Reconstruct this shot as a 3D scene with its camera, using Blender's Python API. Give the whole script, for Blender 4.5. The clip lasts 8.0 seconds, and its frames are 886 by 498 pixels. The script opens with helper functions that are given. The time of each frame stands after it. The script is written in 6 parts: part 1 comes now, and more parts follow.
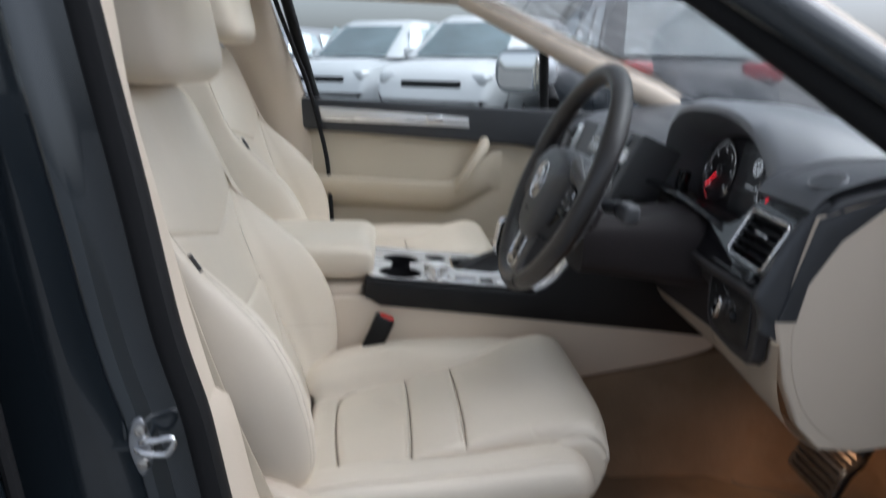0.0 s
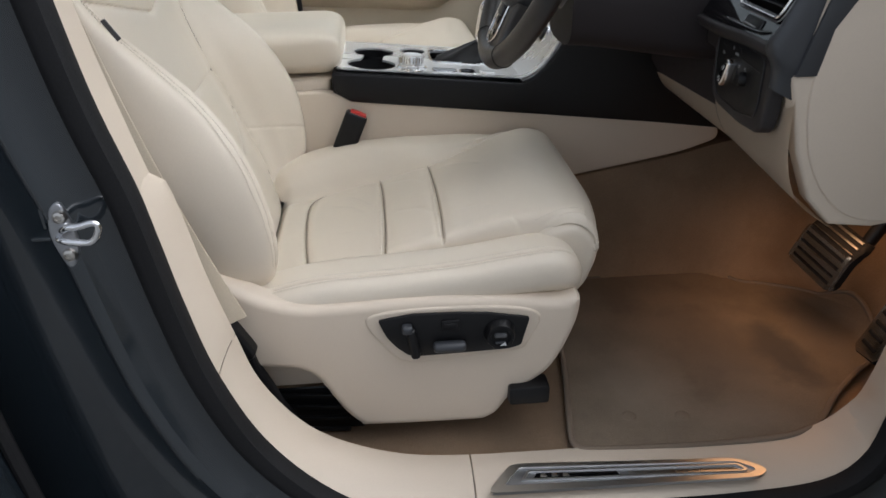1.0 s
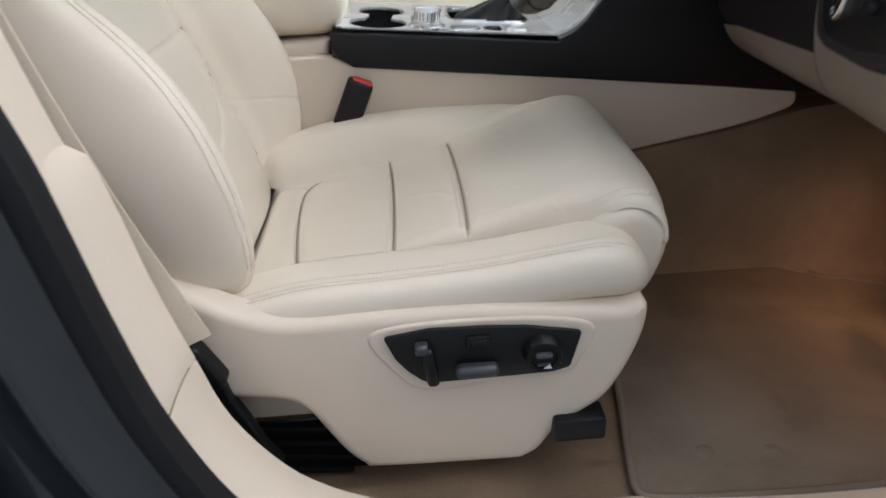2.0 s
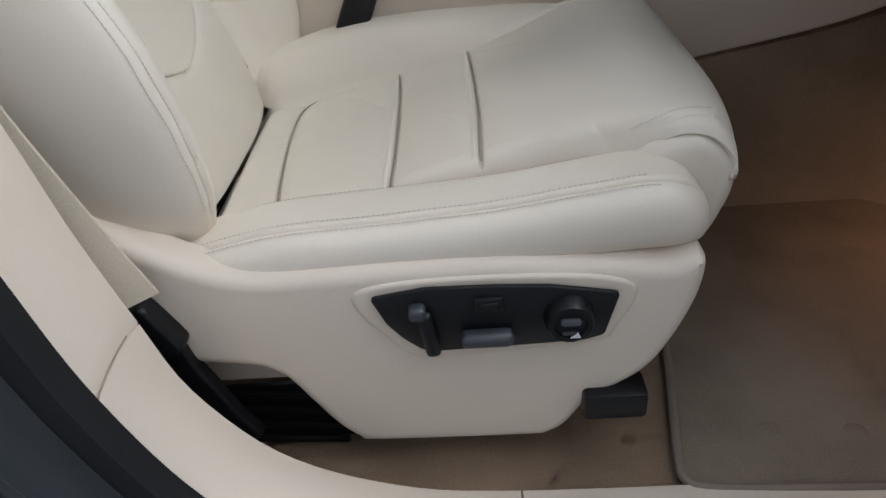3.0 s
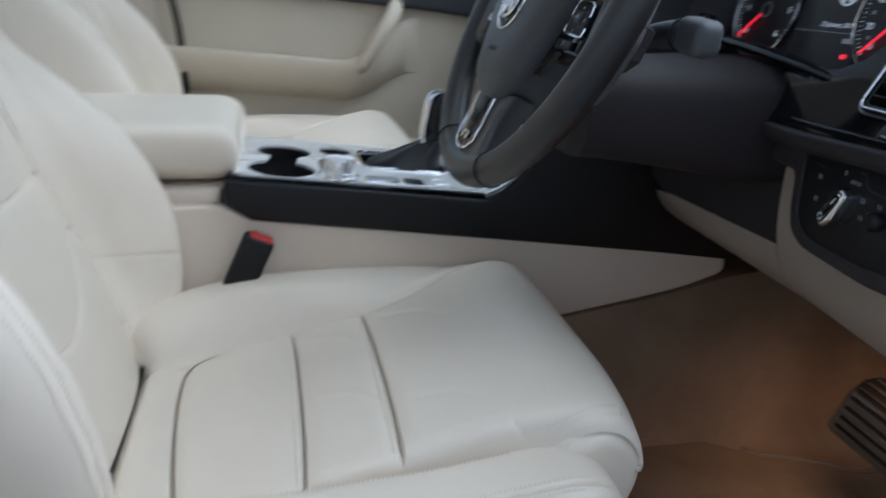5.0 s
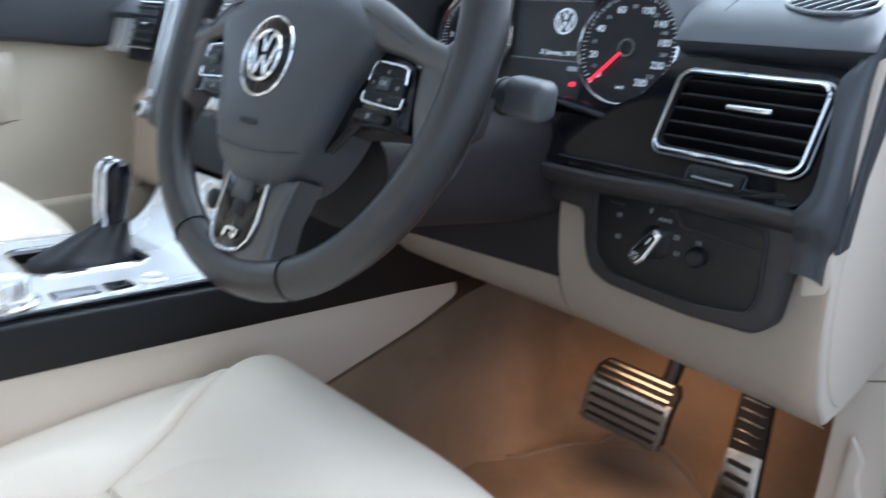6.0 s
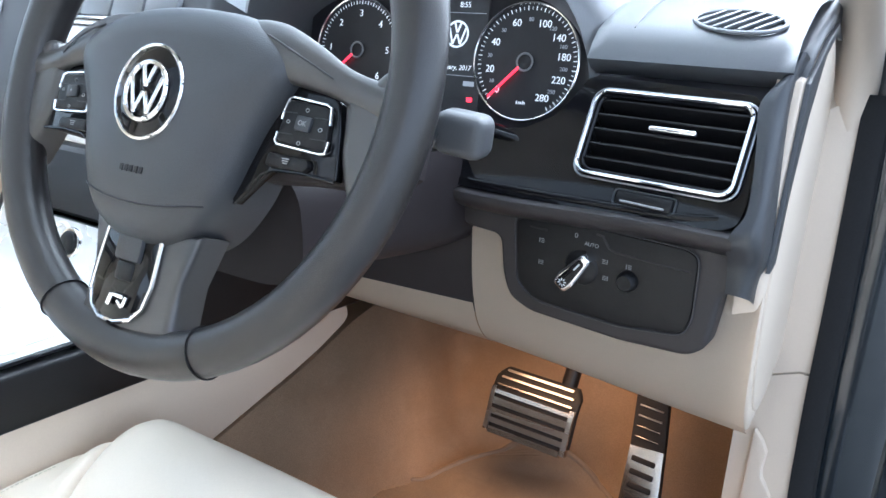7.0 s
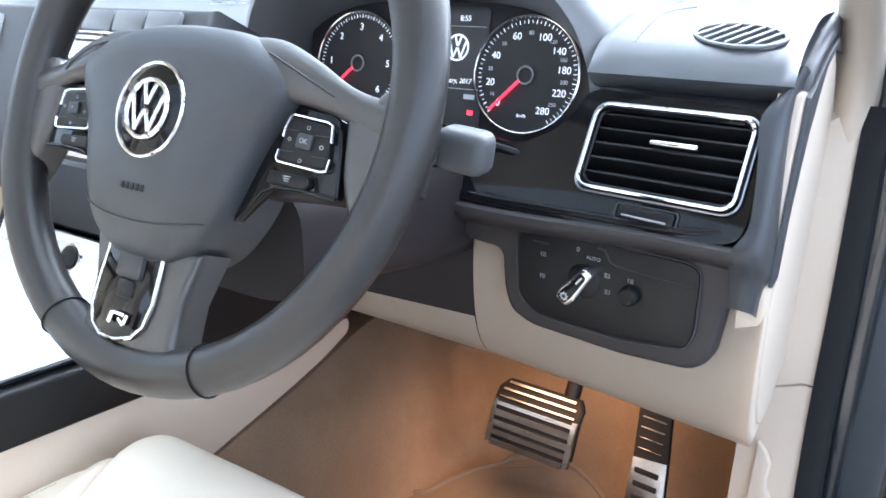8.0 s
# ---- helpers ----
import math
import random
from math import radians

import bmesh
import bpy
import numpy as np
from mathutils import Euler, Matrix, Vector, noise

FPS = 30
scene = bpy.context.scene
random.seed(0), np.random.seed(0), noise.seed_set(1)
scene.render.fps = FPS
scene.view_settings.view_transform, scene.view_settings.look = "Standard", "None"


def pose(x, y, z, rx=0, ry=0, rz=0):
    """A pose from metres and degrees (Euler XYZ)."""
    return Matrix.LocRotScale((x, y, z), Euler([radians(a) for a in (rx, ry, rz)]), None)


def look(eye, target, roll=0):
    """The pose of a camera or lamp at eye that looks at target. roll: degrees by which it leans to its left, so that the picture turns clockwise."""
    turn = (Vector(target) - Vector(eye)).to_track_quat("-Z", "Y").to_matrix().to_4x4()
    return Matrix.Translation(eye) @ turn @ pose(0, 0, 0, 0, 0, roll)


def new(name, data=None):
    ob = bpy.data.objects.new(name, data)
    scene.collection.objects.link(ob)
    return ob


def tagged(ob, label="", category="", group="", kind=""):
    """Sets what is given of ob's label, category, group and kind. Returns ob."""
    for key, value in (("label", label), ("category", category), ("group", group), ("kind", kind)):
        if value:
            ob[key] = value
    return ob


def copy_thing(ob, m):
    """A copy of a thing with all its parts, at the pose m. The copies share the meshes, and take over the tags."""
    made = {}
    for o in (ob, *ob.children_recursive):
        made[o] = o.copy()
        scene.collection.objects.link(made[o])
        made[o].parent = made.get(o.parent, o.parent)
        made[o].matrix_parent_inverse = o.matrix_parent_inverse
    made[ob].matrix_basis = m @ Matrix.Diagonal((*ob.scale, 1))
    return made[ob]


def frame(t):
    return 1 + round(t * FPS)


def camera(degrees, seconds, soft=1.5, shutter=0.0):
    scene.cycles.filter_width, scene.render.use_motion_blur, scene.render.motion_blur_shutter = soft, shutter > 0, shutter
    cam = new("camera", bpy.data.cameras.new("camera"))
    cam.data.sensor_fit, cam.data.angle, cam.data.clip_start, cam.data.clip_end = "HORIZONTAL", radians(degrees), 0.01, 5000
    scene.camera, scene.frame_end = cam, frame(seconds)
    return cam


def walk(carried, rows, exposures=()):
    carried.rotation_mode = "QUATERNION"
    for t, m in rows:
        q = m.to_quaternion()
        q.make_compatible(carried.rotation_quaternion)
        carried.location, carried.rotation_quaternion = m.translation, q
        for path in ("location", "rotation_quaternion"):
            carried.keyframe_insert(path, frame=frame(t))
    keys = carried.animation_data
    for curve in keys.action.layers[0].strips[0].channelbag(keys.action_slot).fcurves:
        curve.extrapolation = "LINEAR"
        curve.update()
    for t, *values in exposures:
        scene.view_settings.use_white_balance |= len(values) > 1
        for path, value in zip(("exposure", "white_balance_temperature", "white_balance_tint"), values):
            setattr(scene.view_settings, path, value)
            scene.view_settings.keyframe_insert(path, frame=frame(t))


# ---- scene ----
cam = camera(63.0, 8.0, shutter=0.5)
PATH = [
    (0, (0.135, -0.877, 0.847), (0.284, 1.055, 0.352), 0.9),
    (0.3, (0.148, -0.841, 0.803), (0.335, 1.024, 0.104), -0.0),
    (0.5, (0.16, -0.832, 0.77), (0.344, 0.986, -0.045), -0.8),
    (0.7, (0.158, -0.802, 0.748), (0.362, 0.977, -0.142), -0.4),
    (1, (0.181, -0.796, 0.736), (0.317, 0.977, -0.178), -1.0),
    (1.2, (0.165, -0.771, 0.728), (0.307, 0.988, -0.214), -0.3),
    (1.5, (0.149, -0.729, 0.694), (0.327, 1.024, -0.253), 2.2),
    (1.7, (0.163, -0.682, 0.671), (0.321, 1.091, -0.241), -0.3),
    (2.8, (0.241, -0.456, 0.578), (0.182, 1.221, -0.51), -4.7),
    (3, (0.24, -0.457, 0.58), (0.159, 1.196, -0.543), -5.0),
    (3.5, (0.235, -0.463, 0.576), (0.137, 1.199, -0.531), -3.9),
    (4, (0.234, -0.466, 0.593), (0.108, 1.248, -0.429), -2.7),
    (4.5, (0.222, -0.477, 0.637), (0.204, 1.331, -0.218), 0.8),
    (4.8, (0.192, -0.455, 0.672), (0.361, 1.37, -0.129), 1.9),
    (5, (0.155, -0.409, 0.672), (0.59, 1.418, -0.014), 2.9),
    (5.2, (0.106, -0.368, 0.678), (0.733, 1.409, 0.007), 0.6),
    (6.3, (0.071, -0.144, 0.728), (1.585, 0.978, 0.058), 1.2),
    (6.5, (0.078, -0.125, 0.736), (1.645, 0.914, 0.054), 0.3),
    (7, (0.08, -0.106, 0.732), (1.679, 0.881, 0.048), 1.0),
    (7.5, (0.08, -0.101, 0.732), (1.702, 0.848, 0.048), 0.9),
    (8, (0.082, -0.104, 0.737), (1.686, 0.889, 0.073), 0.7),
]
EXPOSURES = [(0.0, 0.42, 5800, 10), (0.5, 0.32, 6000, 10), (1.0, 0.5, 6050, 10), (1.6, 0.72, 6000, 10), (2.8, 0.4, 5780, 9), (4.5, 0.4, 5300, 7), (5.2, 0.62, 5230, 7), (6.3, 1.92, 5180, 7), (7.0, 2.33, 5230, 7), (8.0, 2.58, 5320, 9)]
walk(cam, [(t, look(eye, target, roll)) for t, eye, target, roll in PATH], EXPOSURES)

# ---- light: overcast day, one soft sun, a warm lamp in the footwell ----
world = bpy.data.worlds.new("world")
scene.world = world
world.use_nodes = True
wn, wl = world.node_tree.nodes, world.node_tree.links
sky = wn.new("ShaderNodeTexSky")
sky.sky_type = "NISHITA"
sky.sun_disc = False
sky.sun_elevation, sky.sun_rotation = radians(52), radians(92)
sky.dust_density = 4.0
soft_sky = wn.new("ShaderNodeHueSaturation")
soft_sky.inputs["Saturation"].default_value = 0.22
wl.new(sky.outputs["Color"], soft_sky.inputs["Color"])
wl.new(soft_sky.outputs["Color"], wn["Background"].inputs["Color"])
wn["Background"].inputs["Strength"].default_value = 0.15

sun = new("sun", bpy.data.lights.new("sun", "SUN"))
sun.data.energy, sun.data.angle, sun.data.color = 0.9, radians(90), (1.0, 0.97, 0.93)
sun.matrix_world = look((.3 + 5 * 0.6153, .3 - 5 * 0.0215, .4 + 5 * 0.7880), (.3, .3, .4))

foot_lamp = new("footwell_light", bpy.data.lights.new("footwell_light", "SPOT"))
foot_lamp.data.energy, foot_lamp.data.color, foot_lamp.data.shadow_soft_size = 1.8, (1.0, 0.52, 0.25), 0.14
foot_lamp.data.spot_size, foot_lamp.data.spot_blend = radians(138), 0.7
foot_lamp.matrix_world = look((0.90, 0.235, 0.338), (0.93, 0.20, 0.0))


# ---- materials ----
def mat(name, color, rough=0.5, metal=0.0, var=0.08, scale=8.0, fine=300.0, bump=0.0, grain="noise", coat=0.0,
        second=None, spots=0.0, spot_scale=6.0, rough_var=0.08, emit=0.0, spec=0.5, stretch=None, soft_bump=0.0):
    m = bpy.data.materials.new(name)
    m.use_nodes = True
    nt = m.node_tree
    n, l = nt.nodes, nt.links
    b = n["Principled BSDF"]
    b.inputs["Roughness"].default_value = rough
    b.inputs["Metallic"].default_value = metal
    b.inputs["Coat Weight"].default_value = coat
    b.inputs["Coat Roughness"].default_value = 0.05
    b.inputs["Specular IOR Level"].default_value = spec
    tc = n.new("ShaderNodeTexCoord")
    src = tc.outputs["Object"]
    if stretch:
        mp = n.new("ShaderNodeMapping")
        mp.inputs["Scale"].default_value = stretch
        l.new(src, mp.inputs["Vector"])
        src = mp.outputs["Vector"]
    big = n.new("ShaderNodeTexNoise")
    big.inputs["Scale"].default_value = scale
    big.inputs["Detail"].default_value = 5
    l.new(src, big.inputs["Vector"])
    sm = n.new("ShaderNodeTexNoise")
    sm.inputs["Scale"].default_value = fine
    sm.inputs["Detail"].default_value = 2
    l.new(src, sm.inputs["Vector"])
    add = n.new("ShaderNodeMath")
    add.operation = "ADD"
    l.new(big.outputs["Fac"], add.inputs[0])
    l.new(sm.outputs["Fac"], add.inputs[1])
    rng = n.new("ShaderNodeMapRange")
    rng.inputs["From Min"].default_value, rng.inputs["From Max"].default_value = 0.7, 1.3
    l.new(add.outputs[0], rng.inputs["Value"])
    mix = n.new("ShaderNodeMix")
    mix.data_type = "RGBA"
    lo = [max(0, c * (1 - var)) for c in color]
    hi = [min(1, c * (1 + var)) for c in color]
    mix.inputs[6].default_value = (*lo, 1)
    mix.inputs[7].default_value = (*hi, 1)
    l.new(rng.outputs[0], mix.inputs[0])
    out = mix.outputs[2]
    if second:
        sn = n.new("ShaderNodeTexNoise")
        sn.inputs["Scale"].default_value = spot_scale
        sn.inputs["Detail"].default_value = 6
        sn.inputs["Roughness"].default_value = 0.65
        l.new(tc.outputs["Object"], sn.inputs["Vector"])
        sr = n.new("ShaderNodeMapRange")
        sr.inputs["From Min"].default_value, sr.inputs["From Max"].default_value = 0.52, 0.72
        sr.inputs["To Max"].default_value = spots
        l.new(sn.outputs["Fac"], sr.inputs["Value"])
        m2 = n.new("ShaderNodeMix")
        m2.data_type = "RGBA"
        l.new(sr.outputs[0], m2.inputs[0])
        l.new(out, m2.inputs[6])
        m2.inputs[7].default_value = (*second, 1)
        out = m2.outputs[2]
    l.new(out, b.inputs["Base Color"])
    rr = n.new("ShaderNodeMapRange")
    rr.inputs["To Min"].default_value = max(0.0, rough - rough_var)
    rr.inputs["To Max"].default_value = min(1.0, rough + rough_var)
    l.new(big.outputs["Fac"], rr.inputs["Value"])
    l.new(rr.outputs[0], b.inputs["Roughness"])
    if bump > 0:
        bp = n.new("ShaderNodeBump")
        bp.inputs["Strength"].default_value = bump
        bp.inputs["Distance"].default_value = 0.001
        if grain == "leather":
            vo = n.new("ShaderNodeTexVoronoi")
            vo.inputs["Scale"].default_value = fine * 1.6
            l.new(src, vo.inputs["Vector"])
            l.new(vo.outputs["Distance"], bp.inputs["Height"])
        else:
            l.new(sm.outputs["Fac"], bp.inputs["Height"])
        last = bp
        if soft_bump > 0:
            wr = n.new("ShaderNodeTexNoise")
            wr.inputs["Scale"].default_value = 26
            wr.inputs["Detail"].default_value = 3
            wr.inputs["Distortion"].default_value = 0.6
            l.new(src, wr.inputs["Vector"])
            b2 = n.new("ShaderNodeBump")
            b2.inputs["Strength"].default_value = soft_bump
            b2.inputs["Distance"].default_value = 0.01
            l.new(wr.outputs["Fac"], b2.inputs["Height"])
            l.new(bp.outputs["Normal"], b2.inputs["Normal"])
            last = b2
        l.new(last.outputs["Normal"], b.inputs["Normal"])
    if emit > 0:
        b.inputs["Emission Color"].default_value = (*color, 1)
        b.inputs["Emission Strength"].default_value = emit
    return m


def glass_mat(name, tint=(1, 1, 1), rough=0.0):
    m = bpy.data.materials.new(name)
    m.use_nodes = True
    b = m.node_tree.nodes["Principled BSDF"]
    b.inputs["Base Color"].default_value = (*tint, 1)
    b.inputs["Transmission Weight"].default_value = 1.0
    b.inputs["Roughness"].default_value = rough
    b.inputs["IOR"].default_value = 1.12
    return m


LEATHER = mat("cream_leather", (0.69, 0.612, 0.505), 0.40, var=0.03, scale=5, fine=700, bump=0.05, grain="leather", soft_bump=0.05,
              second=(0.60, 0.555, 0.48), spots=0.3, spot_scale=4, spec=0.4)
PLASTIC_CREAM = mat("cream_plastic", (0.648, 0.556, 0.452), 0.5, var=0.025, scale=6, fine=700, bump=0.18, spec=0.4)
DOOR_CREAM = mat("door_cream_vinyl", (0.58, 0.51, 0.40), 0.55, var=0.04, scale=5, fine=500, bump=0.2, grain="leather")
SEAM = mat("seam_tan", (0.33, 0.272, 0.212), 0.85, var=0.1, fine=900)
THREAD = mat("cream_thread", (0.58, 0.52, 0.43), 0.8, var=0.1, fine=900)
CARPET = mat("tan_carpet", (0.43, 0.315, 0.215), 0.95, var=0.22, scale=7, fine=750, bump=0.9, second=(0.34, 0.235, 0.15), spots=0.5, spot_scale=9, spec=0.1)
MAT_CARPET = mat("tan_mat_carpet", (0.215, 0.170, 0.125), 0.95, var=0.2, scale=9, fine=650, bump=0.9, second=(0.150, 0.120, 0.092), spots=0.75, spot_scale=8, spec=0.1)


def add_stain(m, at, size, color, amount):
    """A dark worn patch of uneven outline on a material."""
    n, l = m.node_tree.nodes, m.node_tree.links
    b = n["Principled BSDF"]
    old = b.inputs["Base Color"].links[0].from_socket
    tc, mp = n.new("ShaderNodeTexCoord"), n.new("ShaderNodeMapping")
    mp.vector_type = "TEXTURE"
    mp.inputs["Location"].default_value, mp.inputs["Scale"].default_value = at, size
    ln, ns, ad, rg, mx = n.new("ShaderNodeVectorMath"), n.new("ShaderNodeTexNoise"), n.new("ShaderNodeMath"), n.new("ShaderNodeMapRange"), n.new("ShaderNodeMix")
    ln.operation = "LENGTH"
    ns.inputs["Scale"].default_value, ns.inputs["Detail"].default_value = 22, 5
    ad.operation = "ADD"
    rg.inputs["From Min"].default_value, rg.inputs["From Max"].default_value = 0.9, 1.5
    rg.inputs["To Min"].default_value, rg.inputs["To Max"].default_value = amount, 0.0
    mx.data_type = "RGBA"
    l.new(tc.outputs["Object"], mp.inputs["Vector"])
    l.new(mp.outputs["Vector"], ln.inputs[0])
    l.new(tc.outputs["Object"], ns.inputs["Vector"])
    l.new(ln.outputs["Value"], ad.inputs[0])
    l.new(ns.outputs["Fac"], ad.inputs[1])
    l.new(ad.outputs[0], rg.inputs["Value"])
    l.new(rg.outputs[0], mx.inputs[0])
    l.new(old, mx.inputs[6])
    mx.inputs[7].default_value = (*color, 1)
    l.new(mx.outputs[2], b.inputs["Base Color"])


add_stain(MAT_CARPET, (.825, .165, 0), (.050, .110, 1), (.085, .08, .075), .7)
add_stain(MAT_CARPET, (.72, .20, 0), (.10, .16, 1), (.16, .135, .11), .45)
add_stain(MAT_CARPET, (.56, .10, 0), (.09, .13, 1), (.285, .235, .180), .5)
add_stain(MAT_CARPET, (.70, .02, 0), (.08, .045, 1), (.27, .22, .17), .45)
MAT_EDGE = mat("mat_binding", (0.20, 0.155, 0.115), 0.85, var=0.15, fine=800, bump=0.5)
# dashboard plastic with the sky's glare lightened into its base colour
DASH_TOP = mat("glare_lit_grained_plastic", (0.155, 0.162, 0.176), 0.30, var=0.06, scale=5, fine=800, bump=0.10, grain="leather", spec=1.0)
# wheel leather darkened: shade on the rim is put into its base
RIM_LEATHER = mat("shaded_rim_leather", (0.019, 0.0175, 0.0175), 0.34, var=0.12, scale=9, fine=900, bump=0.12, grain="leather", spec=0.65)
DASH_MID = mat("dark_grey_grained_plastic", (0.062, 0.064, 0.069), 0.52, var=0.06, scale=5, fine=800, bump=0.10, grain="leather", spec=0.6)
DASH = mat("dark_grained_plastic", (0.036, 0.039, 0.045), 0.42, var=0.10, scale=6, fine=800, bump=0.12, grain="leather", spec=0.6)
DASH_BROWN = mat("dark_brown_plastic", (0.024, 0.021, 0.022), 0.5, var=0.12, scale=6, fine=800, bump=0.12, grain="leather")
SOFT_BLACK = mat("soft_black_plastic", (0.0065, 0.0065, 0.0075), 0.40, var=0.15, fine=600, bump=0.2, spec=0.32)
WHEEL_LEATHER = mat("black_wheel_leather", (0.032, 0.0300, 0.0305), 0.37, var=0.12, scale=9, fine=900, bump=0.10, grain="leather", spec=1.0)
SHROUD = mat("dark_shroud_plastic", (0.026, 0.0215, 0.0225), 0.55, var=0.12, scale=6, fine=800, bump=0.12, grain="leather", spec=0.2)
PIANO = mat("gloss_black", (0.005, 0.005, 0.006), 0.05, var=0.1, rough_var=0.03, spec=0.32)
CHROME = mat("chrome", (0.86, 0.86, 0.87), 0.08, metal=1.0, var=0.03, rough_var=0.04)
SATIN = mat("satin_silver", (0.86, 0.865, 0.87), 0.27, metal=0.65, var=0.03, fine=900, rough_var=0.06, stretch=(0.06, 1, 1))
STEEL_BRIGHT = mat("polished_steel", (0.66, 0.65, 0.63), 0.30, metal=1.0, var=0.05, fine=700, rough_var=0.05)
STEEL = mat("brushed_steel", (0.50, 0.48, 0.45), 0.28, metal=1.0, var=0.1, fine=700, bump=0.1, stretch=(1, 0.05, 1))
SATIN_DARK = mat("dark_satin_metal", (0.36, 0.37, 0.39), 0.30, metal=0.8, var=0.08, fine=900, stretch=(0.06, 1, 1))
RUBBER = mat("black_rubber", (0.010, 0.010, 0.011), 0.7, var=0.2, fine=400, bump=0.2, spec=0.25)
PAINT = mat("dark_metallic_paint", (0.017, 0.023, 0.029), 0.16, metal=0.25, var=0.2, scale=4, fine=1500, coat=1.0, rough_var=0.05)
RED = mat("red_plastic", (0.55, 0.04, 0.03), 0.4)
NEEDLE = mat("red_lit_needle", (1.0, 0.02, 0.04), 0.4, emit=0.8)
LIT = mat("white_lit_print", (0.85, 0.88, 0.9), 0.5, emit=0.18)
DIM = mat("grey_lit_print", (0.35, 0.37, 0.4), 0.5, emit=0.12)
LIT_PALE = mat("pale_print", (0.62, 0.63, 0.63), 0.5)
PRINT = mat("grey_print", (0.30, 0.31, 0.32), 0.5)
# instrument blacks raised for glare on the lens over the dials
DIAL = mat("dial_black", (0.022, 0.022, 0.027), 0.40)
SCREEN = mat("screen_dark", (0.045, 0.047, 0.053), 0.35)
AMBER = mat("amber_lens", (1.0, 0.40, 0.08), 0.4, emit=6.0)
HEADLINER = mat("headliner_cloth", (0.62, 0.57, 0.49), 0.9, var=0.05, fine=500, bump=0.2)
BELT = mat("cream_webbing", (0.55, 0.47, 0.36), 0.8, var=0.1, fine=900, bump=0.4)
GLASS = glass_mat("clear_glass", (0.93, 0.97, 0.95))
ASPHALT = mat("asphalt", (0.17, 0.17, 0.165), 0.9, var=0.3, scale=2, fine=60, bump=0.6)
CONCRETE = mat("pale_wall", (0.62, 0.62, 0.60), 0.8, var=0.1, scale=1, fine=20)
TYRE = mat("tyre_rubber", (0.02, 0.02, 0.02), 0.8, fine=80, bump=0.3)
# pale metallic base carries the sky's reflection in the car windows
CAR_GLASS = mat("sky_bright_car_glass", (0.70, 0.78, 0.79), 0.06, metal=0.9, var=0.15, scale=2, coat=0.5)
SILVER_SHELL = mat("silver_shell_paint", (.34, .37, .40), .2, metal=.4, coat=.8)
LAMP_GLASS = mat("lamp_glass", (0.70, 0.72, 0.74), 0.1, metal=0.3)
TAIL_RED = mat("tail_light_red", (0.62, 0.03, 0.05), 0.2, coat=0.4)


# ---- mesh helpers ----
def V(*a):
    return Vector(a)


def part(name, bm, material, parent=None, label="", smooth=42, kind=""):
    bmesh.ops.recalc_face_normals(bm, faces=bm.faces)
    me = bpy.data.meshes.new(name)
    bm.to_mesh(me)
    bm.free()
    me.materials.append(material)
    if smooth:
        me.polygons.foreach_set("use_smooth", [True] * len(me.polygons))
        me.set_sharp_from_angle(angle=radians(smooth))
    ob = new(name, me)
    if parent:
        ob.parent = parent
    tagged(ob, label, kind=kind)
    return ob


def grid_part(name, P, material, parent, label="", smooth=60):
    """A sheet from rows of points, as one part."""
    n, k = len(P), len(P[0])
    faces = [(i * k + j, (i + 1) * k + j, (i + 1) * k + j + 1, i * k + j + 1) for i in range(n - 1) for j in range(k - 1)]
    me = bpy.data.meshes.new(name)
    me.from_pydata([tuple(p) for r in P for p in r], [], faces)
    me.materials.append(material)
    me.polygons.foreach_set("use_smooth", [True] * len(me.polygons))
    me.set_sharp_from_angle(angle=radians(smooth))
    ob = new(name, me)
    ob.parent = parent
    tagged(ob, label)
    return ob


def line_dist(X, Y, line):
    """Distances of many points from a bent line."""
    best = np.full(X.shape, 1e9)
    for (ax, ay), (bx, by) in zip(line, line[1:]):
        dx, dy = bx - ax, by - ay
        t = np.clip(((X - ax) * dx + (Y - ay) * dy) / (dx * dx + dy * dy), 0, 1)
        best = np.minimum(best, np.hypot(X - ax - t * dx, Y - ay - t * dy))
    return best


def bend(pts, n=40):
    return [(p.x, p.y) for p in curve_pts([(x, y, 0) for x, y in pts], n)]


def thing(name, label, category, group="", at=(0, 0, 0)):
    ob = new(name)
    ob.empty_display_size = 0.05
    ob.location = at
    tagged(ob, label, category, group)
    return ob


def single(name, bm, material, label, category, group="", kind="", smooth=42):
    ob = part(name, bm, material, None, label, smooth)
    return tagged(ob, label, category, group, kind)


def move(bm, m):
    bmesh.ops.transform(bm, matrix=m, verts=bm.verts)
    return bm


def join(*bms):
    out = bmesh.new()
    for b in bms:
        me = bpy.data.meshes.new("tmp")
        b.to_mesh(me)
        b.free()
        out.from_mesh(me)
        bpy.data.meshes.remove(me)
    return out


def rbox(sx, sy, sz, bev=0.004, segs=2, m=None, taper=None):
    bm = bmesh.new()
    bmesh.ops.create_cube(bm, size=1)
    for v in bm.verts:
        v.co = V(v.co.x * sx, v.co.y * sy, v.co.z * sz)
        if taper and v.co.z > 0:
            v.co.x *= taper
            v.co.y *= taper
    if bev > 0:
        bmesh.ops.bevel(bm, geom=bm.edges[:], offset=bev, segments=segs, profile=0.5, affect="EDGES")
    if m is not None:
        move(bm, m)
    return bm


def basis(o, x, y):
    x = Vector(x).normalized()
    y = Vector(y)
    z = x.cross(y).normalized()
    y = z.cross(x)
    m = Matrix((x, y, z)).transposed().to_4x4()
    m.translation = o
    return m


def side_plane(y):
    """Outline (x, z) at that y, growing towards the open door."""
    return basis((0, y, 0), (1, 0, 0), (0, 0, 1))


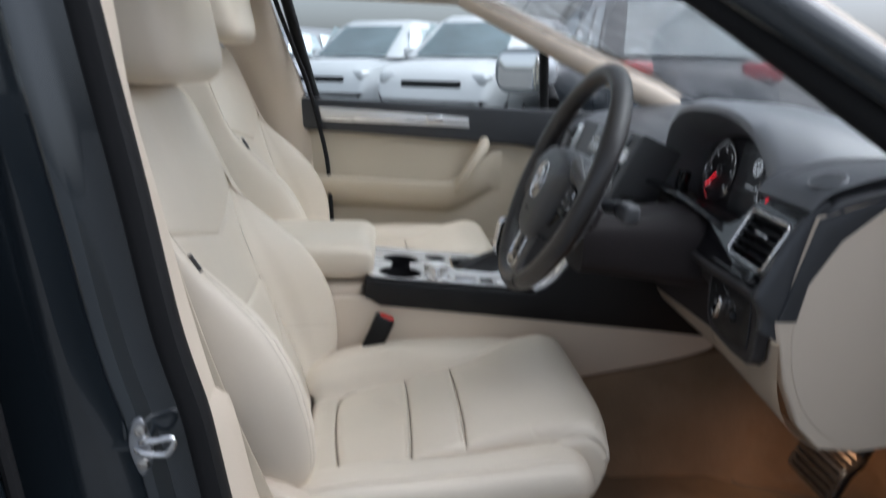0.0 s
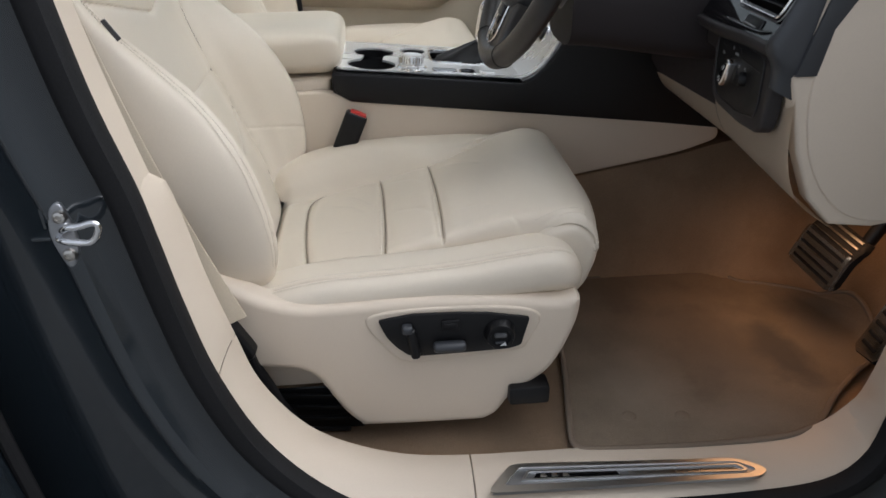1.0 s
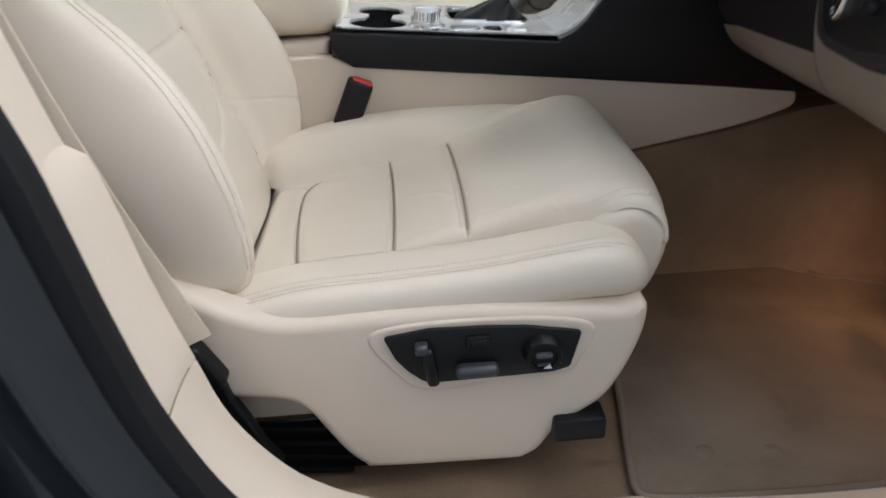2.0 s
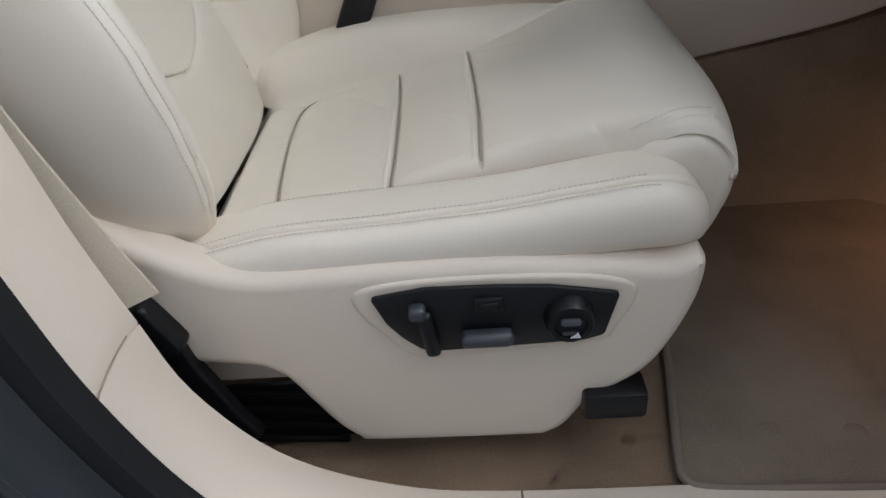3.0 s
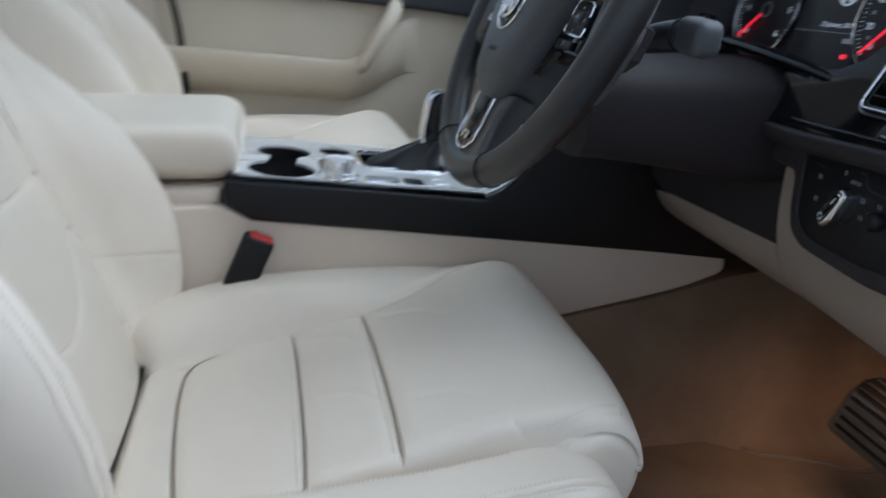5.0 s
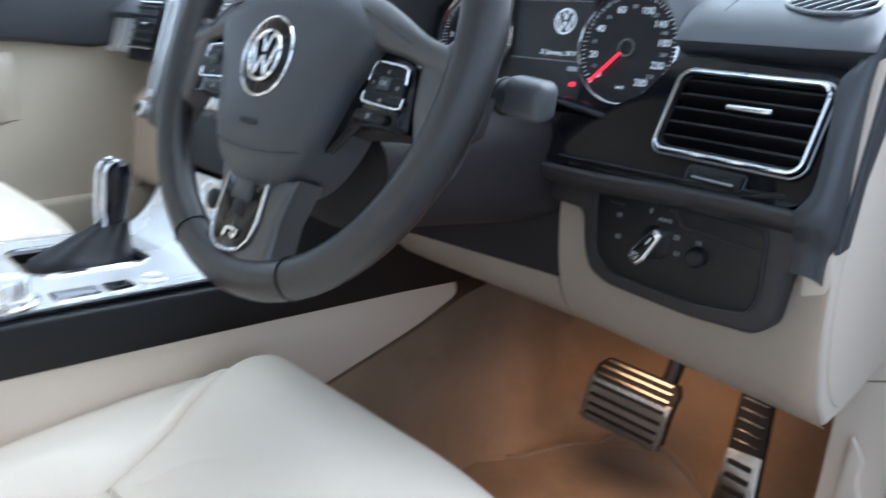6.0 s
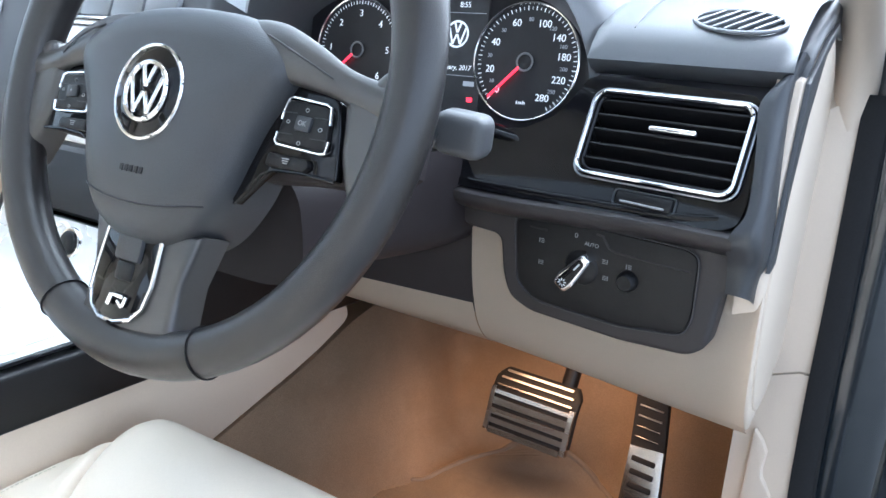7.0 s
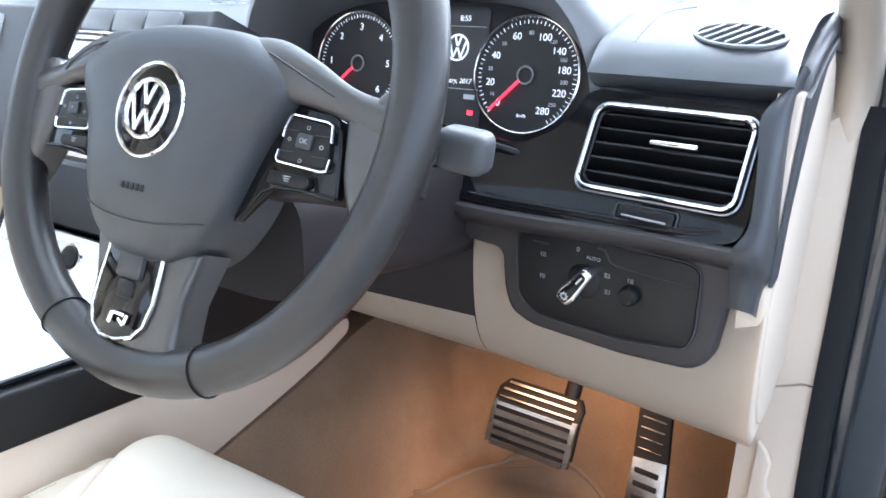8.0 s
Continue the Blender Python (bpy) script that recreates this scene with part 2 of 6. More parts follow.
def curve_pts(pts, n, closed=False):
    """Smooth points through pts, evenly spaced."""
    P = [Vector(p) for p in pts]
    k = len(P)
    dense = []
    for i in range(k if closed else k - 1):
        p0 = P[(i - 1) % k] if closed or i > 0 else P[0] * 2 - P[1]
        p1, p2 = P[i], P[(i + 1) % k]
        p3 = P[(i + 2) % k] if closed or i + 2 < k else P[-1] * 2 - P[-2]
        for j in range(24):
            t = j / 24
            dense.append(0.5 * ((2 * p1) + (p2 - p0) * t + (2 * p0 - 5 * p1 + 4 * p2 - p3) * t * t + (3 * p1 - p0 - 3 * p2 + p3) * t ** 3))
    dense.append(P[0].copy() if closed else P[-1].copy())
    acc = [0.0]
    for a, b in zip(dense, dense[1:]):
        acc.append(acc[-1] + (b - a).length)
    res, j = [], 0
    for i in range(n):
        s = acc[-1] * i / (n if closed else n - 1)
        while j < len(acc) - 2 and acc[j + 1] < s:
            j += 1
        d = acc[j + 1] - acc[j]
        f = 0 if d < 1e-12 else (s - acc[j]) / d
        res.append(dense[j].lerp(dense[j + 1], min(1, f)))
    return res


def prism(outline, depth, bev=0.003, m=None, segs=2, round_n=0):
    """A plate from an outline, thick along its z, its front rim rounded."""
    pts = [Vector((p[0], p[1], 0)) for p in outline]
    if round_n:
        pts = curve_pts(pts, round_n, closed=True)
    k = len(pts)
    area = sum(pts[i].x * pts[(i + 1) % k].y - pts[(i + 1) % k].x * pts[i].y for i in range(k))
    if area < 0:
        pts.reverse()
    inward = []
    for i in range(k):
        e0, e1 = (pts[i] - pts[i - 1]), (pts[(i + 1) % k] - pts[i])
        n0, n1 = V(-e0.y, e0.x, 0).normalized(), V(-e1.y, e1.x, 0).normalized()
        n = n0 + n1
        n = n.normalized() if n.length > 1e-6 else n1
        inward.append(n / max(0.6, n.dot(n1)))
    steps = [(0, 0)]
    if bev > 0:
        bev = min(bev, depth)
        steps += [(bev * (1 - math.cos(math.pi / 2 * j / segs)), depth - bev + bev * math.sin(math.pi / 2 * j / segs)) for j in range(segs + 1)]
    else:
        steps.append((0, depth))
    bm = bmesh.new()
    rings = [[bm.verts.new(p + n * o + V(0, 0, z)) for p, n in zip(pts, inward)] for o, z in steps]
    for r0, r1 in zip(rings, rings[1:]):
        for j in range(k):
            bm.faces.new((r0[j], r0[(j + 1) % k], r1[(j + 1) % k], r1[j]))
    for ring in (rings[0], rings[-1]):
        es = [bm.edges.get((ring[j], ring[(j + 1) % k])) for j in range(k)]
        bmesh.ops.triangle_fill(bm, use_beauty=True, use_dissolve=False, edges=es)
    if m is not None:
        move(bm, m)
    return bm


def fillet(pts, r, n=5):
    """The outline with its corners rounded to about r."""
    out, k = [], len(pts)
    P = [V(p[0], p[1], 0) for p in pts]
    for i in range(k):
        a, b, c = P[i - 1], P[i], P[(i + 1) % k]
        d0, d1 = min(r, (a - b).length * .45), min(r, (c - b).length * .45)
        p, q = b + (a - b).normalized() * d0, b + (c - b).normalized() * d1
        for j in range(n + 1):
            t = j / n
            w = p * (1 - t) ** 2 + b * 2 * t * (1 - t) + q * t * t
            out.append((w.x, w.y))
    return out


def rrect(w, h, r, n=6):
    pts = []
    for cx, cy, a0 in ((w / 2 - r, h / 2 - r, 0), (-w / 2 + r, h / 2 - r, 90), (-w / 2 + r, -h / 2 + r, 180), (w / 2 - r, -h / 2 + r, 270)):
        for i in range(n + 1):
            a = radians(a0 + 90 * i / n)
            pts.append((cx + r * math.cos(a), cy + r * math.sin(a)))
    return pts


def plate(outer, holes, depth, m, bev=0):
    """A flat plate with holes through it."""
    bm = bmesh.new()
    es = []
    for loop in [outer] + list(holes):
        vs = [bm.verts.new((p[0], p[1], 0)) for p in loop]
        es += [bm.edges.new((vs[i], vs[(i + 1) % len(vs)])) for i in range(len(vs))]
    bmesh.ops.triangle_fill(bm, use_beauty=True, use_dissolve=False, edges=es)
    r = bmesh.ops.extrude_face_region(bm, geom=bm.faces[:])
    for v in r["geom"]:
        if isinstance(v, bmesh.types.BMVert):
            v.co.z += depth
    return move(bm, m)


def tube(pts, r, segs=12, closed=False, flat=1.0, normal=None):
    """A round bar along pts; r may change along it. flat squeezes it across normal."""
    P = [Vector(p) for p in pts]
    k = len(P)
    bm = bmesh.new()
    rings, ref = [], Vector(normal) if normal else None
    for i, p in enumerate(P):
        if closed:
            t = (P[(i + 1) % k] - P[i - 1]).normalized()
        else:
            t = (P[min(i + 1, k - 1)] - P[max(i - 1, 0)]).normalized()
        if ref is None:
            ref = Vector((0, 0, 1)) if abs(t.z) < 0.9 else Vector((1, 0, 0))
        side = t.cross(ref).normalized()
        up = side.cross(t).normalized()
        if not normal:
            ref = up
        rad = r[i] if isinstance(r, (list, tuple)) else r
        rings.append([bm.verts.new(p + side * math.cos(2 * math.pi * j / segs) * rad + up * math.sin(2 * math.pi * j / segs) * rad * flat) for j in range(segs)])
    for i in range(k if closed else k - 1):
        a, b = rings[i], rings[(i + 1) % k]
        for j in range(segs):
            bm.faces.new((a[j], a[(j + 1) % segs], b[(j + 1) % segs], b[j]))
    if not closed:
        bm.faces.new(rings[0])
        bm.faces.new(rings[-1])
    return bm


def loft(rings, cap=True, closed=True):
    bm = bmesh.new()
    R = [[bm.verts.new(p) for p in ring] for ring in rings]
    n = len(R[0])
    for a, b in zip(R, R[1:]):
        for j in range(n if closed else n - 1):
            bm.faces.new((a[j], a[(j + 1) % n], b[(j + 1) % n], b[j]))
    if cap:
        bm.faces.new(R[0])
        bm.faces.new(R[-1])
    return bm


def sweep(path, profile, normal, closed=False):
    """Profile (a, b) carried along path: a across it in its plane, b along normal."""
    P = [Vector(p) for p in path]
    N = Vector(normal).normalized()
    k = len(P)
    rings = []
    for i, p in enumerate(P):
        if closed:
            t = (P[(i + 1) % k] - P[i - 1]).normalized()
        else:
            t = (P[min(i + 1, k - 1)] - P[max(i - 1, 0)]).normalized()
        side = t.cross(N).normalized()
        rings.append([p + side * a + N * b for a, b in profile])
    if closed:
        rings.append(rings[0])
    return loft(rings, cap=not closed)


def lathe(profile, segs=32, m=None):
    """Profile (r, z) turned round z."""
    rings = [[V(r * math.cos(2 * math.pi * j / segs), r * math.sin(2 * math.pi * j / segs), z) for j in range(segs)] for r, z in profile]
    bm = loft(rings, cap=False)
    if m is not None:
        move(bm, m)
    return bm


def table(x, rows):
    """A smooth value at x through rows of (x, value)."""
    k = len(rows)
    if x <= rows[0][0]:
        return rows[0][1]
    for i in range(k - 1):
        (a, p), (b, q) = rows[i], rows[i + 1]
        if x <= b:
            h = b - a
            f = (x - a) / h
            m0 = (q - rows[i - 1][1]) / (b - rows[i - 1][0]) if i > 0 else (q - p) / h
            m1 = (rows[i + 2][1] - p) / (rows[i + 2][0] - a) if i + 2 < k else (q - p) / h
            return (2 * f ** 3 - 3 * f ** 2 + 1) * p + (f ** 3 - 2 * f ** 2 + f) * h * m0 + (3 * f ** 2 - 2 * f ** 3) * q + (f ** 3 - f ** 2) * h * m1
    return rows[-1][1]


def smooth(a, b, x):
    t = max(0, min(1, (x - a) / (b - a)))
    return t * t * (3 - 2 * t)


def letters(text, size, material, m, parent, name="lettering", label="", spin=0):
    cu = bpy.data.curves.new(name, "FONT")
    cu.body, cu.size, cu.align_x, cu.align_y, cu.extrude = text, size, "CENTER", "CENTER", 0.0002
    cu.shear = spin
    tmp = bpy.data.objects.new(name, cu)
    scene.collection.objects.link(tmp)
    dg = bpy.context.evaluated_depsgraph_get()
    me = bpy.data.meshes.new_from_object(tmp.evaluated_get(dg))
    bpy.data.objects.remove(tmp)
    bm = bmesh.new()
    bm.from_mesh(me)
    bpy.data.meshes.remove(me)
    move(bm, m)
    return part(name, bm, material, parent, label, smooth=0)


def stitches(pts, gap, length, r, lift=(0, 0, 0)):
    """A row of thread stitches along pts."""
    P = [Vector(p) + Vector(lift) for p in pts]
    bms = bmesh.new()
    acc, nxt = 0.0, 0.0
    for a, b in zip(P, P[1:]):
        d = (b - a).length
        t = (b - a).normalized() if d > 0 else V(1, 0, 0)
        while nxt <= acc + d:
            c = a + t * (nxt - acc)
            side = t.cross(V(0.3, 0.5, 0.8)).normalized() * r
            up = side.cross(t).normalized() * r
            q = [bms.verts.new(c + t * s * length / 2 * w + o) for s, w in ((-1, 1), (1, 1)) for o in (side, up, -side, -up)]
            for j in range(4):
                bms.faces.new((q[j], q[(j + 1) % 4], q[4 + (j + 1) % 4], q[4 + j]))
            bms.faces.new(q[:4])
            bms.faces.new(q[4:])
            nxt += gap
        acc += d
    return bms

# ---- ground and surroundings ----
GROUND_Z = -0.46


def lot_z(y):
    """The lot rises a little beyond the car."""
    return GROUND_Z + .42 * smooth(2, 6.5, y)


bm = bmesh.new()
bmesh.ops.create_grid(bm, x_segments=200, y_segments=400, size=400)
for v in bm.verts:
    v.co.z = lot_z(v.co.y)
single("ground", bm, ASPHALT, "grey asphalt of a parking lot", "ground", kind="structure")

# ---- cabin floor ----
CX = 0.65  # middle line of the car


def floor_z(x, y):
    z = -0.006
    z += 0.30 * smooth(0.97, 1.22, x)
    d = abs(y - CX)
    z = max(z, table(x, [(.3, .172), (.535, .208), (.70, .236), (.83, .266), (.9, .27)]) * (1 - smooth(0.13, 0.215, d)))
    ridge = math.exp(-((y - 0.455) / 0.035) ** 2) * smooth(0.78, 0.9, x) * 0.07
    return z + ridge + 0.002 * noise.noise(V(x * 9, y * 9, 0))


rings = []
for i in range(120):
    x = -0.75 + 2.0 * i / 119
    rings.append([V(x, -0.06 + 1.42 * j / 99, floor_z(x, -0.06 + 1.42 * j / 99)) for j in range(100)])
bm = loft(rings, cap=False, closed=False)
bmesh.ops.solidify(bm, geom=bm.faces[:], thickness=0.02)
single("floor", bm, CARPET, "tan carpet of the cabin floor, worn and a little dirty", "carpet", kind="structure")

single("carpet_joint", tube(curve_pts([(.066, .11, -.0035), (.080, .06, -.003), (.090, .015, -.003), (.092, -.03, -.003)], 14), .0016, 6), MAT_EDGE, "brown joint line in the tan carpet", "carpet", kind="structure")

# ---- door opening: cream trim, rubber seal, painted frame ----
OUT = [(-.165, -.10, .97), (-.155, -.10, .911), (-.144, -.10, .842), (-.123, -.10, .717), (-.100, -.10, .565), (-.0785, -.10, .475), (-.0755, -.10, .4625), (-.0738, -.10, .454), (-.065, -.10, .398), (-.053, -.10, .323), (-.033, -.10, .231),
       (.008, -.102, .131), (.073, -.11, .055), (.15, -.12, .012), (.25, -.125, .0), (.45, -.125, -.002), (.62, -.125, -.002), (.74, -.118, .002),
       (.798, -.11, .034), (.822, -.10, .095), (.838, -.092, .16), (.862, -.086, .30), (.880, -.084, .45), (.900, -.080, .64)]
INN = [(-.170, -.05, .97), (-.163, -.05, .913), (-.156, -.05, .811), (-.137, -.05, .719), (-.107, -.05, .575), (-.0845, -.05, .472), (-.0780, -.05, .4550), (-.0650, -.05, .4475), (-.0535, -.05, .398), (-.040, -.05, .325), (-.020, -.05, .245), (.004, -.05, .165),
       (.062, -.05, .085), (.15, -.05, .038), (.25, -.05, .02), (.45, -.05, .016), (.62, -.048, .012), (.76, -.042, .014), (.82, -.040, .050),
       (.845, -.040, .095), (.860, -.040, .17), (.872, -.040, .30), (.880, -.040, .45), (.890, -.045, .62)]
N = 120
oc, ic = curve_pts(OUT, N), curve_pts(INN, N)


def trim_rings(i0, i1):
    """Stations of one trim piece, ending a hair short of the next piece."""
    rows = list(zip(oc[i0:i1], ic[i0:i1]))
    if i1 < N:
        rows.append((oc[i1 - 1].lerp(oc[i1], .88), ic[i1 - 1].lerp(ic[i1], .88)))
    return rows


def trim_piece(i0, i1):
    rings = []
    for o, i in trim_rings(i0, i1):
        mid = (o + i) / 2
        bulge = V(0, -0.006, 0.004)
        rings.append([o + V(0, 0.012, 0), o, o.lerp(i, 0.2) + bulge * 0.8, mid + bulge, o.lerp(i, 0.8) + bulge * 0.7, i, i + V(0, 0.02, -0.004),
                      i.lerp(o, 0.3) + V(0, 0.035, -0.012)])
    return loft(rings)


LOWER = next(i for i in range(N) if oc[i].z < .238)
tagged(part("trim", trim_piece(0, LOWER), PLASTIC_CREAM), "cream plastic trim of the middle pillar", "trim", kind="structure")
MIDDLE = next(i for i in range(40, N) if oc[i].x > .258)
UPPER = next(i for i in range(80, N) if oc[i].z > .335)
tagged(part("trim", trim_piece(LOWER, MIDDLE), PLASTIC_CREAM), "cream plastic foot of the middle pillar, curving into the sill", "trim", kind="structure")
tagged(part("trim", trim_piece(MIDDLE, UPPER), PLASTIC_CREAM), "cream plastic sill trim below the open door", "trim", kind="structure")
for k in (LOWER, MIDDLE, UPPER):
    o, i = oc[k - 1].lerp(oc[k], .94), ic[k - 1].lerp(ic[k], .94)
    line = [o, o.lerp(i, .2) + V(0, -.0048, .0032), (o + i) / 2 + V(0, -.006, .004), o.lerp(i, .8) + V(0, -.0042, .0028), i]
    tagged(part("trim_joint", tube([p + V(0, -.0008, .0006) for p in line], .0006, 6), SEAM), "dark joint between cream trim pieces", "trim", kind="structure")
tagged(part("trim", trim_piece(UPPER, 120), PLASTIC_CREAM), "cream plastic trim of the front pillar", "trim", kind="structure")

seal_path = [p + V(0, -0.006, 0) for p in oc]
bm = sweep(seal_path, [(-.004, -.008), (-.005, .006), (.0, .015), (.012, .018), (.022, .014), (.027, .004), (.027, -.010)], (0, -1, 0))
single("door_seal", bm, RUBBER, "black rubber seal round the door opening", "seal", kind="structure")
bm = sweep(oc, [(.020, -.02), (.025, .004), (.045, .009), (.056, .012), (.066, .023), (.078, .027), (.088, .021), (.122, .015), (.132, -.008), (.34, -.012), (.34, -.03)], (0, -1, 0))
single("door_frame", bm, PAINT, "dark blue-grey painted metal door frame of the car", "car body", kind="structure")
# body below the sill and rear door skin
bm = rbox(1.5, 0.10, 0.30, 0.02, 3, Matrix.Translation((0.5, -0.13, -0.30)))
single("sill_panel", bm, PAINT, "dark painted outer sill of the car", "car body", kind="structure")
rear = thing("rear_door", "closed dark blue-grey rear car door with black edge seal", "car door")
bm = prism([(-1.1, -.25), (-.18, -.25), (-.235, .0), (-.262, .20), (-.285, .45), (-.31, .66), (-.33, .80), (-1.1, .80)], 0.05, 0.012, side_plane(-.145), 3)
part("door_skin", bm, PAINT, rear)
bm = tube(curve_pts([(-.215, -.15, -.06), (-.242, -.15, .10), (-.262, -.15, .30), (-.287, -.15, .55), (-.31, -.15, .78)], 30), 0.008, 8)
part("edge_seal", bm, RUBBER, rear, "black rubber edge seal")
bm = prism([(-1.1, .79), (-.33, .79), (-.40, 1.12), (-1.0, 1.14)], 0.012, 0.0, side_plane(-.16))
rear_pane = part("window_pane", bm, GLASS, rear, "clear rear window")
rear_pane.visible_shadow = False

# striker on the pillar
st = thing("door_striker", "chrome door striker loop bolted to the painted pillar", "striker")
SX, SY, SZ = -0.1425, -0.122, 0.427
leaf = curve_pts([(.004, .034, 0), (.009, .018, 0), (.012, -.006, 0), (.007, -.026, 0), (-.001, -.036, 0), (-.007, -.026, 0), (-.013, .000, 0), (-.010, .022, 0), (-.004, .033, 0)], 48, closed=True)
part("base_plate", prism([(p.x, p.y) for p in leaf], .005, .002, side_plane(SY) @ pose(SX, SZ, 0), 3), SATIN_DARK, st, "dark chrome leaf-shaped base plate")
upper = [(SX + .000, SY, SZ + .006), (SX + .004, SY - .013, SZ + .010), (SX + .014, SY - .020, SZ + .016), (SX + .024, SY - .021, SZ + .017), (SX + .036, SY - .021, SZ + .020)]
lower = [(SX + .042, SY - .021, SZ + .018), (SX + .040, SY - .021, SZ + .009), (SX + .034, SY - .021, SZ + .001), (SX + .026, SY - .020, SZ - .001), (SX + .010, SY - .020, SZ + .001), (SX - .001, SY - .013, SZ + .001), (SX - .004, SY, SZ + .000)]
part("hook", tube(curve_pts(upper + lower, 48), .0036, 12), CHROME, st, "polished U-shaped hook")
part("bracket", rbox(.020, .006, .004, .0012, 2, Matrix.Translation((SX - .024, SY + .001, SZ - .004))), PAINT, st)
part("bracket", rbox(.004, .006, .022, .0012, 2, Matrix.Translation((SX - .017, SY + .001, SZ + .018))), PAINT, st)
for dx, dz in ((.0015, .021), (.0015, -.020)):
    part("screw", lathe([(.0, .004), (.003, .004), (.0035, .006), (.006, .005), (.007, .002), (.0075, 0)], 14, basis((SX + dx, SY - .004, SZ + dz), (1, 0, 0), (0, 0, 1))), STEEL, st)

# scuff plate
sc = thing("scuff_plate", "polished metal scuff plate with a dark engraved inlay on the sill", "scuff plate")
M = pose(.485, -.084, .0165, -4, 0, 0)
outer = fillet([(-.200, -.028), (-.160, .026), (.151, .004), (.184, -.021), (.165, -.035)], .016, 6)
rim = fillet([(-.176, -.016), (-.150, .017), (.146, -.002), (.168, -.019), (.156, -.027)], .007, 5)
part("plate", plate(outer, [rim], .0045, M), STEEL_BRIGHT, sc, "polished frame", smooth=30)
part("inlay", prism(fillet([(-.176, -.016), (-.150, .017), (.146, -.002), (.168, -.019), (.156, -.027)], .007, 5), .0020, .0004, M), SATIN_DARK, sc, "darker brushed inlay")
bed = fillet([(-.151, -.0075), (-.140, .0105), (.148, -.0065), (.156, -.0185), (.150, -.0215)], .003, 4)
hole = fillet([(-.146, -.0060), (-.137, .0080), (.144, -.0085), (.151, -.0175), (.147, -.0195)], .002, 4)
part("inlay_border", plate(bed, [hole], .0045, M), STEEL_BRIGHT, sc, "raised polished border", smooth=30)
part("inlay_bar", prism([(-.134, -.0055), (-.128, .0045), (-.020, -.0030), (-.018, -.0120)], .0036, .0004, M), PIANO, sc, "gloss black engraved bar")
part("inlay_bar", prism([(-.006, -.0120), (-.004, -.0040), (.138, -.0115), (.146, -.0180)], .0030, .0004, M), STEEL, sc, "brushed bar")
for k in range(3):
    part("emblem", prism([(-.004, -.003), (.005, -.003), (.003, .003), (-.003, .003)], .0008, .0002, M @ pose(-.120 + .015 * k, -.001 - .001 * k, .0036)), STEEL_BRIGHT, sc)


# ---- seats ----
SEAT_LINE = [(-.06, .145), (-.035, .160), (-.022, .186), (-.013, .208), (-.004, .2215), (.008, .2300), (.05, .2365), (.165, .262), (.247, .287), (.29, .2985), (.33, .3085), (.37, .3165), (.42, .3225)]
INSERT_NEAR = [(-.06, -.192), (.02, -.186), (.10, -.183), (.26, -.183), (.33, -.1865), (.37, -.1925), (.42, -.2005), (.49, -.206)]
INSERT_FAR = [(-.06, .118), (.03, .124), (.08, .133), (.163, .136), (.249, .130), (.31, .142), (.37, .172), (.42, .184), (.49, .184)]


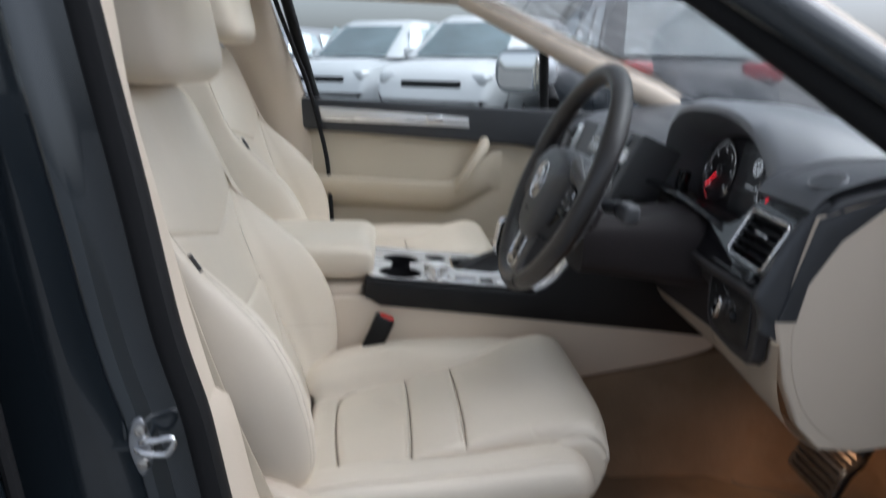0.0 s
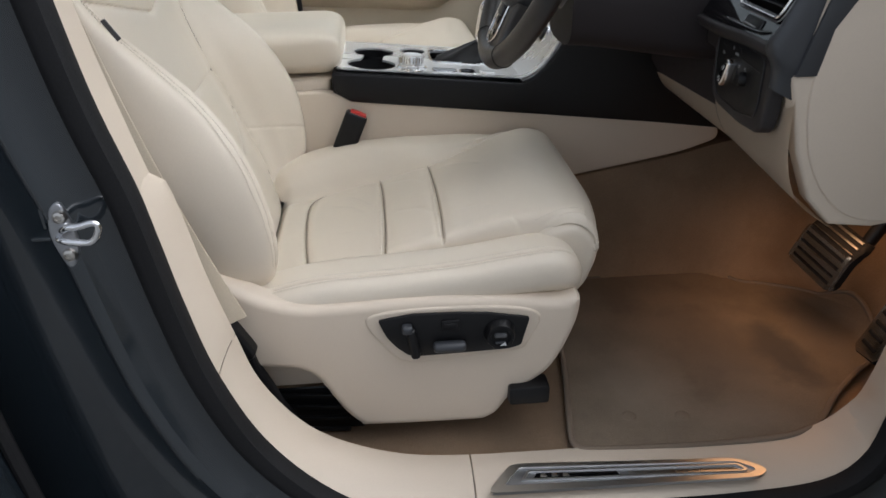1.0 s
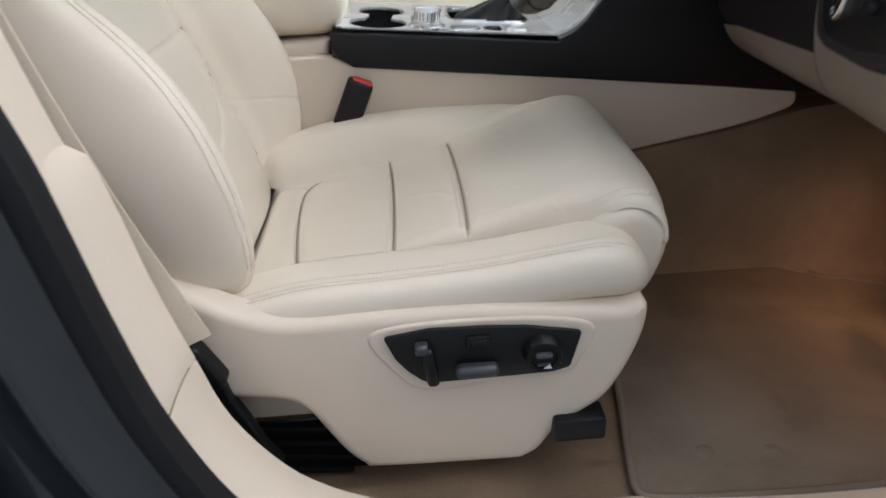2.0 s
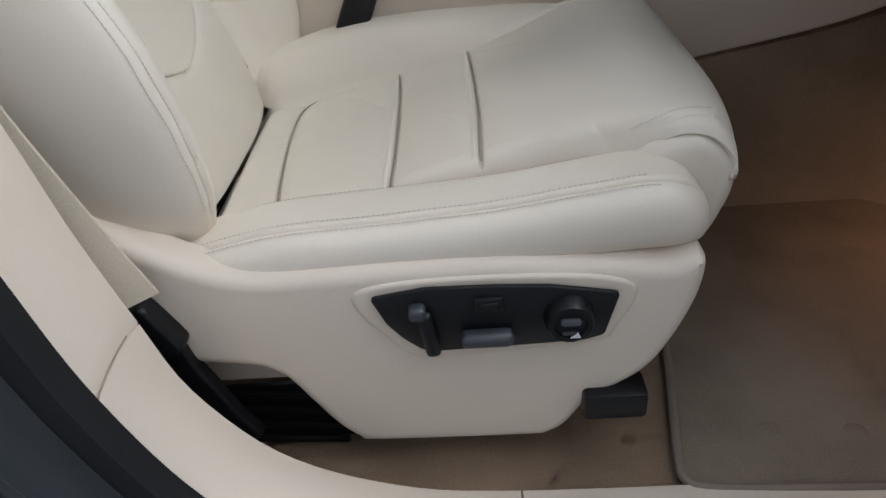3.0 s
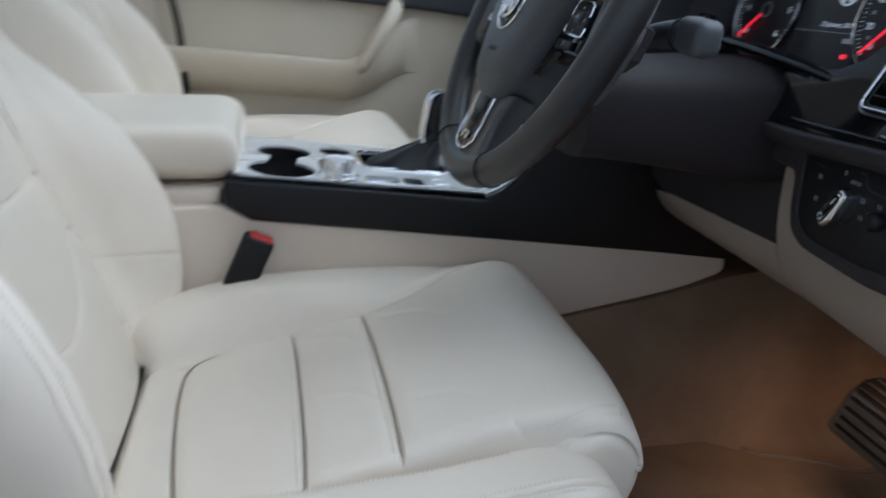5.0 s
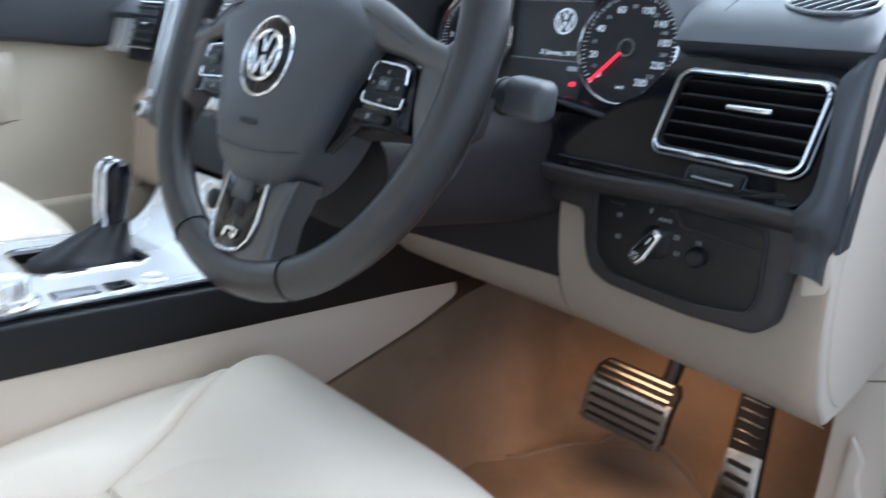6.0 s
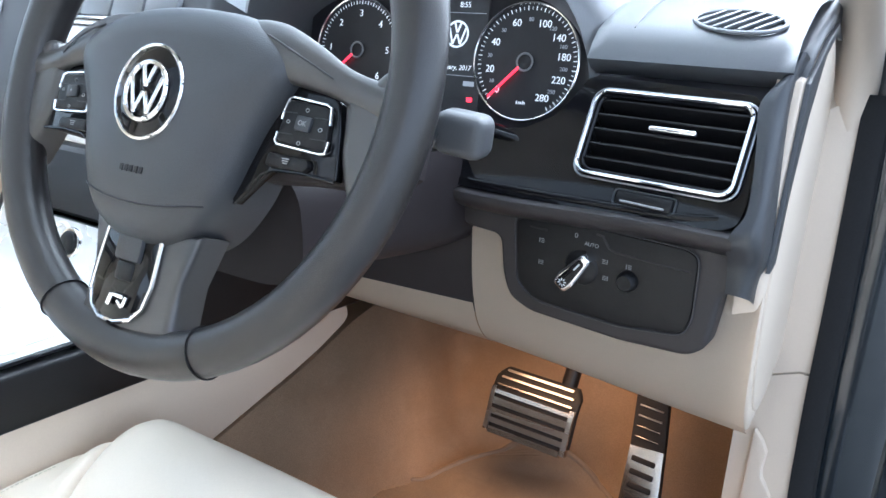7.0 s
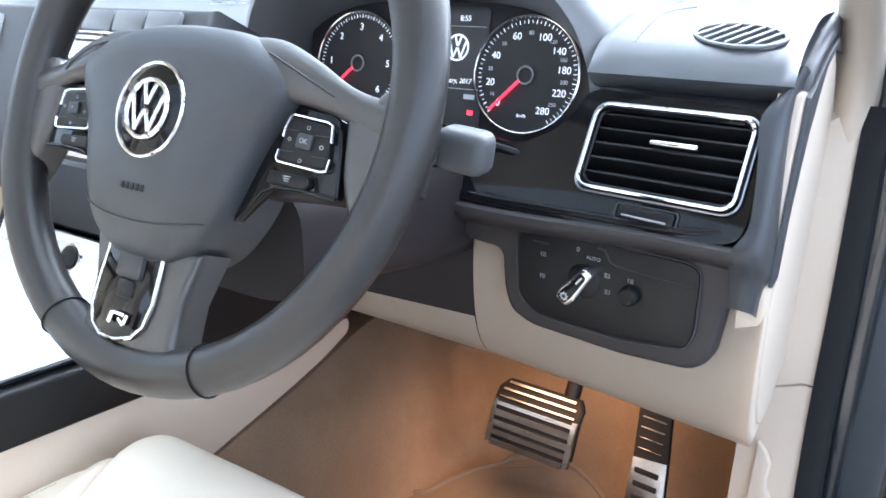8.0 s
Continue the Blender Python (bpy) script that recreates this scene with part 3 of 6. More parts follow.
def insert_grid(c):
    """Seat insert running from behind the rear seam over the overhanging front lip, one skin."""
    prof = curve_pts([(x, 0, z) for x, z in SEAT_LINE] + [(.451, 0, .3190), (.468, 0, .309), (.4775, 0, .297), (.4810, 0, .287), (.4800, 0, .279)], 460)
    across = curve_pts([(0, 0, -.060), (0, .012, -.030), (0, .030, -.009), (0, .062, -.0015), (0, .14, .0), (0, .5, .001), (0, .86, .0), (0, .938, -.0015), (0, .970, -.009), (0, .988, -.030), (0, 1.0, -.060)], 300)
    PX, PZ = np.array([p.x for p in prof])[:, None], np.array([p.z for p in prof])[:, None]
    U, F = np.array([a.y for a in across])[None, :], np.array([a.z for a in across])[None, :]
    lo = np.array([table(p.x, INSERT_NEAR) for p in prof])[:, None]
    hi = np.array([table(p.x, INSERT_FAR) for p in prof])[:, None]
    D = lo + (hi - lo) * U
    front = np.array([smooth(.29, .44, p.x) for p in prof])[:, None]
    tuck = 1 - .72 * front
    X = PX - .016 * np.array([smooth(.36, .48, p.x) for p in prof])[:, None] * np.clip((-D - .06) / .13, 0, 1) ** 2
    Y, Z = c + D, PZ + .002 + .006 * np.array([smooth(.26, .42, p.x) for p in prof])[:, None] + F * tuck
    arc = bend([(.062, -.20), (.058, -.160), (.050, -.10), (.043, -.02), (.040, .06), (.046, .098), (.066, .120), (.10, .1275), (.16, .1305), (.23, .1265)], 70)
    lines = [(bend([(.168, -.176), (.170, -.09), (.168, .04), (.163, .122)]), .0042, .0016, .0028, .011), (bend([(.252, -.172), (.254, -.08), (.252, .04), (.248, .114)]), .0042, .0016, .0028, .011),
             (arc, .0048, .0016, .0032, .009), ([(.043, .100), (.016, .114), (-.015, .13)], .0038, .0013, .001, .006)]
    Q = np.zeros(X.shape)
    for line, deep, w, soft, ws in lines:
        r = line_dist(X, D, line)
        Q -= deep * np.exp(-(r / w) ** 2) + soft * np.exp(-(r / ws) ** 2)
    for ax in (.168, .252):
        Q += .0020 * np.exp(-((X - ax + .0046) / .0022) ** 2) * (np.abs(D + .03) < .135)
    fold = bend([(.350, -.176), (.362, -.187), (.385, -.192), (.41, -.192), (.437, -.189), (.456, -.185)], 40)
    r = line_dist(X, D, fold)
    Q -= np.where(PX < .46, .0014 * np.exp(-(r / .0020) ** 2) + .0018 * np.exp(-(r / .009) ** 2), 0)
    top = np.clip((PZ - .20) / .02, 0, 1)
    wr = np.array([[.0013 * noise.noise(V(x * 13, y * 8, 3)) + .0003 * noise.noise(V(x * 50, y * 30, 7)) for y in Y[200]] for x in PX[:, 0]])
    # faint creases worn into the cushion
    for (x0, y0), (x1, y1), deep in (((.075, .10), (.150, .02), .0010), ((.085, .05), (.14, -.01), .0008), ((.185, .09), (.235, .05), .0010), ((.10, -.06), (.155, -.10), .0007), ((.27, .09), (.33, .05), .0009), ((.28, -.10), (.33, -.13), .0007), ((.19, -.04), (.24, -.08), .0006)):
        r = line_dist(X, D, bend([(x0, y0), ((x0 + x1) / 2 + .006, (y0 + y1) / 2 + .006), (x1, y1)], 12))
        wr -= deep * np.exp(-(r / .0045) ** 2)
    Z = Z + (Q + wr) * top
    return [[(X[i, j], Y[i, j], Z[i, j]) for j in range(X.shape[1])] for i in range(X.shape[0])], fold, [line for line, *rest in lines]


def bolster_rings(c, side, crest):
    """A side bolster: its section carried forward, closing in a rounded nose."""
    rings = []
    n = 170
    X0, X1, X2 = -.048, .372, .437
    for i in range(n):
        u = i / (n - 1)
        x = X0 + (X2 - X0) * (1 - (1 - u) ** 1.6)
        z = table(x, crest)
        t = max(0.0, min(.9985, (x - X1) / (X2 - X1)))
        k = (1 - t ** 3.2) ** .47
        if side > 0:
            # the far one swells up from the seam of the insert
            di, hi = table(x, INSERT_FAR), table(x, SEAT_LINE) - z
            base = [(di - .014, hi - .030), (di - .007, hi - .010), (di + .002, hi + .001), (di + .016, hi * .55), (di + (.196 - di) * .62, hi * .12 + .0), (.200, 0), (.214, -.004), (.226, -.018), (.232, -.045), (.233, -.11)]
        else:
            base = [(.172, -.045), (.178, -.022), (.184, -.006), (.194, -.0005), (.212, .0015), (.232, .0015), (.2465, -.001), (.256, -.0055), (.2625, -.013), (.266, -.025), (.2655, -.040), (.260, -.052), (.250, -.062), (.236, -.075)]
        mid = .222 if side < 0 else .196
        sec = curve_pts([(0, mid + (d - mid) * k, -.045 + (h + .045) * k) for d, h in base], 240)
        ring = []
        for p in sec:
            d, h = p.y, p.z
            if h > -.03 and side < 0:
                w = abs(d - (mid + (.245 - mid) * k))
                h += (-.0040 * math.exp(-(w / .0012) ** 2) + .0012 * math.exp(-((w - .0042) / .0022) ** 2)) * smooth(0, .3, k)
            h += .0008 * noise.noise(V(x * 14, d * 20, 2))
            ring.append(V(x, c + side * d, z + h))
        rings.append(ring)
    return rings


def back_rings(c):
    def x0(z):
        return -.034 - (z - .27) * .36

    bump = [(.225, .010), (.24, .030), (.27, .056), (.31, .078), (.38, .098), (.44, .100), (.50, .084), (.55, .052), (.59, .022), (.62, .008), (.66, .002), (.82, .0)]
    wide = [(.225, .160), (.232, .200), (.25, .228), (.28, .243), (.33, .252), (.40, .257), (.48, .250), (.56, .236), (.62, .222), (.68, .216), (.74, .208), (.775, .192), (.796, .168), (.808, .13), (.812, .08)]
    seam = [(.22, .150), (.30, .166), (.39, .160), (.47, .150), (.53, .154), (.58, .172), (.62, .196), (.66, .204), (.82, .19)]
    rings = []
    zs = [.225 + .587 * i / 239 for i in range(240)]
    for z in zs:
        b, w, ins = table(z, bump), table(z, wide), min(table(z, seam), table(z, wide) - .012)
        t = .125 * (1 - smooth(.70, .815, z) * .75) * (.45 + .55 * smooth(.225, .27, z))
        g0 = w - ins
        half = [(-w + .02, -t), (-w, -t * .7), (-w - .002, -t * .2), (-w + .001, b * .45), (-w + .010, b * .86), (-w + .026, b), (-w + .26 * g0 + .016, b * .93), (-w + .62 * g0 + .006, b * .52), (-w + .88 * g0, b * .12 + .003), (-ins + .012, .0015), (-ins * .6, .007)]
        sec = half + [(0, .009)] + [(-d, f) for d, f in reversed(half)] + [(0, -t - .006)]
        ring = curve_pts([(0, d, f) for d, f in sec], 560, closed=True)
        out = []
        for q in ring:
            d, f = q.y, q.z
            g = 0.0
            if f > -.02:
                q_ = abs(d)
                g -= (.0055 * math.exp(-((q_ - ins) / .0016) ** 2) + .0030 * math.exp(-((q_ - ins) / .008) ** 2)) * smooth(.645, .60, z)
                g -= .0030 * math.exp(-((q_ - (w - .021)) / .0014) ** 2) * (1 if f > b * .3 else 0) * smooth(.25, .30, z) * smooth(.66, .60, z)
                inner = smooth(ins + .001, ins - .004, q_)
                for zl, deep in ((.325 + .35 * q_ * q_ / .17 + .02 * q_ / .17, .0050), (.462 - .02 * q_, .0042), (.575 + .22 * q_, .0044)):
                    g -= inner * (deep * math.exp(-((z - zl) / .0016) ** 2) + .0022 * math.exp(-((z - zl) / .008) ** 2))
                g -= .0028 * math.exp(-((z - (.352 - .30 * (q_ - ins))) / .0016) ** 2) * smooth(ins, ins + .006, q_) * smooth(w - .02, w - .04, q_)
                g += .0014 * noise.noise(V(d * 12, z * 12, 5))
            out.append(V(x0(z) + f + g, c + d, z))
        rings.append(out)
    return rings


def headrest_mesh(c):
    rings = []
    for i in range(21):
        z = .814 + .20 * i / 20
        e = math.sqrt(max(0.0, 1 - abs((i - 10) / 10.3) ** 5))
        w, t = .150 * (.60 + .40 * e), .070 * (.35 + .65 * e)
        cxx = -.200 - (z - .83) * .18
        rings.append([V(cxx + t * (abs(math.cos(a)) ** .7) * (1 if math.cos(a) > 0 else -1) + .012 * (math.sin(a) ** 2) * (1 if math.cos(a) > 0 else 0),
                        c + w * (abs(math.sin(a)) ** .6) * (1 if math.sin(a) > 0 else -1), z) for a in (2 * math.pi * k / 48 for k in range(48))])
    return loft(rings)


SEAT_C = 0.283


def front_seat():
    c = SEAT_C
    s = thing("car_seat", "cream leather car seat with ribbed cushion and side bolsters", "car seat", "front seats")
    grid, fold, seams = insert_grid(c)
    hem = grid_part("cushion_insert", grid, LEATHER, s, "cream leather insert with cross seams, overhanging the front")
    solid = hem.modifiers.new("thickness", "SOLIDIFY")
    solid.thickness, solid.offset = .007, -1
    # closed seams in the grooves of the insert
    gx = [row[150][0] for row in grid]
    for line in seams:
        pts = []
        for x, d in line:
            i = min(range(len(gx)), key=lambda k: abs(gx[k] - x))
            j = min(range(len(grid[i])), key=lambda k: abs(grid[i][k][1] - c - d))
            rim = max(grid[a][b][2] for a in range(max(0, i - 4), min(len(grid), i + 5), 2) for b in range(max(0, j - 4), min(len(grid[i]), j + 5), 2))
            pts.append(V(x, c + d, rim - .0026))
        pts = [V(p.x, p.y, sum(q.z for q in pts[max(0, i - 2):i + 3]) / len(pts[max(0, i - 2):i + 3])) for i, p in enumerate(pts)]
        part("seam", tube(curve_pts(pts, 60), .0008, 6), SEAM, s, "closed seam of the insert")
    near = bolster_rings(c, -1, [(-.05, .240), (-.02, .248), (.02, .258), (.075, .2695), (.17, .2755), (.26, .282), (.33, .2910), (.37, .2965), (.39, .2975), (.41, .2955), (.437, .289)])
    far = bolster_rings(c, 1, [(-.05, .262), (.0, .278), (.06, .296), (.12, .306), (.20, .3115), (.28, .3125), (.36, .310), (.437, .300)])
    for rings in (near, far):
        part("bolster", loft(rings, cap=False, closed=False), LEATHER, s, "cream leather side bolster")
    for want, i0, i1 in ((.2392, 6, 128), (.2508, 6, 134), (.1905, 24, 112)):
        line = [min((p for p in ring if p.z > ring[80].z - .05), key=lambda p: abs(abs(p.y - c) - want)) for ring in near[i0:i1]]
        line = curve_pts([sum((line[max(0, min(len(line) - 1, i + o))] for o in range(-3, 4)), V(0, 0, 0)) / 7 for i in range(0, len(line), 4)], 150)
        part("stitching", stitches(line, .0042, .0026, .00042, (0, -.0003, .0008)), THREAD, s, "cream stitching")
    line = [min((p for p in ring), key=lambda p: abs(p.y - c - .205)) for ring in far[14:120]]
    part("stitching", stitches(line, .0042, .0026, .00042, (0, 0, .0006)), THREAD, s, "cream stitching")
    row_at = [min(range(len(grid)), key=lambda i: abs(grid[i][150][0] - x)) for x, y in fold[12:]]
    line = [V(*min(grid[i], key=lambda p: abs(p[1] - c - y - .0045))) for i, (x, y) in zip(row_at, fold[12:])]
    part("stitching", stitches(line, .0042, .0026, .00042, (0, 0, .0006)), THREAD, s, "cream stitching")
    rings = back_rings(c)
    part("backrest", loft(rings), LEATHER, s)
    for d in (-1, 1):
        line = []
        for z, w in ((.27, .158), (.30, .166), (.345, .1635), (.39, .160), (.43, .155), (.47, .150), (.50, .1515), (.53, .154), (.58, .172)):
            ring = min(rings, key=lambda r: abs(r[0].z - z))
            mid_x = sum(p.x for p in ring) / len(ring)
            line.append(min((p for p in ring if p.x > mid_x), key=lambda p: abs(p.y - c - d * w)) + V(.0004, 0, 0))
        part("seam", tube(curve_pts(line, 70), .0010, 6), SEAM, s, "closed seam of the backrest")
    for lo, d in ((.0175, -1), (.0250, -1), (.0175, 1), (.0250, 1)):
        line = []
        for ring in rings[24:172]:
            ys = [p.y for p in ring]
            edge_y = min(ys) + lo if d < 0 else max(ys) - lo
            mid_x = sum(p.x for p in ring) / len(ring)
            line.append(min((p for p in ring if p.x > mid_x), key=lambda p: abs(p.y - edge_y)))
        line = curve_pts([sum((line[max(0, min(len(line) - 1, i + o))] for o in range(-4, 5)), V(0, 0, 0)) / 9 for i in range(0, len(line), 5)], 150)
        part("stitching", stitches(line, .0042, .0026, .00045, (.0010, d * .0004, .0004)), THREAD, s, "cream stitching")
    tag = rbox(.006, .0016, .026, .0006, 1, pose(-.115, c - .2375, .593, 0, -32, 0))
    part("side_tag", tag, DASH_MID, s, "small dark grey cloth tag in the side seam")
    part("headrest", headrest_mesh(c), LEATHER, s)
    for d in (-.07, .07):
        part("headrest_post", tube([(-.228, c + d, .78), (-.238, c + d, .85)], .005, 10), STEEL, s)
    # thigh support front, below the overhanging top
    roll = curve_pts([(x, z, 0) for x, z in ((.37, .19), (.362, .270), (.390, .3010), (.42, .3110), (.448, .313), (.470, .302), (.4845, .283), (.4865, .264), (.482, .243), (.466, .210), (.43, .19))], 70, closed=True)
    bm = prism([(p.x, p.y) for p in roll], .388, .016, side_plane(c + .180), 6)
    for v in bm.verts:
        v.co.x -= .020 * smooth(.08, .19, c - v.co.y) * smooth(.36, .48, v.co.x)
    part("front_roll", bm, LEATHER, s)
    bm = rbox(.40, .44, .10, .02, 3, Matrix.Translation((.20, c, .16)))
    part("seat_pan", bm, SOFT_BLACK, s, "black seat pan under the cushion")
    # side shield
    outline = [(-.088, .318), (-.057, .296), (-.011, .271), (.031, .2535), (.075, .246), (.168, .2485), (.259, .2485), (.35, .2405), (.395, .236), (.411, .2385), (.422, .2400), (.4265, .230), (.4225, .197),
               (.404, .147), (.383, .114), (.341, .081), (.320, .050), (.304, .0385), (.286, .035), (.14, .038), (.121, .044), (.099, .070), (.071, .124), (.059, .139), (.043, .1475), (.008, .1515), (-.06, .158), (-.09, .20)]
    pts = curve_pts([(x, z, 0) for x, z in outline], 220, closed=True)
    bm = prism([(p.x, p.y) for p in pts], .034, .014, side_plane(.040), 5)
    for v in bm.verts:
        v.co.y += .006 * smooth(.18, .04, v.co.z) + .010 * smooth(.05, -.09, v.co.x)
    part("side_shield", bm, PLASTIC_CREAM, s, "cream plastic side shield")
    lipo = [(.143, .229), (.166, .176), (.193, .154), (.24, .155), (.34, .164), (.356, .178), (.366, .224), (.26, .238)]
    pts = curve_pts([(x, z, 0) for x, z in lipo], 70, closed=True)
    bm = prism([(p.x, p.y) for p in pts], .0042, .0040, side_plane(.0078), 6)
    part("switch_surround", bm, PLASTIC_CREAM, s, "raised cream rim round the switches")
    swo = fillet([(.1555, .2265), (.166, .200), (.178, .184), (.193, .1705), (.205, .168), (.27, .1695), (.328, .1715), (.345, .1765), (.3555, .219), (.30, .2295), (.256, .2325), (.20, .2335)], .004, 4)
    bm = prism(swo, .004, .0012, side_plane(.001), 2)
    panel = part("switch_panel", bm, SOFT_BLACK, s, "black seat adjustment switch panel")
    bm = rbox(.013, .012, .046, .005, 3, side_plane(-.008) @ pose(.2005, .192, 0, 0, 0, 0) @ pose(0, 0, 0, 90, 0, 0) @ pose(0, 0, 0, 0, 8, 0))
    part("switch_lever", bm, SOFT_BLACK, panel)
    bm = rbox(.014, .014, .012, .004, 3, Matrix.Translation((.193, -.009, .216)))
    part("switch_cap", bm, DASH, panel)
    bm = rbox(.044, .016, .014, .006, 3, Matrix.Translation((.248, -.010, .186)))
    part("slide_switch", bm, DASH, panel)
    bm = join(rbox(.024, .005, .015, .002, 2, Matrix.Translation((.250, -.005, .2165))), rbox(.016, .003, .008, .0015, 2, Matrix.Translation((.250, -.0080, .2165))))
    part("massage_button", bm, SOFT_BLACK, panel)
    bm = lathe([(.0, .010), (.0125, .010), (.0135, .0125), (.0175, .0125), (.0195, .009), (.021, 0)], 36, basis((.315, -.003, .199), (1, 0, 0), (0, 0, 1)))
    kn = part("lumbar_knob", bm, SOFT_BLACK, panel)
    part("knob_mark", prism([(-.004, -.0022), (.0045, -.0022), (.002, .0030)], .0012, .0003, side_plane(-.0155) @ pose(.3185, .1885, 0)), LIT_PALE, panel, "pale arrow")
    part("knob_ridge", rbox(.017, .006, .0065, .0022, 2, Matrix.Translation((.315, -.0140, .2015))), DASH_MID, panel)
    part("knob_ridge", rbox(.014, .004, .0030, .0012, 2, Matrix.Translation((.315, -.0140, .1900))), DASH, panel)
    # runners
    for yy in (.12, .46):
        part("runner", rbox(.56, .030, .034, .006, 2, Matrix.Translation((.095, yy, .075))), SOFT_BLACK, s, "black steel seat runner")
    bm = rbox(.058, .034, .030, .005, 2, Matrix.Translation((.360, .014, .088)))
    part("runner_cover", bm, SOFT_BLACK, s, "black plastic runner end cover")
    for k in range(4):
        part("guard_bar", rbox(.14, .006, .008, .003, 2, pose(.035, .046 + .003 * k, .016 + .018 * k, 0, 4, 0)), SOFT_BLACK, s)
    bm = rbox(.19, .004, .080, .002, 1, Matrix.Translation((.030, .060, .042)))
    part("wiring_guard", bm, SOFT_BLACK, s, "black guard behind the runner")
    part("inner_skirt", rbox(.22, .004, .090, .0015, 1, Matrix.Translation((.030, .066, .128))), PLASTIC_CREAM, s, "cream skirt behind the shield")
    for yy in (.12, .46):
        for xx in (-.12, .30):
            part("runner_foot", rbox(.06, .05, .062, .004, 1, Matrix.Translation((xx, yy, .029))), SOFT_BLACK, s)
    return s


driver_seat = front_seat()
passenger_seat = copy_thing(driver_seat, pose(-0.07, 0.735, 0.075))
part("seat_riser", rbox(.50, .40, .077, .01, 2, Matrix.Translation((.08, .283, -.037))), SOFT_BLACK, passenger_seat, "black carpeted riser under the seat")

# seat belt: strap, anchor cover, buckle
belt = thing("seat_belt", "cream seat belt webbing with black anchor cover beside the seat", "seat belt")
rings = []
for p in curve_pts([(-.020, -.018, .245), (-.044, -.020, .31), (-.076, -.020, .40), (-.112, -.020, .52), (-.155, -.015, .68), (-.21, -.01, .90)], 40):
    rings.append([p + V(-.024, -.004, -.006), p + V(.012, .010, .004), p + V(.012, .0125, .004), p + V(-.024, -.0015, -.006)])
part("strap", loft(rings), BELT, belt)
block = fillet([(-.062, .226), (-.030, .236), (-.024, .232), (-.003, .192), (-.008, .182), (-.040, .176)], .004, 4)
part("anchor_cover", prism(block, .020, .005, side_plane(.010), 3), SOFT_BLACK, belt, "black plastic anchor cover")
arm = fillet([(-.035, .190), (-.010, .186), (-.004, .160), (.008, .132), (.020, .098), (.036, .070), (.010, .060), (-.014, .105), (-.030, .150)], .004, 4)
part("anchor_arm", prism(arm, .014, .004, side_plane(.014), 3), SOFT_BLACK, belt, "black anchor arm running down to the sill")
bk = thing("belt_buckle", "black seat belt buckle with a red release button", "buckle")
BM = pose(.112, .488, .322, 0, 24, 0)
part("housing", rbox(.040, .024, .082, .006, 3, BM), SOFT_BLACK, bk)
part("release_button", rbox(.030, .018, .010, .003, 2, BM @ Matrix.Translation((.002, 0, .039))), RED, bk, "red release button")
part("stalk", rbox(.026, .012, .16, .004, 2, BM @ Matrix.Translation((0, 0, -.10))), SOFT_BLACK, bk)

# carpeted footrest beside the tunnel
rings = []
for i in range(16):
    s = i / 15
    x, z, y = .845 + .24 * s, .004 + .225 * s - .010 * math.sin(math.pi * s), .425 + .072 * s
    rings.append([V(x, y - .004, z - .09), V(x, y - .002, z - .03), V(x, y + .002, z - .010), V(x, y + .008, z - .002), V(x, y + .020, z), V(x, y + .06, z + .001), V(x, .60, z), V(x, .60, z - .09)])
single("footrest", loft(rings), CARPET, "tan carpeted footrest beside the tunnel", "footrest", kind="structure")
# floor mat
fm = thing("floor_mat", "tan carpet floor mat with stitched binding, stained and dusty", "floor mat")
mo = curve_pts([(.424, -.004, 0), (.430, -.024, 0), (.450, -.034, 0), (.60, -.040, 0), (.72, -.036, 0), (.770, -.024, 0), (.800, -.008, 0), (.852, .045, 0), (.915, .095, 0), (.965, .13, 0), (1.01, .20, 0), (1.02, .30, 0),
                (.96, .36, 0), (.90, .39, 0), (.86, .405, 0), (.83, .445, 0), (.78, .455, 0), (.60, .45, 0), (.49, .44, 0), (.478, .40, 0), (.455, .18, 0)], 160, closed=True)


def mat_z(x, y):
    return floor_z(x, y) * smooth(.95, 1.0, x) + .003


bm = bmesh.new()
inner = prism([(p.x, p.y) for p in mo], .009, .003)
bmesh.ops.triangulate(inner, faces=[f for f in inner.faces if len(f.verts) > 4])
for v in inner.verts:
    v.co.z += mat_z(v.co.x, v.co.y)
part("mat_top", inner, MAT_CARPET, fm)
part("binding", tube([V(p.x, p.y, mat_z(p.x, p.y) + .008) for p in mo], .0048, 8, closed=True), MAT_EDGE, fm, "stitched brown binding")
for px, py in ((.52, .03), (.60, .022)):
    part("fixing_button", lathe([(.0, .0018), (.009, .0018), (.011, .001), (.012, 0)], 20, Matrix.Translation((px, py, .0112))), MAT_CARPET, fm)

# ---- centre console ----
con = thing("center_console", "centre console with satin silver panel, dark sides and cream lower part", "console")


def slab(outline, y0, y1, bev=.006, segs=3):
    return prism(outline, y1 - y0, bev, side_plane(y1), segs)


low = fillet([(-.42, .30), (-.30, .385), (.08, .395), (.118, .376), (.42, .346), (.70, .316), (.822, .302), (.826, .272), (.76, .250), (.70, .237), (.554, .211), (.30, .17), (-.42, .13)], .018, 4)
for ya, yb in ((.512, .528), (.774, .790)):
    part("lower_side", slab(low, ya, yb), PLASTIC_CREAM, con, "cream vinyl lower side panel")
dark = [(.088, .427), (.086, .405), (.096, .388), (.118, .374), (.42, .342), (.70, .311), (.88, .288), (.90, .45), (.70, .58), (.60, .60), (.535, .535), (.522, .500), (.50, .455), (.475, .423), (.455, .406), (.43, .396), (.30, .409), (.15, .423)]
for ya, yb in ((.508, .522), (.780, .794)):
    part("upper_side", slab(dark, ya, yb, .004), SOFT_BLACK, con, "black plastic upper side band")
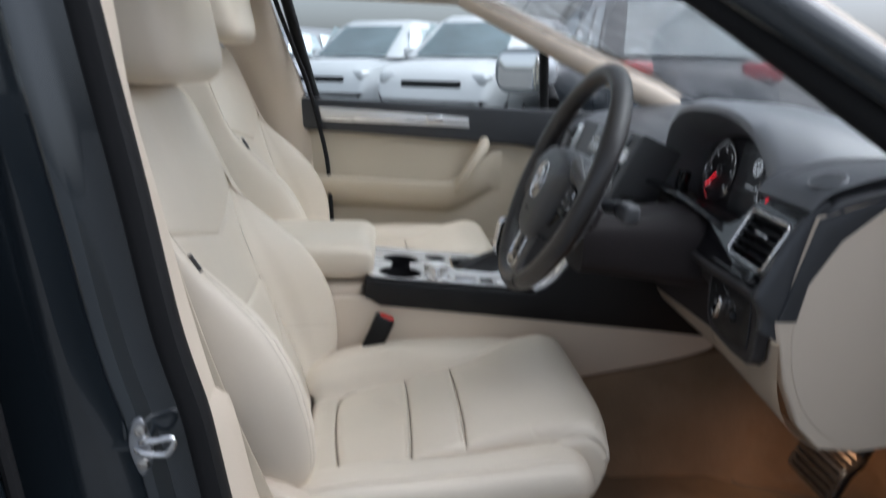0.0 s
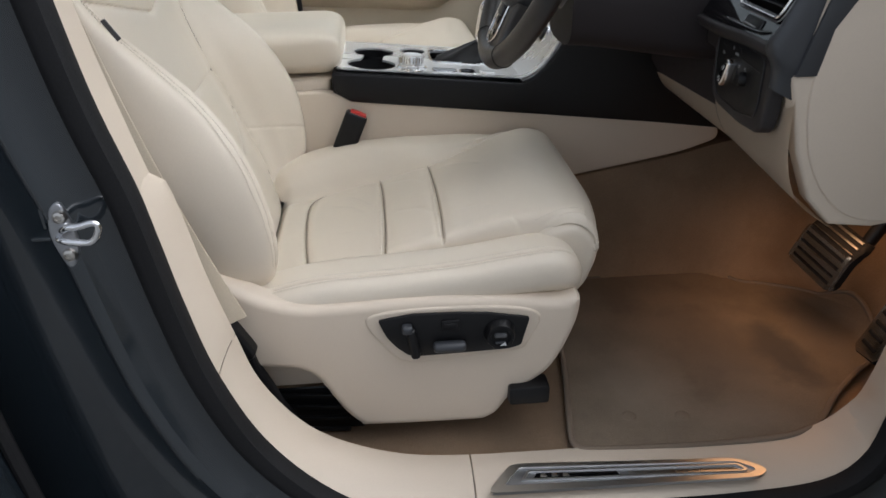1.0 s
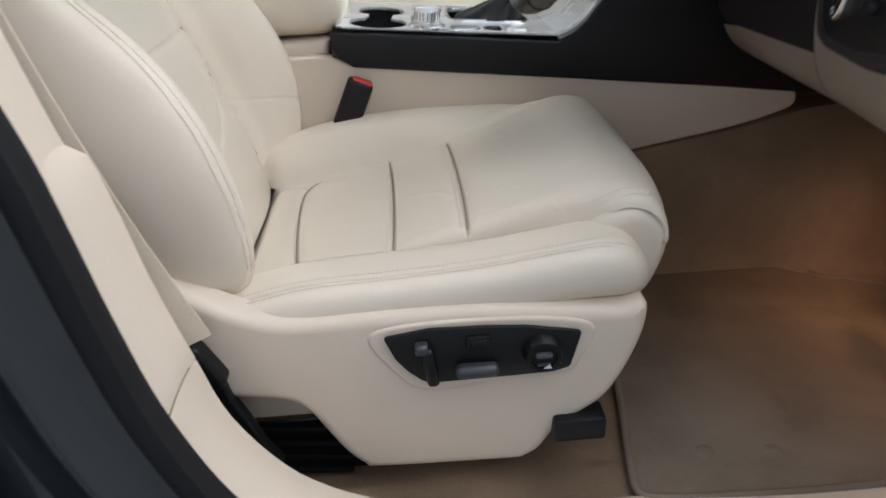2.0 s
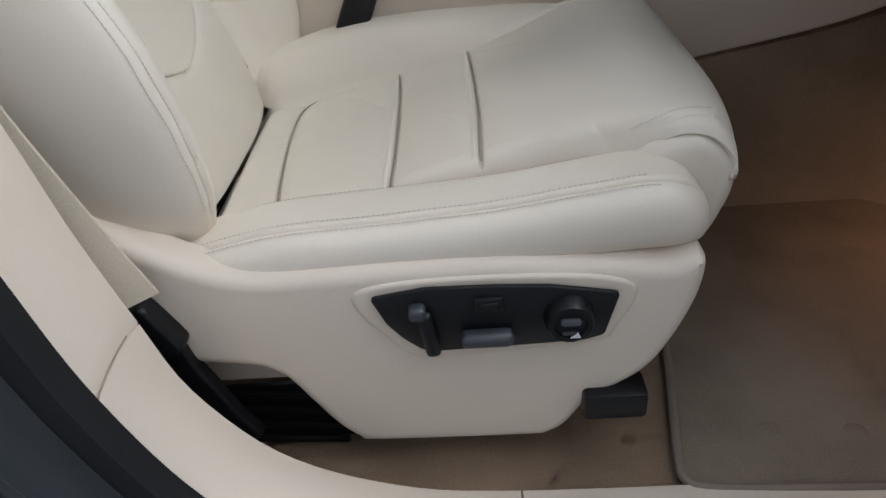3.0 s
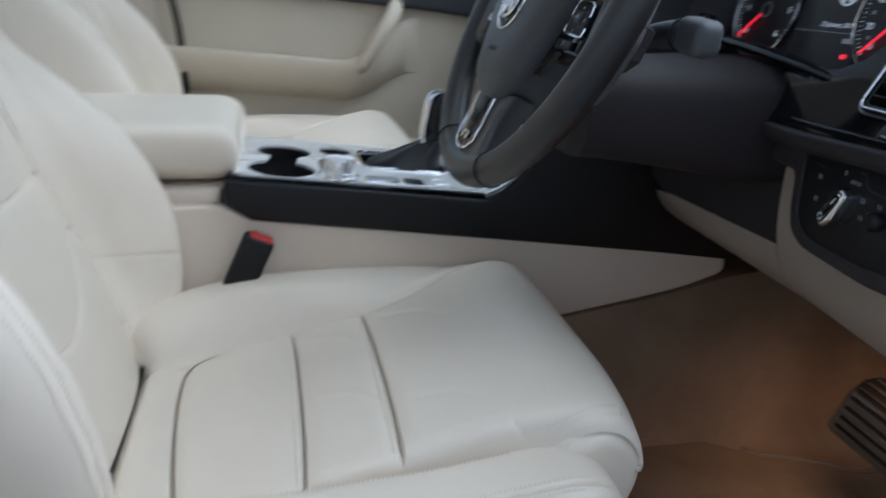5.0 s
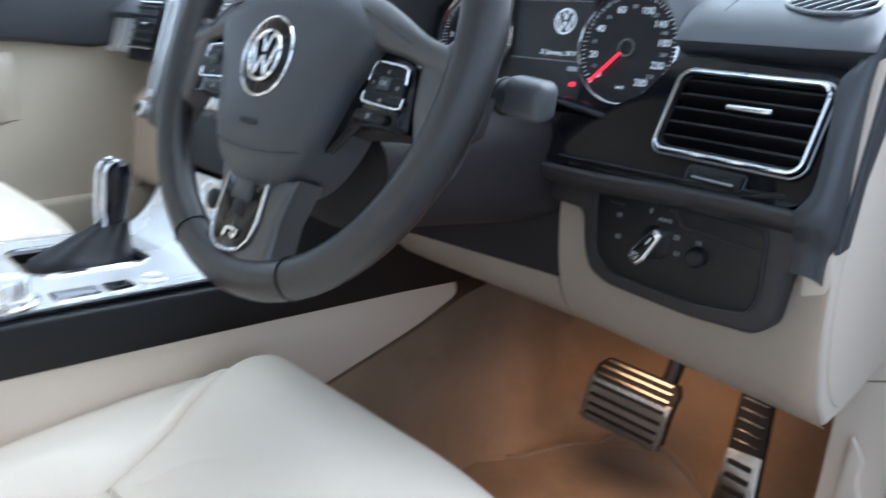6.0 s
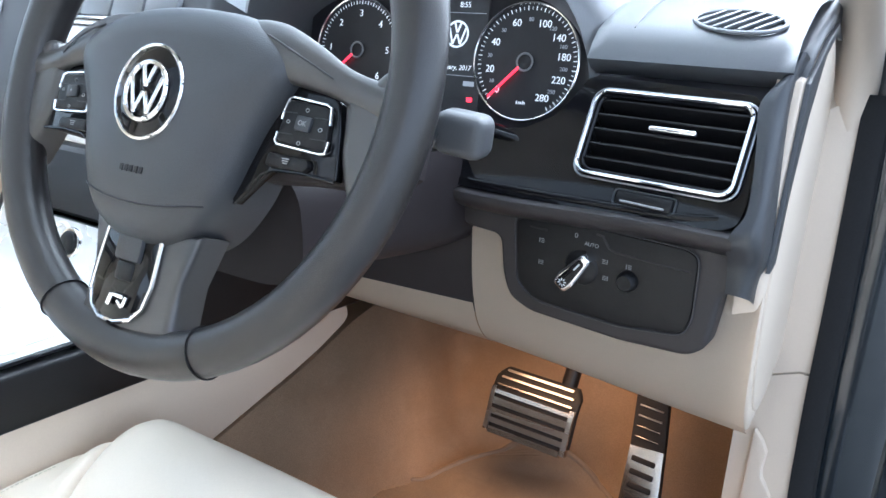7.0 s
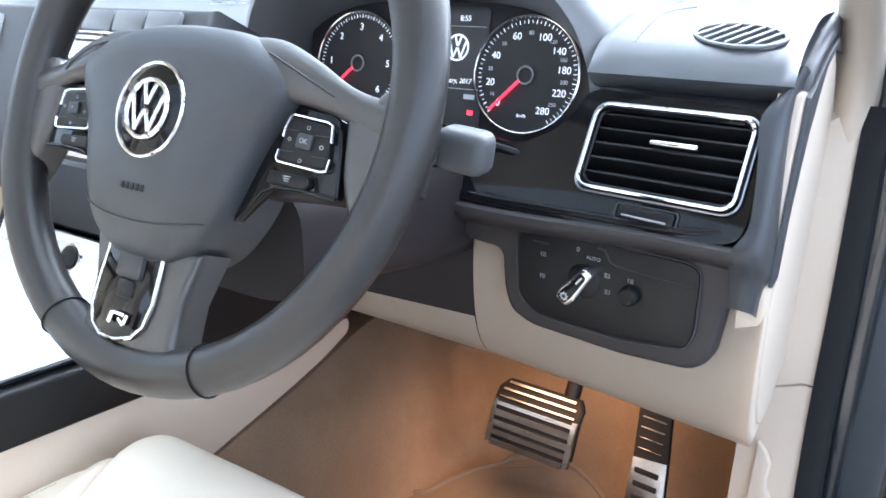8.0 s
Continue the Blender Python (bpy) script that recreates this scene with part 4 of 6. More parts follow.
part("rear_edge", rbox(.02, .27, .05, .004, 2, Matrix.Translation((.096, .651, .402))), DASH_BROWN, con)
part("inner_floor", rbox(.75, .25, .02, .004, 1, pose(.48, .651, .35, 0, 5, 0)), SOFT_BLACK, con)


def circ(cx, cy, r, n=28, a0=0, a1=360):
    full = abs(a1 - a0) >= 360
    return [(cx + r * math.cos(radians(a0 + (a1 - a0) * i / (n if full else n - 1))), cy + r * math.sin(radians(a0 + (a1 - a0) * i / (n if full else n - 1)))) for i in range(n)]


# the panel lies on a slope: local x along it from its rear edge, local y to the car's left
PM = basis((.090, .512, .4285), (.341, 0, -.0295), (0, 1, 0))
cup = circ(.068, .060, .045, 30, 117, 423) + circ(.072, .166, .039, 30, -60, 240)
lever_slot = [(x + .249, y + .158) for x, y in rrect(.128, .104, .016)]
tray = [(x * 1.0 + .150, y + .196) for x, y in circ(0, 0, .026, 24)]
outer = [(.016, .012), (.345, .012), (.345, .258), (.016, .258), (.006, .25), (.004, .24), (.004, .03), (.006, .02)]
part("silver_panel", plate(outer, [cup, lever_slot, tray], .004, PM @ Matrix.Translation((0, 0, .001))), SATIN, con, "satin silver console panel", smooth=30)
part("cup_holder", join(lathe([(.0455, .003), (.0455, -.05), (.041, -.055), (.0, -.055)], 30, PM @ Matrix.Translation((.068, .060, 0))),
                        lathe([(.0395, .003), (.0395, -.05), (.033, -.055), (.0, -.055)], 30, PM @ Matrix.Translation((.072, .166, 0)))), SOFT_BLACK, con, "deep black double cup holder")
part("slot_floor", prism(rrect(.14, .116, .02), .002, .0005, PM @ Matrix.Translation((.249, .158, -.014))), SOFT_BLACK, con)
part("slot_frame", tube([PM @ V(x + .249, y + .158, .0055) for x, y in rrect(.132, .108, .018)], .0022, 6, closed=True), CHROME, con, "thin chrome frame round the lever slot")
part("tray", lathe([(.026, 0), (.024, -.02), (.0, -.022)], 24, PM @ Matrix.Translation((.150, .196, 0))), SOFT_BLACK, con)
# dark rim line of the panel
rim = [(p[0], p[1], .003) for p in rrect(.347, .254, .012)]
part("panel_rim", tube([PM @ V(x + .175, y + .135, .002) for x, y, _ in rim], .0022, 6, closed=True), PIANO, con)
# rotary selector
part("selector_plate", prism(rrect(.046, .090, .010), .002, .0008, PM @ Matrix.Translation((.143, .085, .0045))), STEEL, con, "grey plate behind the rotary knob")
part("selector_ring", lathe([(.0285, 0), (.0285, .003), (.026, .0045), (.0, .0045)], 40, PM @ Matrix.Translation((.143, .040, .005))), CHROME, con, "chrome ring round the rotary knob")
knob = part("rotary_knob", lathe([(.0225, 0), (.0225, .003), (.0195, .004), (.0190, .019), (.0175, .0215), (.014, .0205), (.0, .0200)], 44, PM @ Matrix.Translation((.143, .040, .0095))), SATIN, con, "silver rotary drive selector")
for k in range(20):
    a = 2 * math.pi * k / 20
    part("knurl", rbox(.0014, .0018, .012, .0003, 1, PM @ pose(.143 + .0192 * math.cos(a), .040 + .0192 * math.sin(a), .0225, 0, 0, math.degrees(a))), STEEL, knob)
# buttons along the near edge
for x, w, mt, label in ((.203, .040, SATIN_DARK, "grey rocker button"), (.246, .024, PIANO, "gloss black button")):
    part("console_button", rbox(w, .019, .005, .0015, 2, PM @ Matrix.Translation((x, .036, .006))), mt, con, label)
    part("button_frame", tube([PM @ V(x + u, .036 + v, .0058) for u, v in rrect(w + .004, .023, .003)], .0012, 6, closed=True), CHROME, con)
part("start_button", lathe([(.015, 0), (.015, .003), (.0125, .0045), (.011, .0035), (.0, .0040)], 32, PM @ Matrix.Translation((.284, .038, .005))), SATIN, con, "round silver button")
part("ramp_ring", tube([basis((.502, .651, .462), (0, -1, 0), (.58, 0, .81)) @ V(.015 * math.cos(2 * math.pi * k / 30), .015 * math.sin(2 * math.pi * k / 30), .004) for k in range(30)], .004, 8, closed=True), SATIN, con, "silver ring on the ramp")
# gear lever
boot = []
for z, w, l in ((-.010, .050, .060), (.002, .047, .057), (.010, .040, .050), (.016, .034, .042), (.026, .028, .032), (.034, .021, .023), (.042, .015, .017)):
    boot.append([PM @ V(.252 + max(0, z) * 1.0 + l * math.cos(a), .158 + w * math.sin(a), z + .0022 * math.sin(5 * a + z * 60)) for a in (2 * math.pi * k / 40 for k in range(40))])
gl = thing("gear_lever", "black gear lever with chrome frame and leather boot", "gear lever")
part("boot", loft(boot), SOFT_BLACK, gl, "creased black leather boot")
kn = [(.0, .0125, .012), (.012, .0150, .015), (.04, .0165, .018), (.062, .0165, .019), (.072, .0140, .016), (.076, .008, .008)]
part("knob", loft([[PM @ V(.290 + h * .12 + a * math.cos(t), .158 + b * math.sin(t), .040 + h) for t in (2 * math.pi * k / 28 for k in range(28))] for h, a, b in kn]), PIANO, gl)
back = [(.0, .0125), (.02, .0158), (.045, .0168), (.064, .0168), (.0745, .0125), (.0775, .002)]
for d in (-.010, .010):
    part("chrome_frame", tube(curve_pts([PM @ V(.290 + h * .12 - a - .0005, .158 + d, .040 + h) for h, a in back], 20), .0026, 8), CHROME, gl, "chrome strip up the back of the knob")

# silver ramp up to the centre stack
ramp = curve_pts([(.433, 0, .400), (.455, 0, .409), (.478, 0, .428), (.502, 0, .462), (.522, 0, .502), (.545, 0, .545)], 24)
rings = [[p + V(-.003, .520, .003), p + V(-.003, .776, .003), p + V(.004, .776, -.004), p + V(.004, .520, -.004)] for p in ramp[:15]]
part("ramp", loft(rings), SATIN, con, "curved satin silver ramp")
rings = [[p + V(-.004, .524, .004), p + V(-.004, .772, .004), p + V(.004, .772, -.004), p + V(.004, .524, -.004)] for p in ramp[15:]]
part("ramp_lid", loft(rings), SOFT_BLACK, con, "dark flap on the ramp")
part("ramp_edge", tube([p + V(-.003, .518, .004) for p in ramp], .004, 8), SATIN, con)

# armrest
ar = thing("armrest", "padded cream leather armrest on the centre console", "armrest")
rings = []
for i in range(34):
    x = -.34 + .405 * i / 20 if i <= 20 else .065 + .040 * math.sin(math.pi / 2 * (i - 20) / 13)
    f = 0 if i <= 20 else (i - 20) / 13
    e = max(.02, math.cos(math.pi / 2 * f)) ** .55
    rings.append([V(x, .655 + (.128 - .016 * (1 - e)) * (abs(math.cos(a)) ** .45) * (1 if math.cos(a) > 0 else -1), .456 + (.042 * e) * (abs(math.sin(a)) ** .55) * (1 if math.sin(a) > 0 else -1) + (.0 if math.sin(a) < 0 else .004)) for a in (2 * math.pi * k / 44 for k in range(44))])
part("pad", loft(rings), LEATHER, ar)
part("seam", tube([V(-.3 + .37 * i / 20, .545, .488) for i in range(21)], .0018, 6), THREAD, ar)
bm = prism([(-.42, .15), (.060, .15), (.075, .36), (.085, .414), (-.42, .414)], .25, .012, side_plane(.78), 3)
part("armrest_base", bm, PLASTIC_CREAM, ar, "cream console box under the armrest")

# ---- pedals ----
bp = thing("brake_pedal", "brushed steel brake pedal with black rubber ribs", "pedal")
BPM = basis((.925, .262, .150), (0, -1, -.02), (.42, 0, 1))


def bow(v):
    return -.020 * max(0, (v - .005) / .045) ** 2


def pedal_row(v0, v1, w, lift, material, name, m, parent, label=""):
    rows = []
    for k in range(5):
        v = v0 + (v1 - v0) * k / 4
        rows.append([m @ V(x, v, bow(v) + h) for x, h in ((-w, lift - .004), (-w + .001, lift), (w - .001, lift), (w, lift - .004))])
    bm = loft(rows, cap=True, closed=True)
    return part(name, bm, material, parent, label)


rows = []
for k in range(15):
    v = -.049 + .098 * k / 14
    w = .067 - .010 * smooth(.75, 1, abs(v) / .049)
    rows.append([BPM @ V(x, v, bow(v) + z) for x, z in ((-w, -.014), (-w, -.003), (-w + .004, .0), (w - .004, .0), (w, -.003), (w, -.014))])
part("pad", loft(rows), RUBBER, bp, "black rubber pad")
for v0, v1, w, mt in ((-.049, -.040, .058, STEEL), (-.034, -.027, .062, STEEL), (-.021, -.012, .063, STEEL), (-.006, .004, .063, STEEL), (.010, .016, .062, STEEL), (.023, .0255, .060, STEEL), (.034, .0365, .058, STEEL), (.044, .047, .054, STEEL)):
    pedal_row(v0, v1, w, .0035, mt, "steel_bar", BPM, bp, "brushed steel bar")
for s_ in (-1, 1):
    rows = [[BPM @ V(s_ * (.0635 + a), v, bow(v) + z) for a, z in ((-.006, .001), (-.005, .004), (.002, .003), (.0035, -.006))] for v in [-.046 + .066 * k / 9 for k in range(10)]]
    part("steel_edge", loft(rows), STEEL, bp, "brushed steel edge")
part("arm", tube(curve_pts([(.958, .225, .15), (.99, .220, .22), (1.04, .215, .36)], 12), .012, 10), SOFT_BLACK, bp)
ap = thing("accelerator_pedal", "tall brushed steel accelerator pedal with black ribs", "pedal")
APM = basis((.955, .098, .128), (0, -1, .06), (.45, .0, 1))
apo = [(-.026, -.085), (-.018, -.092), (.024, -.090), (.031, -.080), (.026, .02), (.022, .078), (.016, .085), (-.018, .086), (-.024, .078), (-.022, .0)]
part("pad", prism(apo, .012, .003, APM @ Matrix.Translation((0, 0, -.012)), 2), RUBBER, ap, "black rubber pad")
lowp = [(-.0247, -.082), (-.017, -.089), (.0228, -.087), (.0295, -.078), (.0262, .004), (-.0208, .004)]
part("steel_plate", prism(lowp, .003, .001, APM), STEEL, ap, "brushed steel lower plate")
for k in range(4):
    part("rubber_rib", rbox(.034, .008, .006, .002, 2, APM @ pose(.001, -.070 + .0185 * k, .002, 0, 0, -6)), RUBBER, ap, "black rubber rib")
for k in range(5):
    part("steel_bar", rbox(.034, .0022, .003, .0008, 1, APM @ pose(0, .016 + .0145 * k, .001, 0, 0, -6)), STEEL, ap, "thin steel bar")
part("arm", tube([(.985, .098, .15), (1.05, .10, .22)], .009, 8), SOFT_BLACK, ap)
part("hinge_base", rbox(.05, .044, .014, .004, 2, pose(.982, .10, .030, 0, -12, 0)), SOFT_BLACK, ap)
fl = thing("footwell_lamp", "small amber footwell lamp under the dashboard", "lamp")
part("lens", rbox(.020, .035, .008, .002, 2, Matrix.Translation((.90, .235, .352))), AMBER, fl, "glowing amber lens")
part("socket", rbox(.028, .044, .012, .003, 2, Matrix.Translation((.90, .235, .362))), SOFT_BLACK, fl)

# ---- dashboard ----
da = thing("dashboard", "dark grained dashboard with gloss black fascia and cream lower part", "dashboard")
R_AX = V(-.014, -.123, 0).normalized()


def dash_frame(o, up):
    return basis(o, R_AX, up)


# pad on top: swept across the car, with a shallow rise towards the windscreen
def pad(ya, yb, n, lines, name):
    rings = []
    for j in range(n):
        y = ya + (yb - ya) * j / (n - 1)
        shift = -.016 * math.exp(-((y + .04) / .11) ** 2)
        pr = curve_pts(lines, 40)
        rings.append([V(p.x + shift * (1.2 - p.x) * 1.2, y, p.z) for p in pr])
    bm = loft(rings, cap=False, closed=False)
    bmesh.ops.solidify(bm, geom=bm.faces[:], thickness=.006)
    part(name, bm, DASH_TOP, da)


FULL = [(1.22, 0, .735), (1.05, 0, .742), (.88, 0, .728), (.77, 0, .712), (.705, 0, .693), (.675, 0, .676), (.664, 0, .664), (.672, 0, .655), (.72, 0, .65)]
pad(-.040, .118, 14, FULL[:3] + [(.80, 0, .7255), (.76, 0, .7225), (.735, 0, .7176), (.708, 0, .709), (.688, 0, .7015), (.674, 0, .690), (.665, 0, .675), (.69, 0, .664)], "top_pad")
pad(.118, .545, 20, [(1.22, 0, .735), (1.05, 0, .742), (.90, 0, .73), (.83, 0, .722), (.80, 0, .70)], "top_pad")
pad(.545, 1.345, 30, FULL, "top_pad")
# hood over the instruments
rings = []
HC = .332
for k in range(41):
    a = math.pi * (k / 40)
    ca, sa = math.cos(a), math.sin(a)
    def arch(w, h, zb):
        return HC - w * (abs(ca) ** .75) * (1 if ca > 0 else -1), zb + h * (sa ** .62)
    ring = []
    for x, w, h, zb in ((.80, .196, .120, .605), (.73, .200, .140, .602), (.685, .206, .165, .602), (.672, .210, .176, .602), (.676, .217, .186, .602), (.70, .226, .190, .606), (.80, .240, .170, .62), (.96, .245, .13, .62)):
        y, z = arch(w, h, zb)
        ring.append(V(x + (.02 * (1 - sa) if x < .7 else 0), y, z))
    rings.append(ring)
bm = loft(rings, cap=False, closed=False)
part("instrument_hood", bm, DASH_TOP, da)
# body of the dashboard behind the faces
part("core", rbox(.30, 1.36, .27, .03, 3, Matrix.Translation((.975, .665, .530))), SOFT_BLACK, da)
# gloss black fascia, leaning forward
FM = dash_frame((.634, .040, .623), (.0305, 0, .058))
fo = fillet([(-.235, -.066), (-.115, -.065), (-.0386, -.063), (.021, -.061), (.060, -.0575), (.069, -.052), (.0711, -.040), (.0711, -.027), (.0675, .006), (.0635, .036), (.056, .0445), (-.070, .0495), (-.080, .045), (-.088, .028), (-.100, .010), (-.125, -.004), (-.16, -.010), (-.235, -.014)], .004, 3)
part("gloss_fascia", plate(fo, [rrect(.123, .065, .010)], .016, FM @ Matrix.Translation((0, 0, -.020))), PIANO, da, "gloss black fascia", smooth=30)
sag = curve_pts([FM @ V(-.23, -.060, -.008), FM @ V(-.10, -.058, -.006), FM @ V(.02, -.054, -.006), FM @ V(.055, -.049, -.0075)], 30)
part("fascia_roll", tube(sag, .004, 10), PIANO, da, "gloss black rolled lower edge")
# added strip, laid flat to show the sky's reflection on the fascia
ledge = curve_pts([(.656, .52, .627), (.654, .42, .629), (.653, .326, .627), (.652, .216, .615), (.657, .165, .605), (.678, .135, .593)], 40)
part("fascia_mirror_strip", tube(ledge, .012, 12, flat=.45, normal=(0, 0, 1)), PIANO, da, "gloss black strip added to mirror the sky below the instruments")
# upper lip above the vent
part("fascia_bezel", prism(curve_pts([(-.06, -.06, 0), (.04, -.06, 0), (.070, -.055, 0), (.076, -.03, 0), (.076, .045, 0), (.068, .054, 0), (-.05, .054, 0), (-.064, .050, 0), (-.066, .0, 0)], 80, closed=True), .04, .006, FM @ Matrix.Translation((0, 0, -.072)), 3), DIAL, da, "dark bezel round the fascia")


def front_x(z):
    """Depth of the dashboard's grained front at the vent, from the switch panel up to the pad."""
    return table(z, [(.515, .619), (.535, .6185), (.545, .6165), (.553, .612), (.561, .6075), (.57, .607), (.58, .6115), (.623, .6330), (.65, .6490), (.662, .6565), (.675, .668), (.69, .682)])


rows = []
for i in range(60):
    z = .690 - .170 * i / 59
    v = (z - .623) / .885
    left = table(v, [(-.12, .0655), (-.085, .064), (-.070, .062), (-.058, .0655), (-.046, .0712), (-.027, .0716), (.010, .0672), (.030, .0630), (.040, .0640), (.048, .068), (.058, .074), (.075, .080)])
    right = table(v, [(-.12, .0825), (-.10, .084), (-.077, .0868), (-.0485, .0868), (-.012, .0845), (.0165, .0825), (.0435, .0815), (.06, .083), (.08, .088)])
    row = []
    for k in range(17):
        q = k / 16
        if q < .72:
            g = q / .72
            u, out = left + (right - left) * g, .0035 * math.sin(math.pi * min(1, g * 1.2) / 2) + .002 - .010 * g ** 4
        else:
            g = (q - .72) / .28
            u, out = right + .002 * g, -.0045 - .030 * g
        p = V(front_x(z), .04, z) + R_AX * u + V(-.885, 0, .4655) * out
        row.append(tuple(p))
    row.insert(0, tuple(V(*row[0]) + V(.02, 0, -.008)))
    rows.append(row)
# pad plastic carried on; the darker copy puts its shade into the colour
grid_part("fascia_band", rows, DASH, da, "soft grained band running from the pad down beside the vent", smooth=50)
# black strip standing for the shade under the pad's overhang
part("shadow_gap", prism([(-.084, .048), (.072, .044), (.074, .060), (-.084, .064)], .01, .002, FM @ Matrix.Translation((0, 0, -.036)), 2), DIAL, da)
# ledge below the fascia, turning back to the switch panel
rings = []
for i in range(40):
    y = -.026 + .272 * i / 39
    sx, f = .114 * (y - .04), smooth(.0, .2, y)
    rings.append([V(x + sx - .004 * f, y, z - .008 * f) for x, z in ((.640, .5685), (.6085, .5692), (.6050, .5672), (.6040, .5640), (.6060, .5588), (.6105, .5545), (.6160, .5515), (.6200, .549), (.64, .547))])
part("fascia_ledge", loft(rings), DASH_BROWN, da, "dark ledge below the fascia")
# side vent
ve = part("side_vent", prism(rrect(.122, .064, .010), .004, .001, FM @ Matrix.Translation((0, 0, -.028))), DIAL, da, "side air vent")
part("chrome_frame", tube([FM @ V(x - .002, y, .002) for x, y in rrect(.1245, .0685, .010)], .0017, 8, closed=True), CHROME, ve)
part("outer_frame", tube([FM @ V(x - .002, y, -.001) for x, y in rrect(.1315, .0745, .012)], .0011, 8, closed=True), SATIN_DARK, ve)
part("inner_frame", tube([FM @ V(x, y, .0) for x, y in rrect(.121, .063, .010)], .0018, 8, closed=True), PIANO, ve)
for k in range(5):
    part("slat", rbox(.121, .015, .0020, .0007, 1, FM @ Matrix.Translation((0, -.0245 + .0122 * k, -.006)) @ pose(0, 0, 0, 62, 0, 0)), SOFT_BLACK, ve)
part("slider", rbox(.038, .0042, .006, .0018, 3, FM @ pose(.006, .0078, .003, 0, 0, 0)), CHROME, ve, "chrome vent slider")
tw = part("thumbwheel", rbox(.046, .011, .004, .002, 2, FM @ pose(-.002, -.048, -.003, 0, 0, -1)), SOFT_BLACK, da)
part("thumbwheel_frame", tube([FM @ V(x - .002, y - .048, -.003) for x, y in rrect(.050, .0125, .003)], .0009, 6, closed=True), DASH, da)
part("thumbwheel_edge", rbox(.036, .0016, .002, .0005, 1, FM @ pose(-.002, -.0515, .0, 0, 0, -1)), PRINT, da)

# light switch panel, upright
LM = dash_frame((.628, .040, .510), (0, 0, 1))
bez = fillet([(-.180, .057), (-.179, .012), (-.136, .0105), (-.132, -.026), (-.124, -.046), (-.102, -.055), (-.0136, -.056), (.045, -.0505), (.0585, -.039), (.062, -.012), (.064, .0095), (.081, .0142), (.082, .057)], .009, 5)
part("switch_bezel", prism(bez, .018, .005, LM @ Matrix.Translation((0, 0, -.009)), 4), DASH_BROWN, da, "dark brown grained bezel of the light switch")
sw = part("light_switch_panel", prism(fillet([(-.116, .0325), (-.050, .038), (.034, .0375), (.044, .033), (.0445, -.018), (.039, -.031), (-.014, -.0395), (-.094, -.0395), (-.113, -.026), (-.117, .020)], .009, 5), .0022, .0012, LM @ Matrix.Translation((0, 0, .009))), SOFT_BLACK, da, "black light switch panel")
part("panel_groove", tube([LM @ V(x, y, .0112) for x, y in fillet([(-.118, .034), (-.050, .0395), (.035, .039), (.0455, .034), (.046, -.018), (.040, -.0325), (-.014, -.041), (-.095, -.041), (-.1145, -.027), (-.1185, .020)], .009, 5)], .0009, 6, closed=True), DIAL, sw)
HM = LM @ pose(-.0545, -.001, .011, 0, 0, -37)
part("rotary_base", lathe([(.0, .0022), (.0135, .0022), (.015, .001), (.0155, 0)], 32, HM @ Matrix.Translation((.001, .004, 0))), SOFT_BLACK, sw, "black turning disc of the light switch")
grip = fillet([(-.0052, .0205), (.0052, .0205), (.0086, -.010), (.0068, -.0205), (-.0068, -.0205), (-.0086, -.010)], .004, 4)
part("rotary_handle", prism(grip, .012, .0035, HM, 3), CHROME, sw, "chrome rotary light switch")
part("handle_face", prism([(x * .62, y * .80 - .001) for x, y in grip], .0012, .0005, HM @ Matrix.Translation((0, 0, .0115))), PIANO, sw, "gloss black face of the light switch")
part("handle_mark", join(rbox(.0012, .008, .0006, 0, 1, HM @ Matrix.Translation((0, .009, .013))), *[rbox(.0008, .0020, .0006, 0, 1, HM @ pose(.0028 * math.cos(a), -.012 + .0028 * math.sin(a), .013, 0, 0, math.degrees(a) - 90)) for a in (math.pi * k / 4 for k in range(8))]), LIT_PALE, sw, smooth=0)
part("dimmer_knob", lathe([(.0088, 0), (.0082, .006), (.006, .0085), (.0, .0085)], 24, LM @ Matrix.Translation((-.009, .001, .0112))), SOFT_BLACK, sw, "small black dimmer knob")
part("panel_ridge", tube([LM @ V(x, y, .0112) for x, y in ((-.040, .034), (-.034, .033), (-.028, .024), (-.022, .022), (.040, .0205))], .0010, 6), DASH_BROWN, sw)
part("panel_ridge", tube([LM @ V(x, y, .0112) for x, y in ((-.103, .027), (-.086, .027))], .0008, 6), DASH_BROWN, sw)
letters("0", .0062, PRINT, LM @ Matrix.Translation((-.058, .0285, .0115)), sw, "switch_mark")
letters("AUTO", .0046, PRINT, LM @ Matrix.Translation((-.0435, .0235, .0115)), sw, "switch_mark")
for x, y, turn in ((-.091, .017, 0), (-.0905, -.003, 0), (-.030, .012, 180), (-.0285, -.002, 180), (-.010, .0125, 0)):
    marks = [tube([LM @ V(x + math.cos(radians(turn)) * -.0016, y + dy, .0115) for dy in (-.0019, 0, .0019)], .0004, 5)] + [rbox(.0030, .0005, .0005, 0, 1, LM @ Matrix.Translation((x + math.cos(radians(turn)) * .0013, y + dy, .0115))) for dy in (-.0015, 0, .0015)]
    part("switch_mark", join(*marks), PRINT, sw, smooth=0)

# cream lower part with knee panel, tucked forward below
def low_x(z):
    return table(z, [(.34, .735), (.36, .705), (.385, .672), (.42, .652), (.47, .642), (.56, .640)])


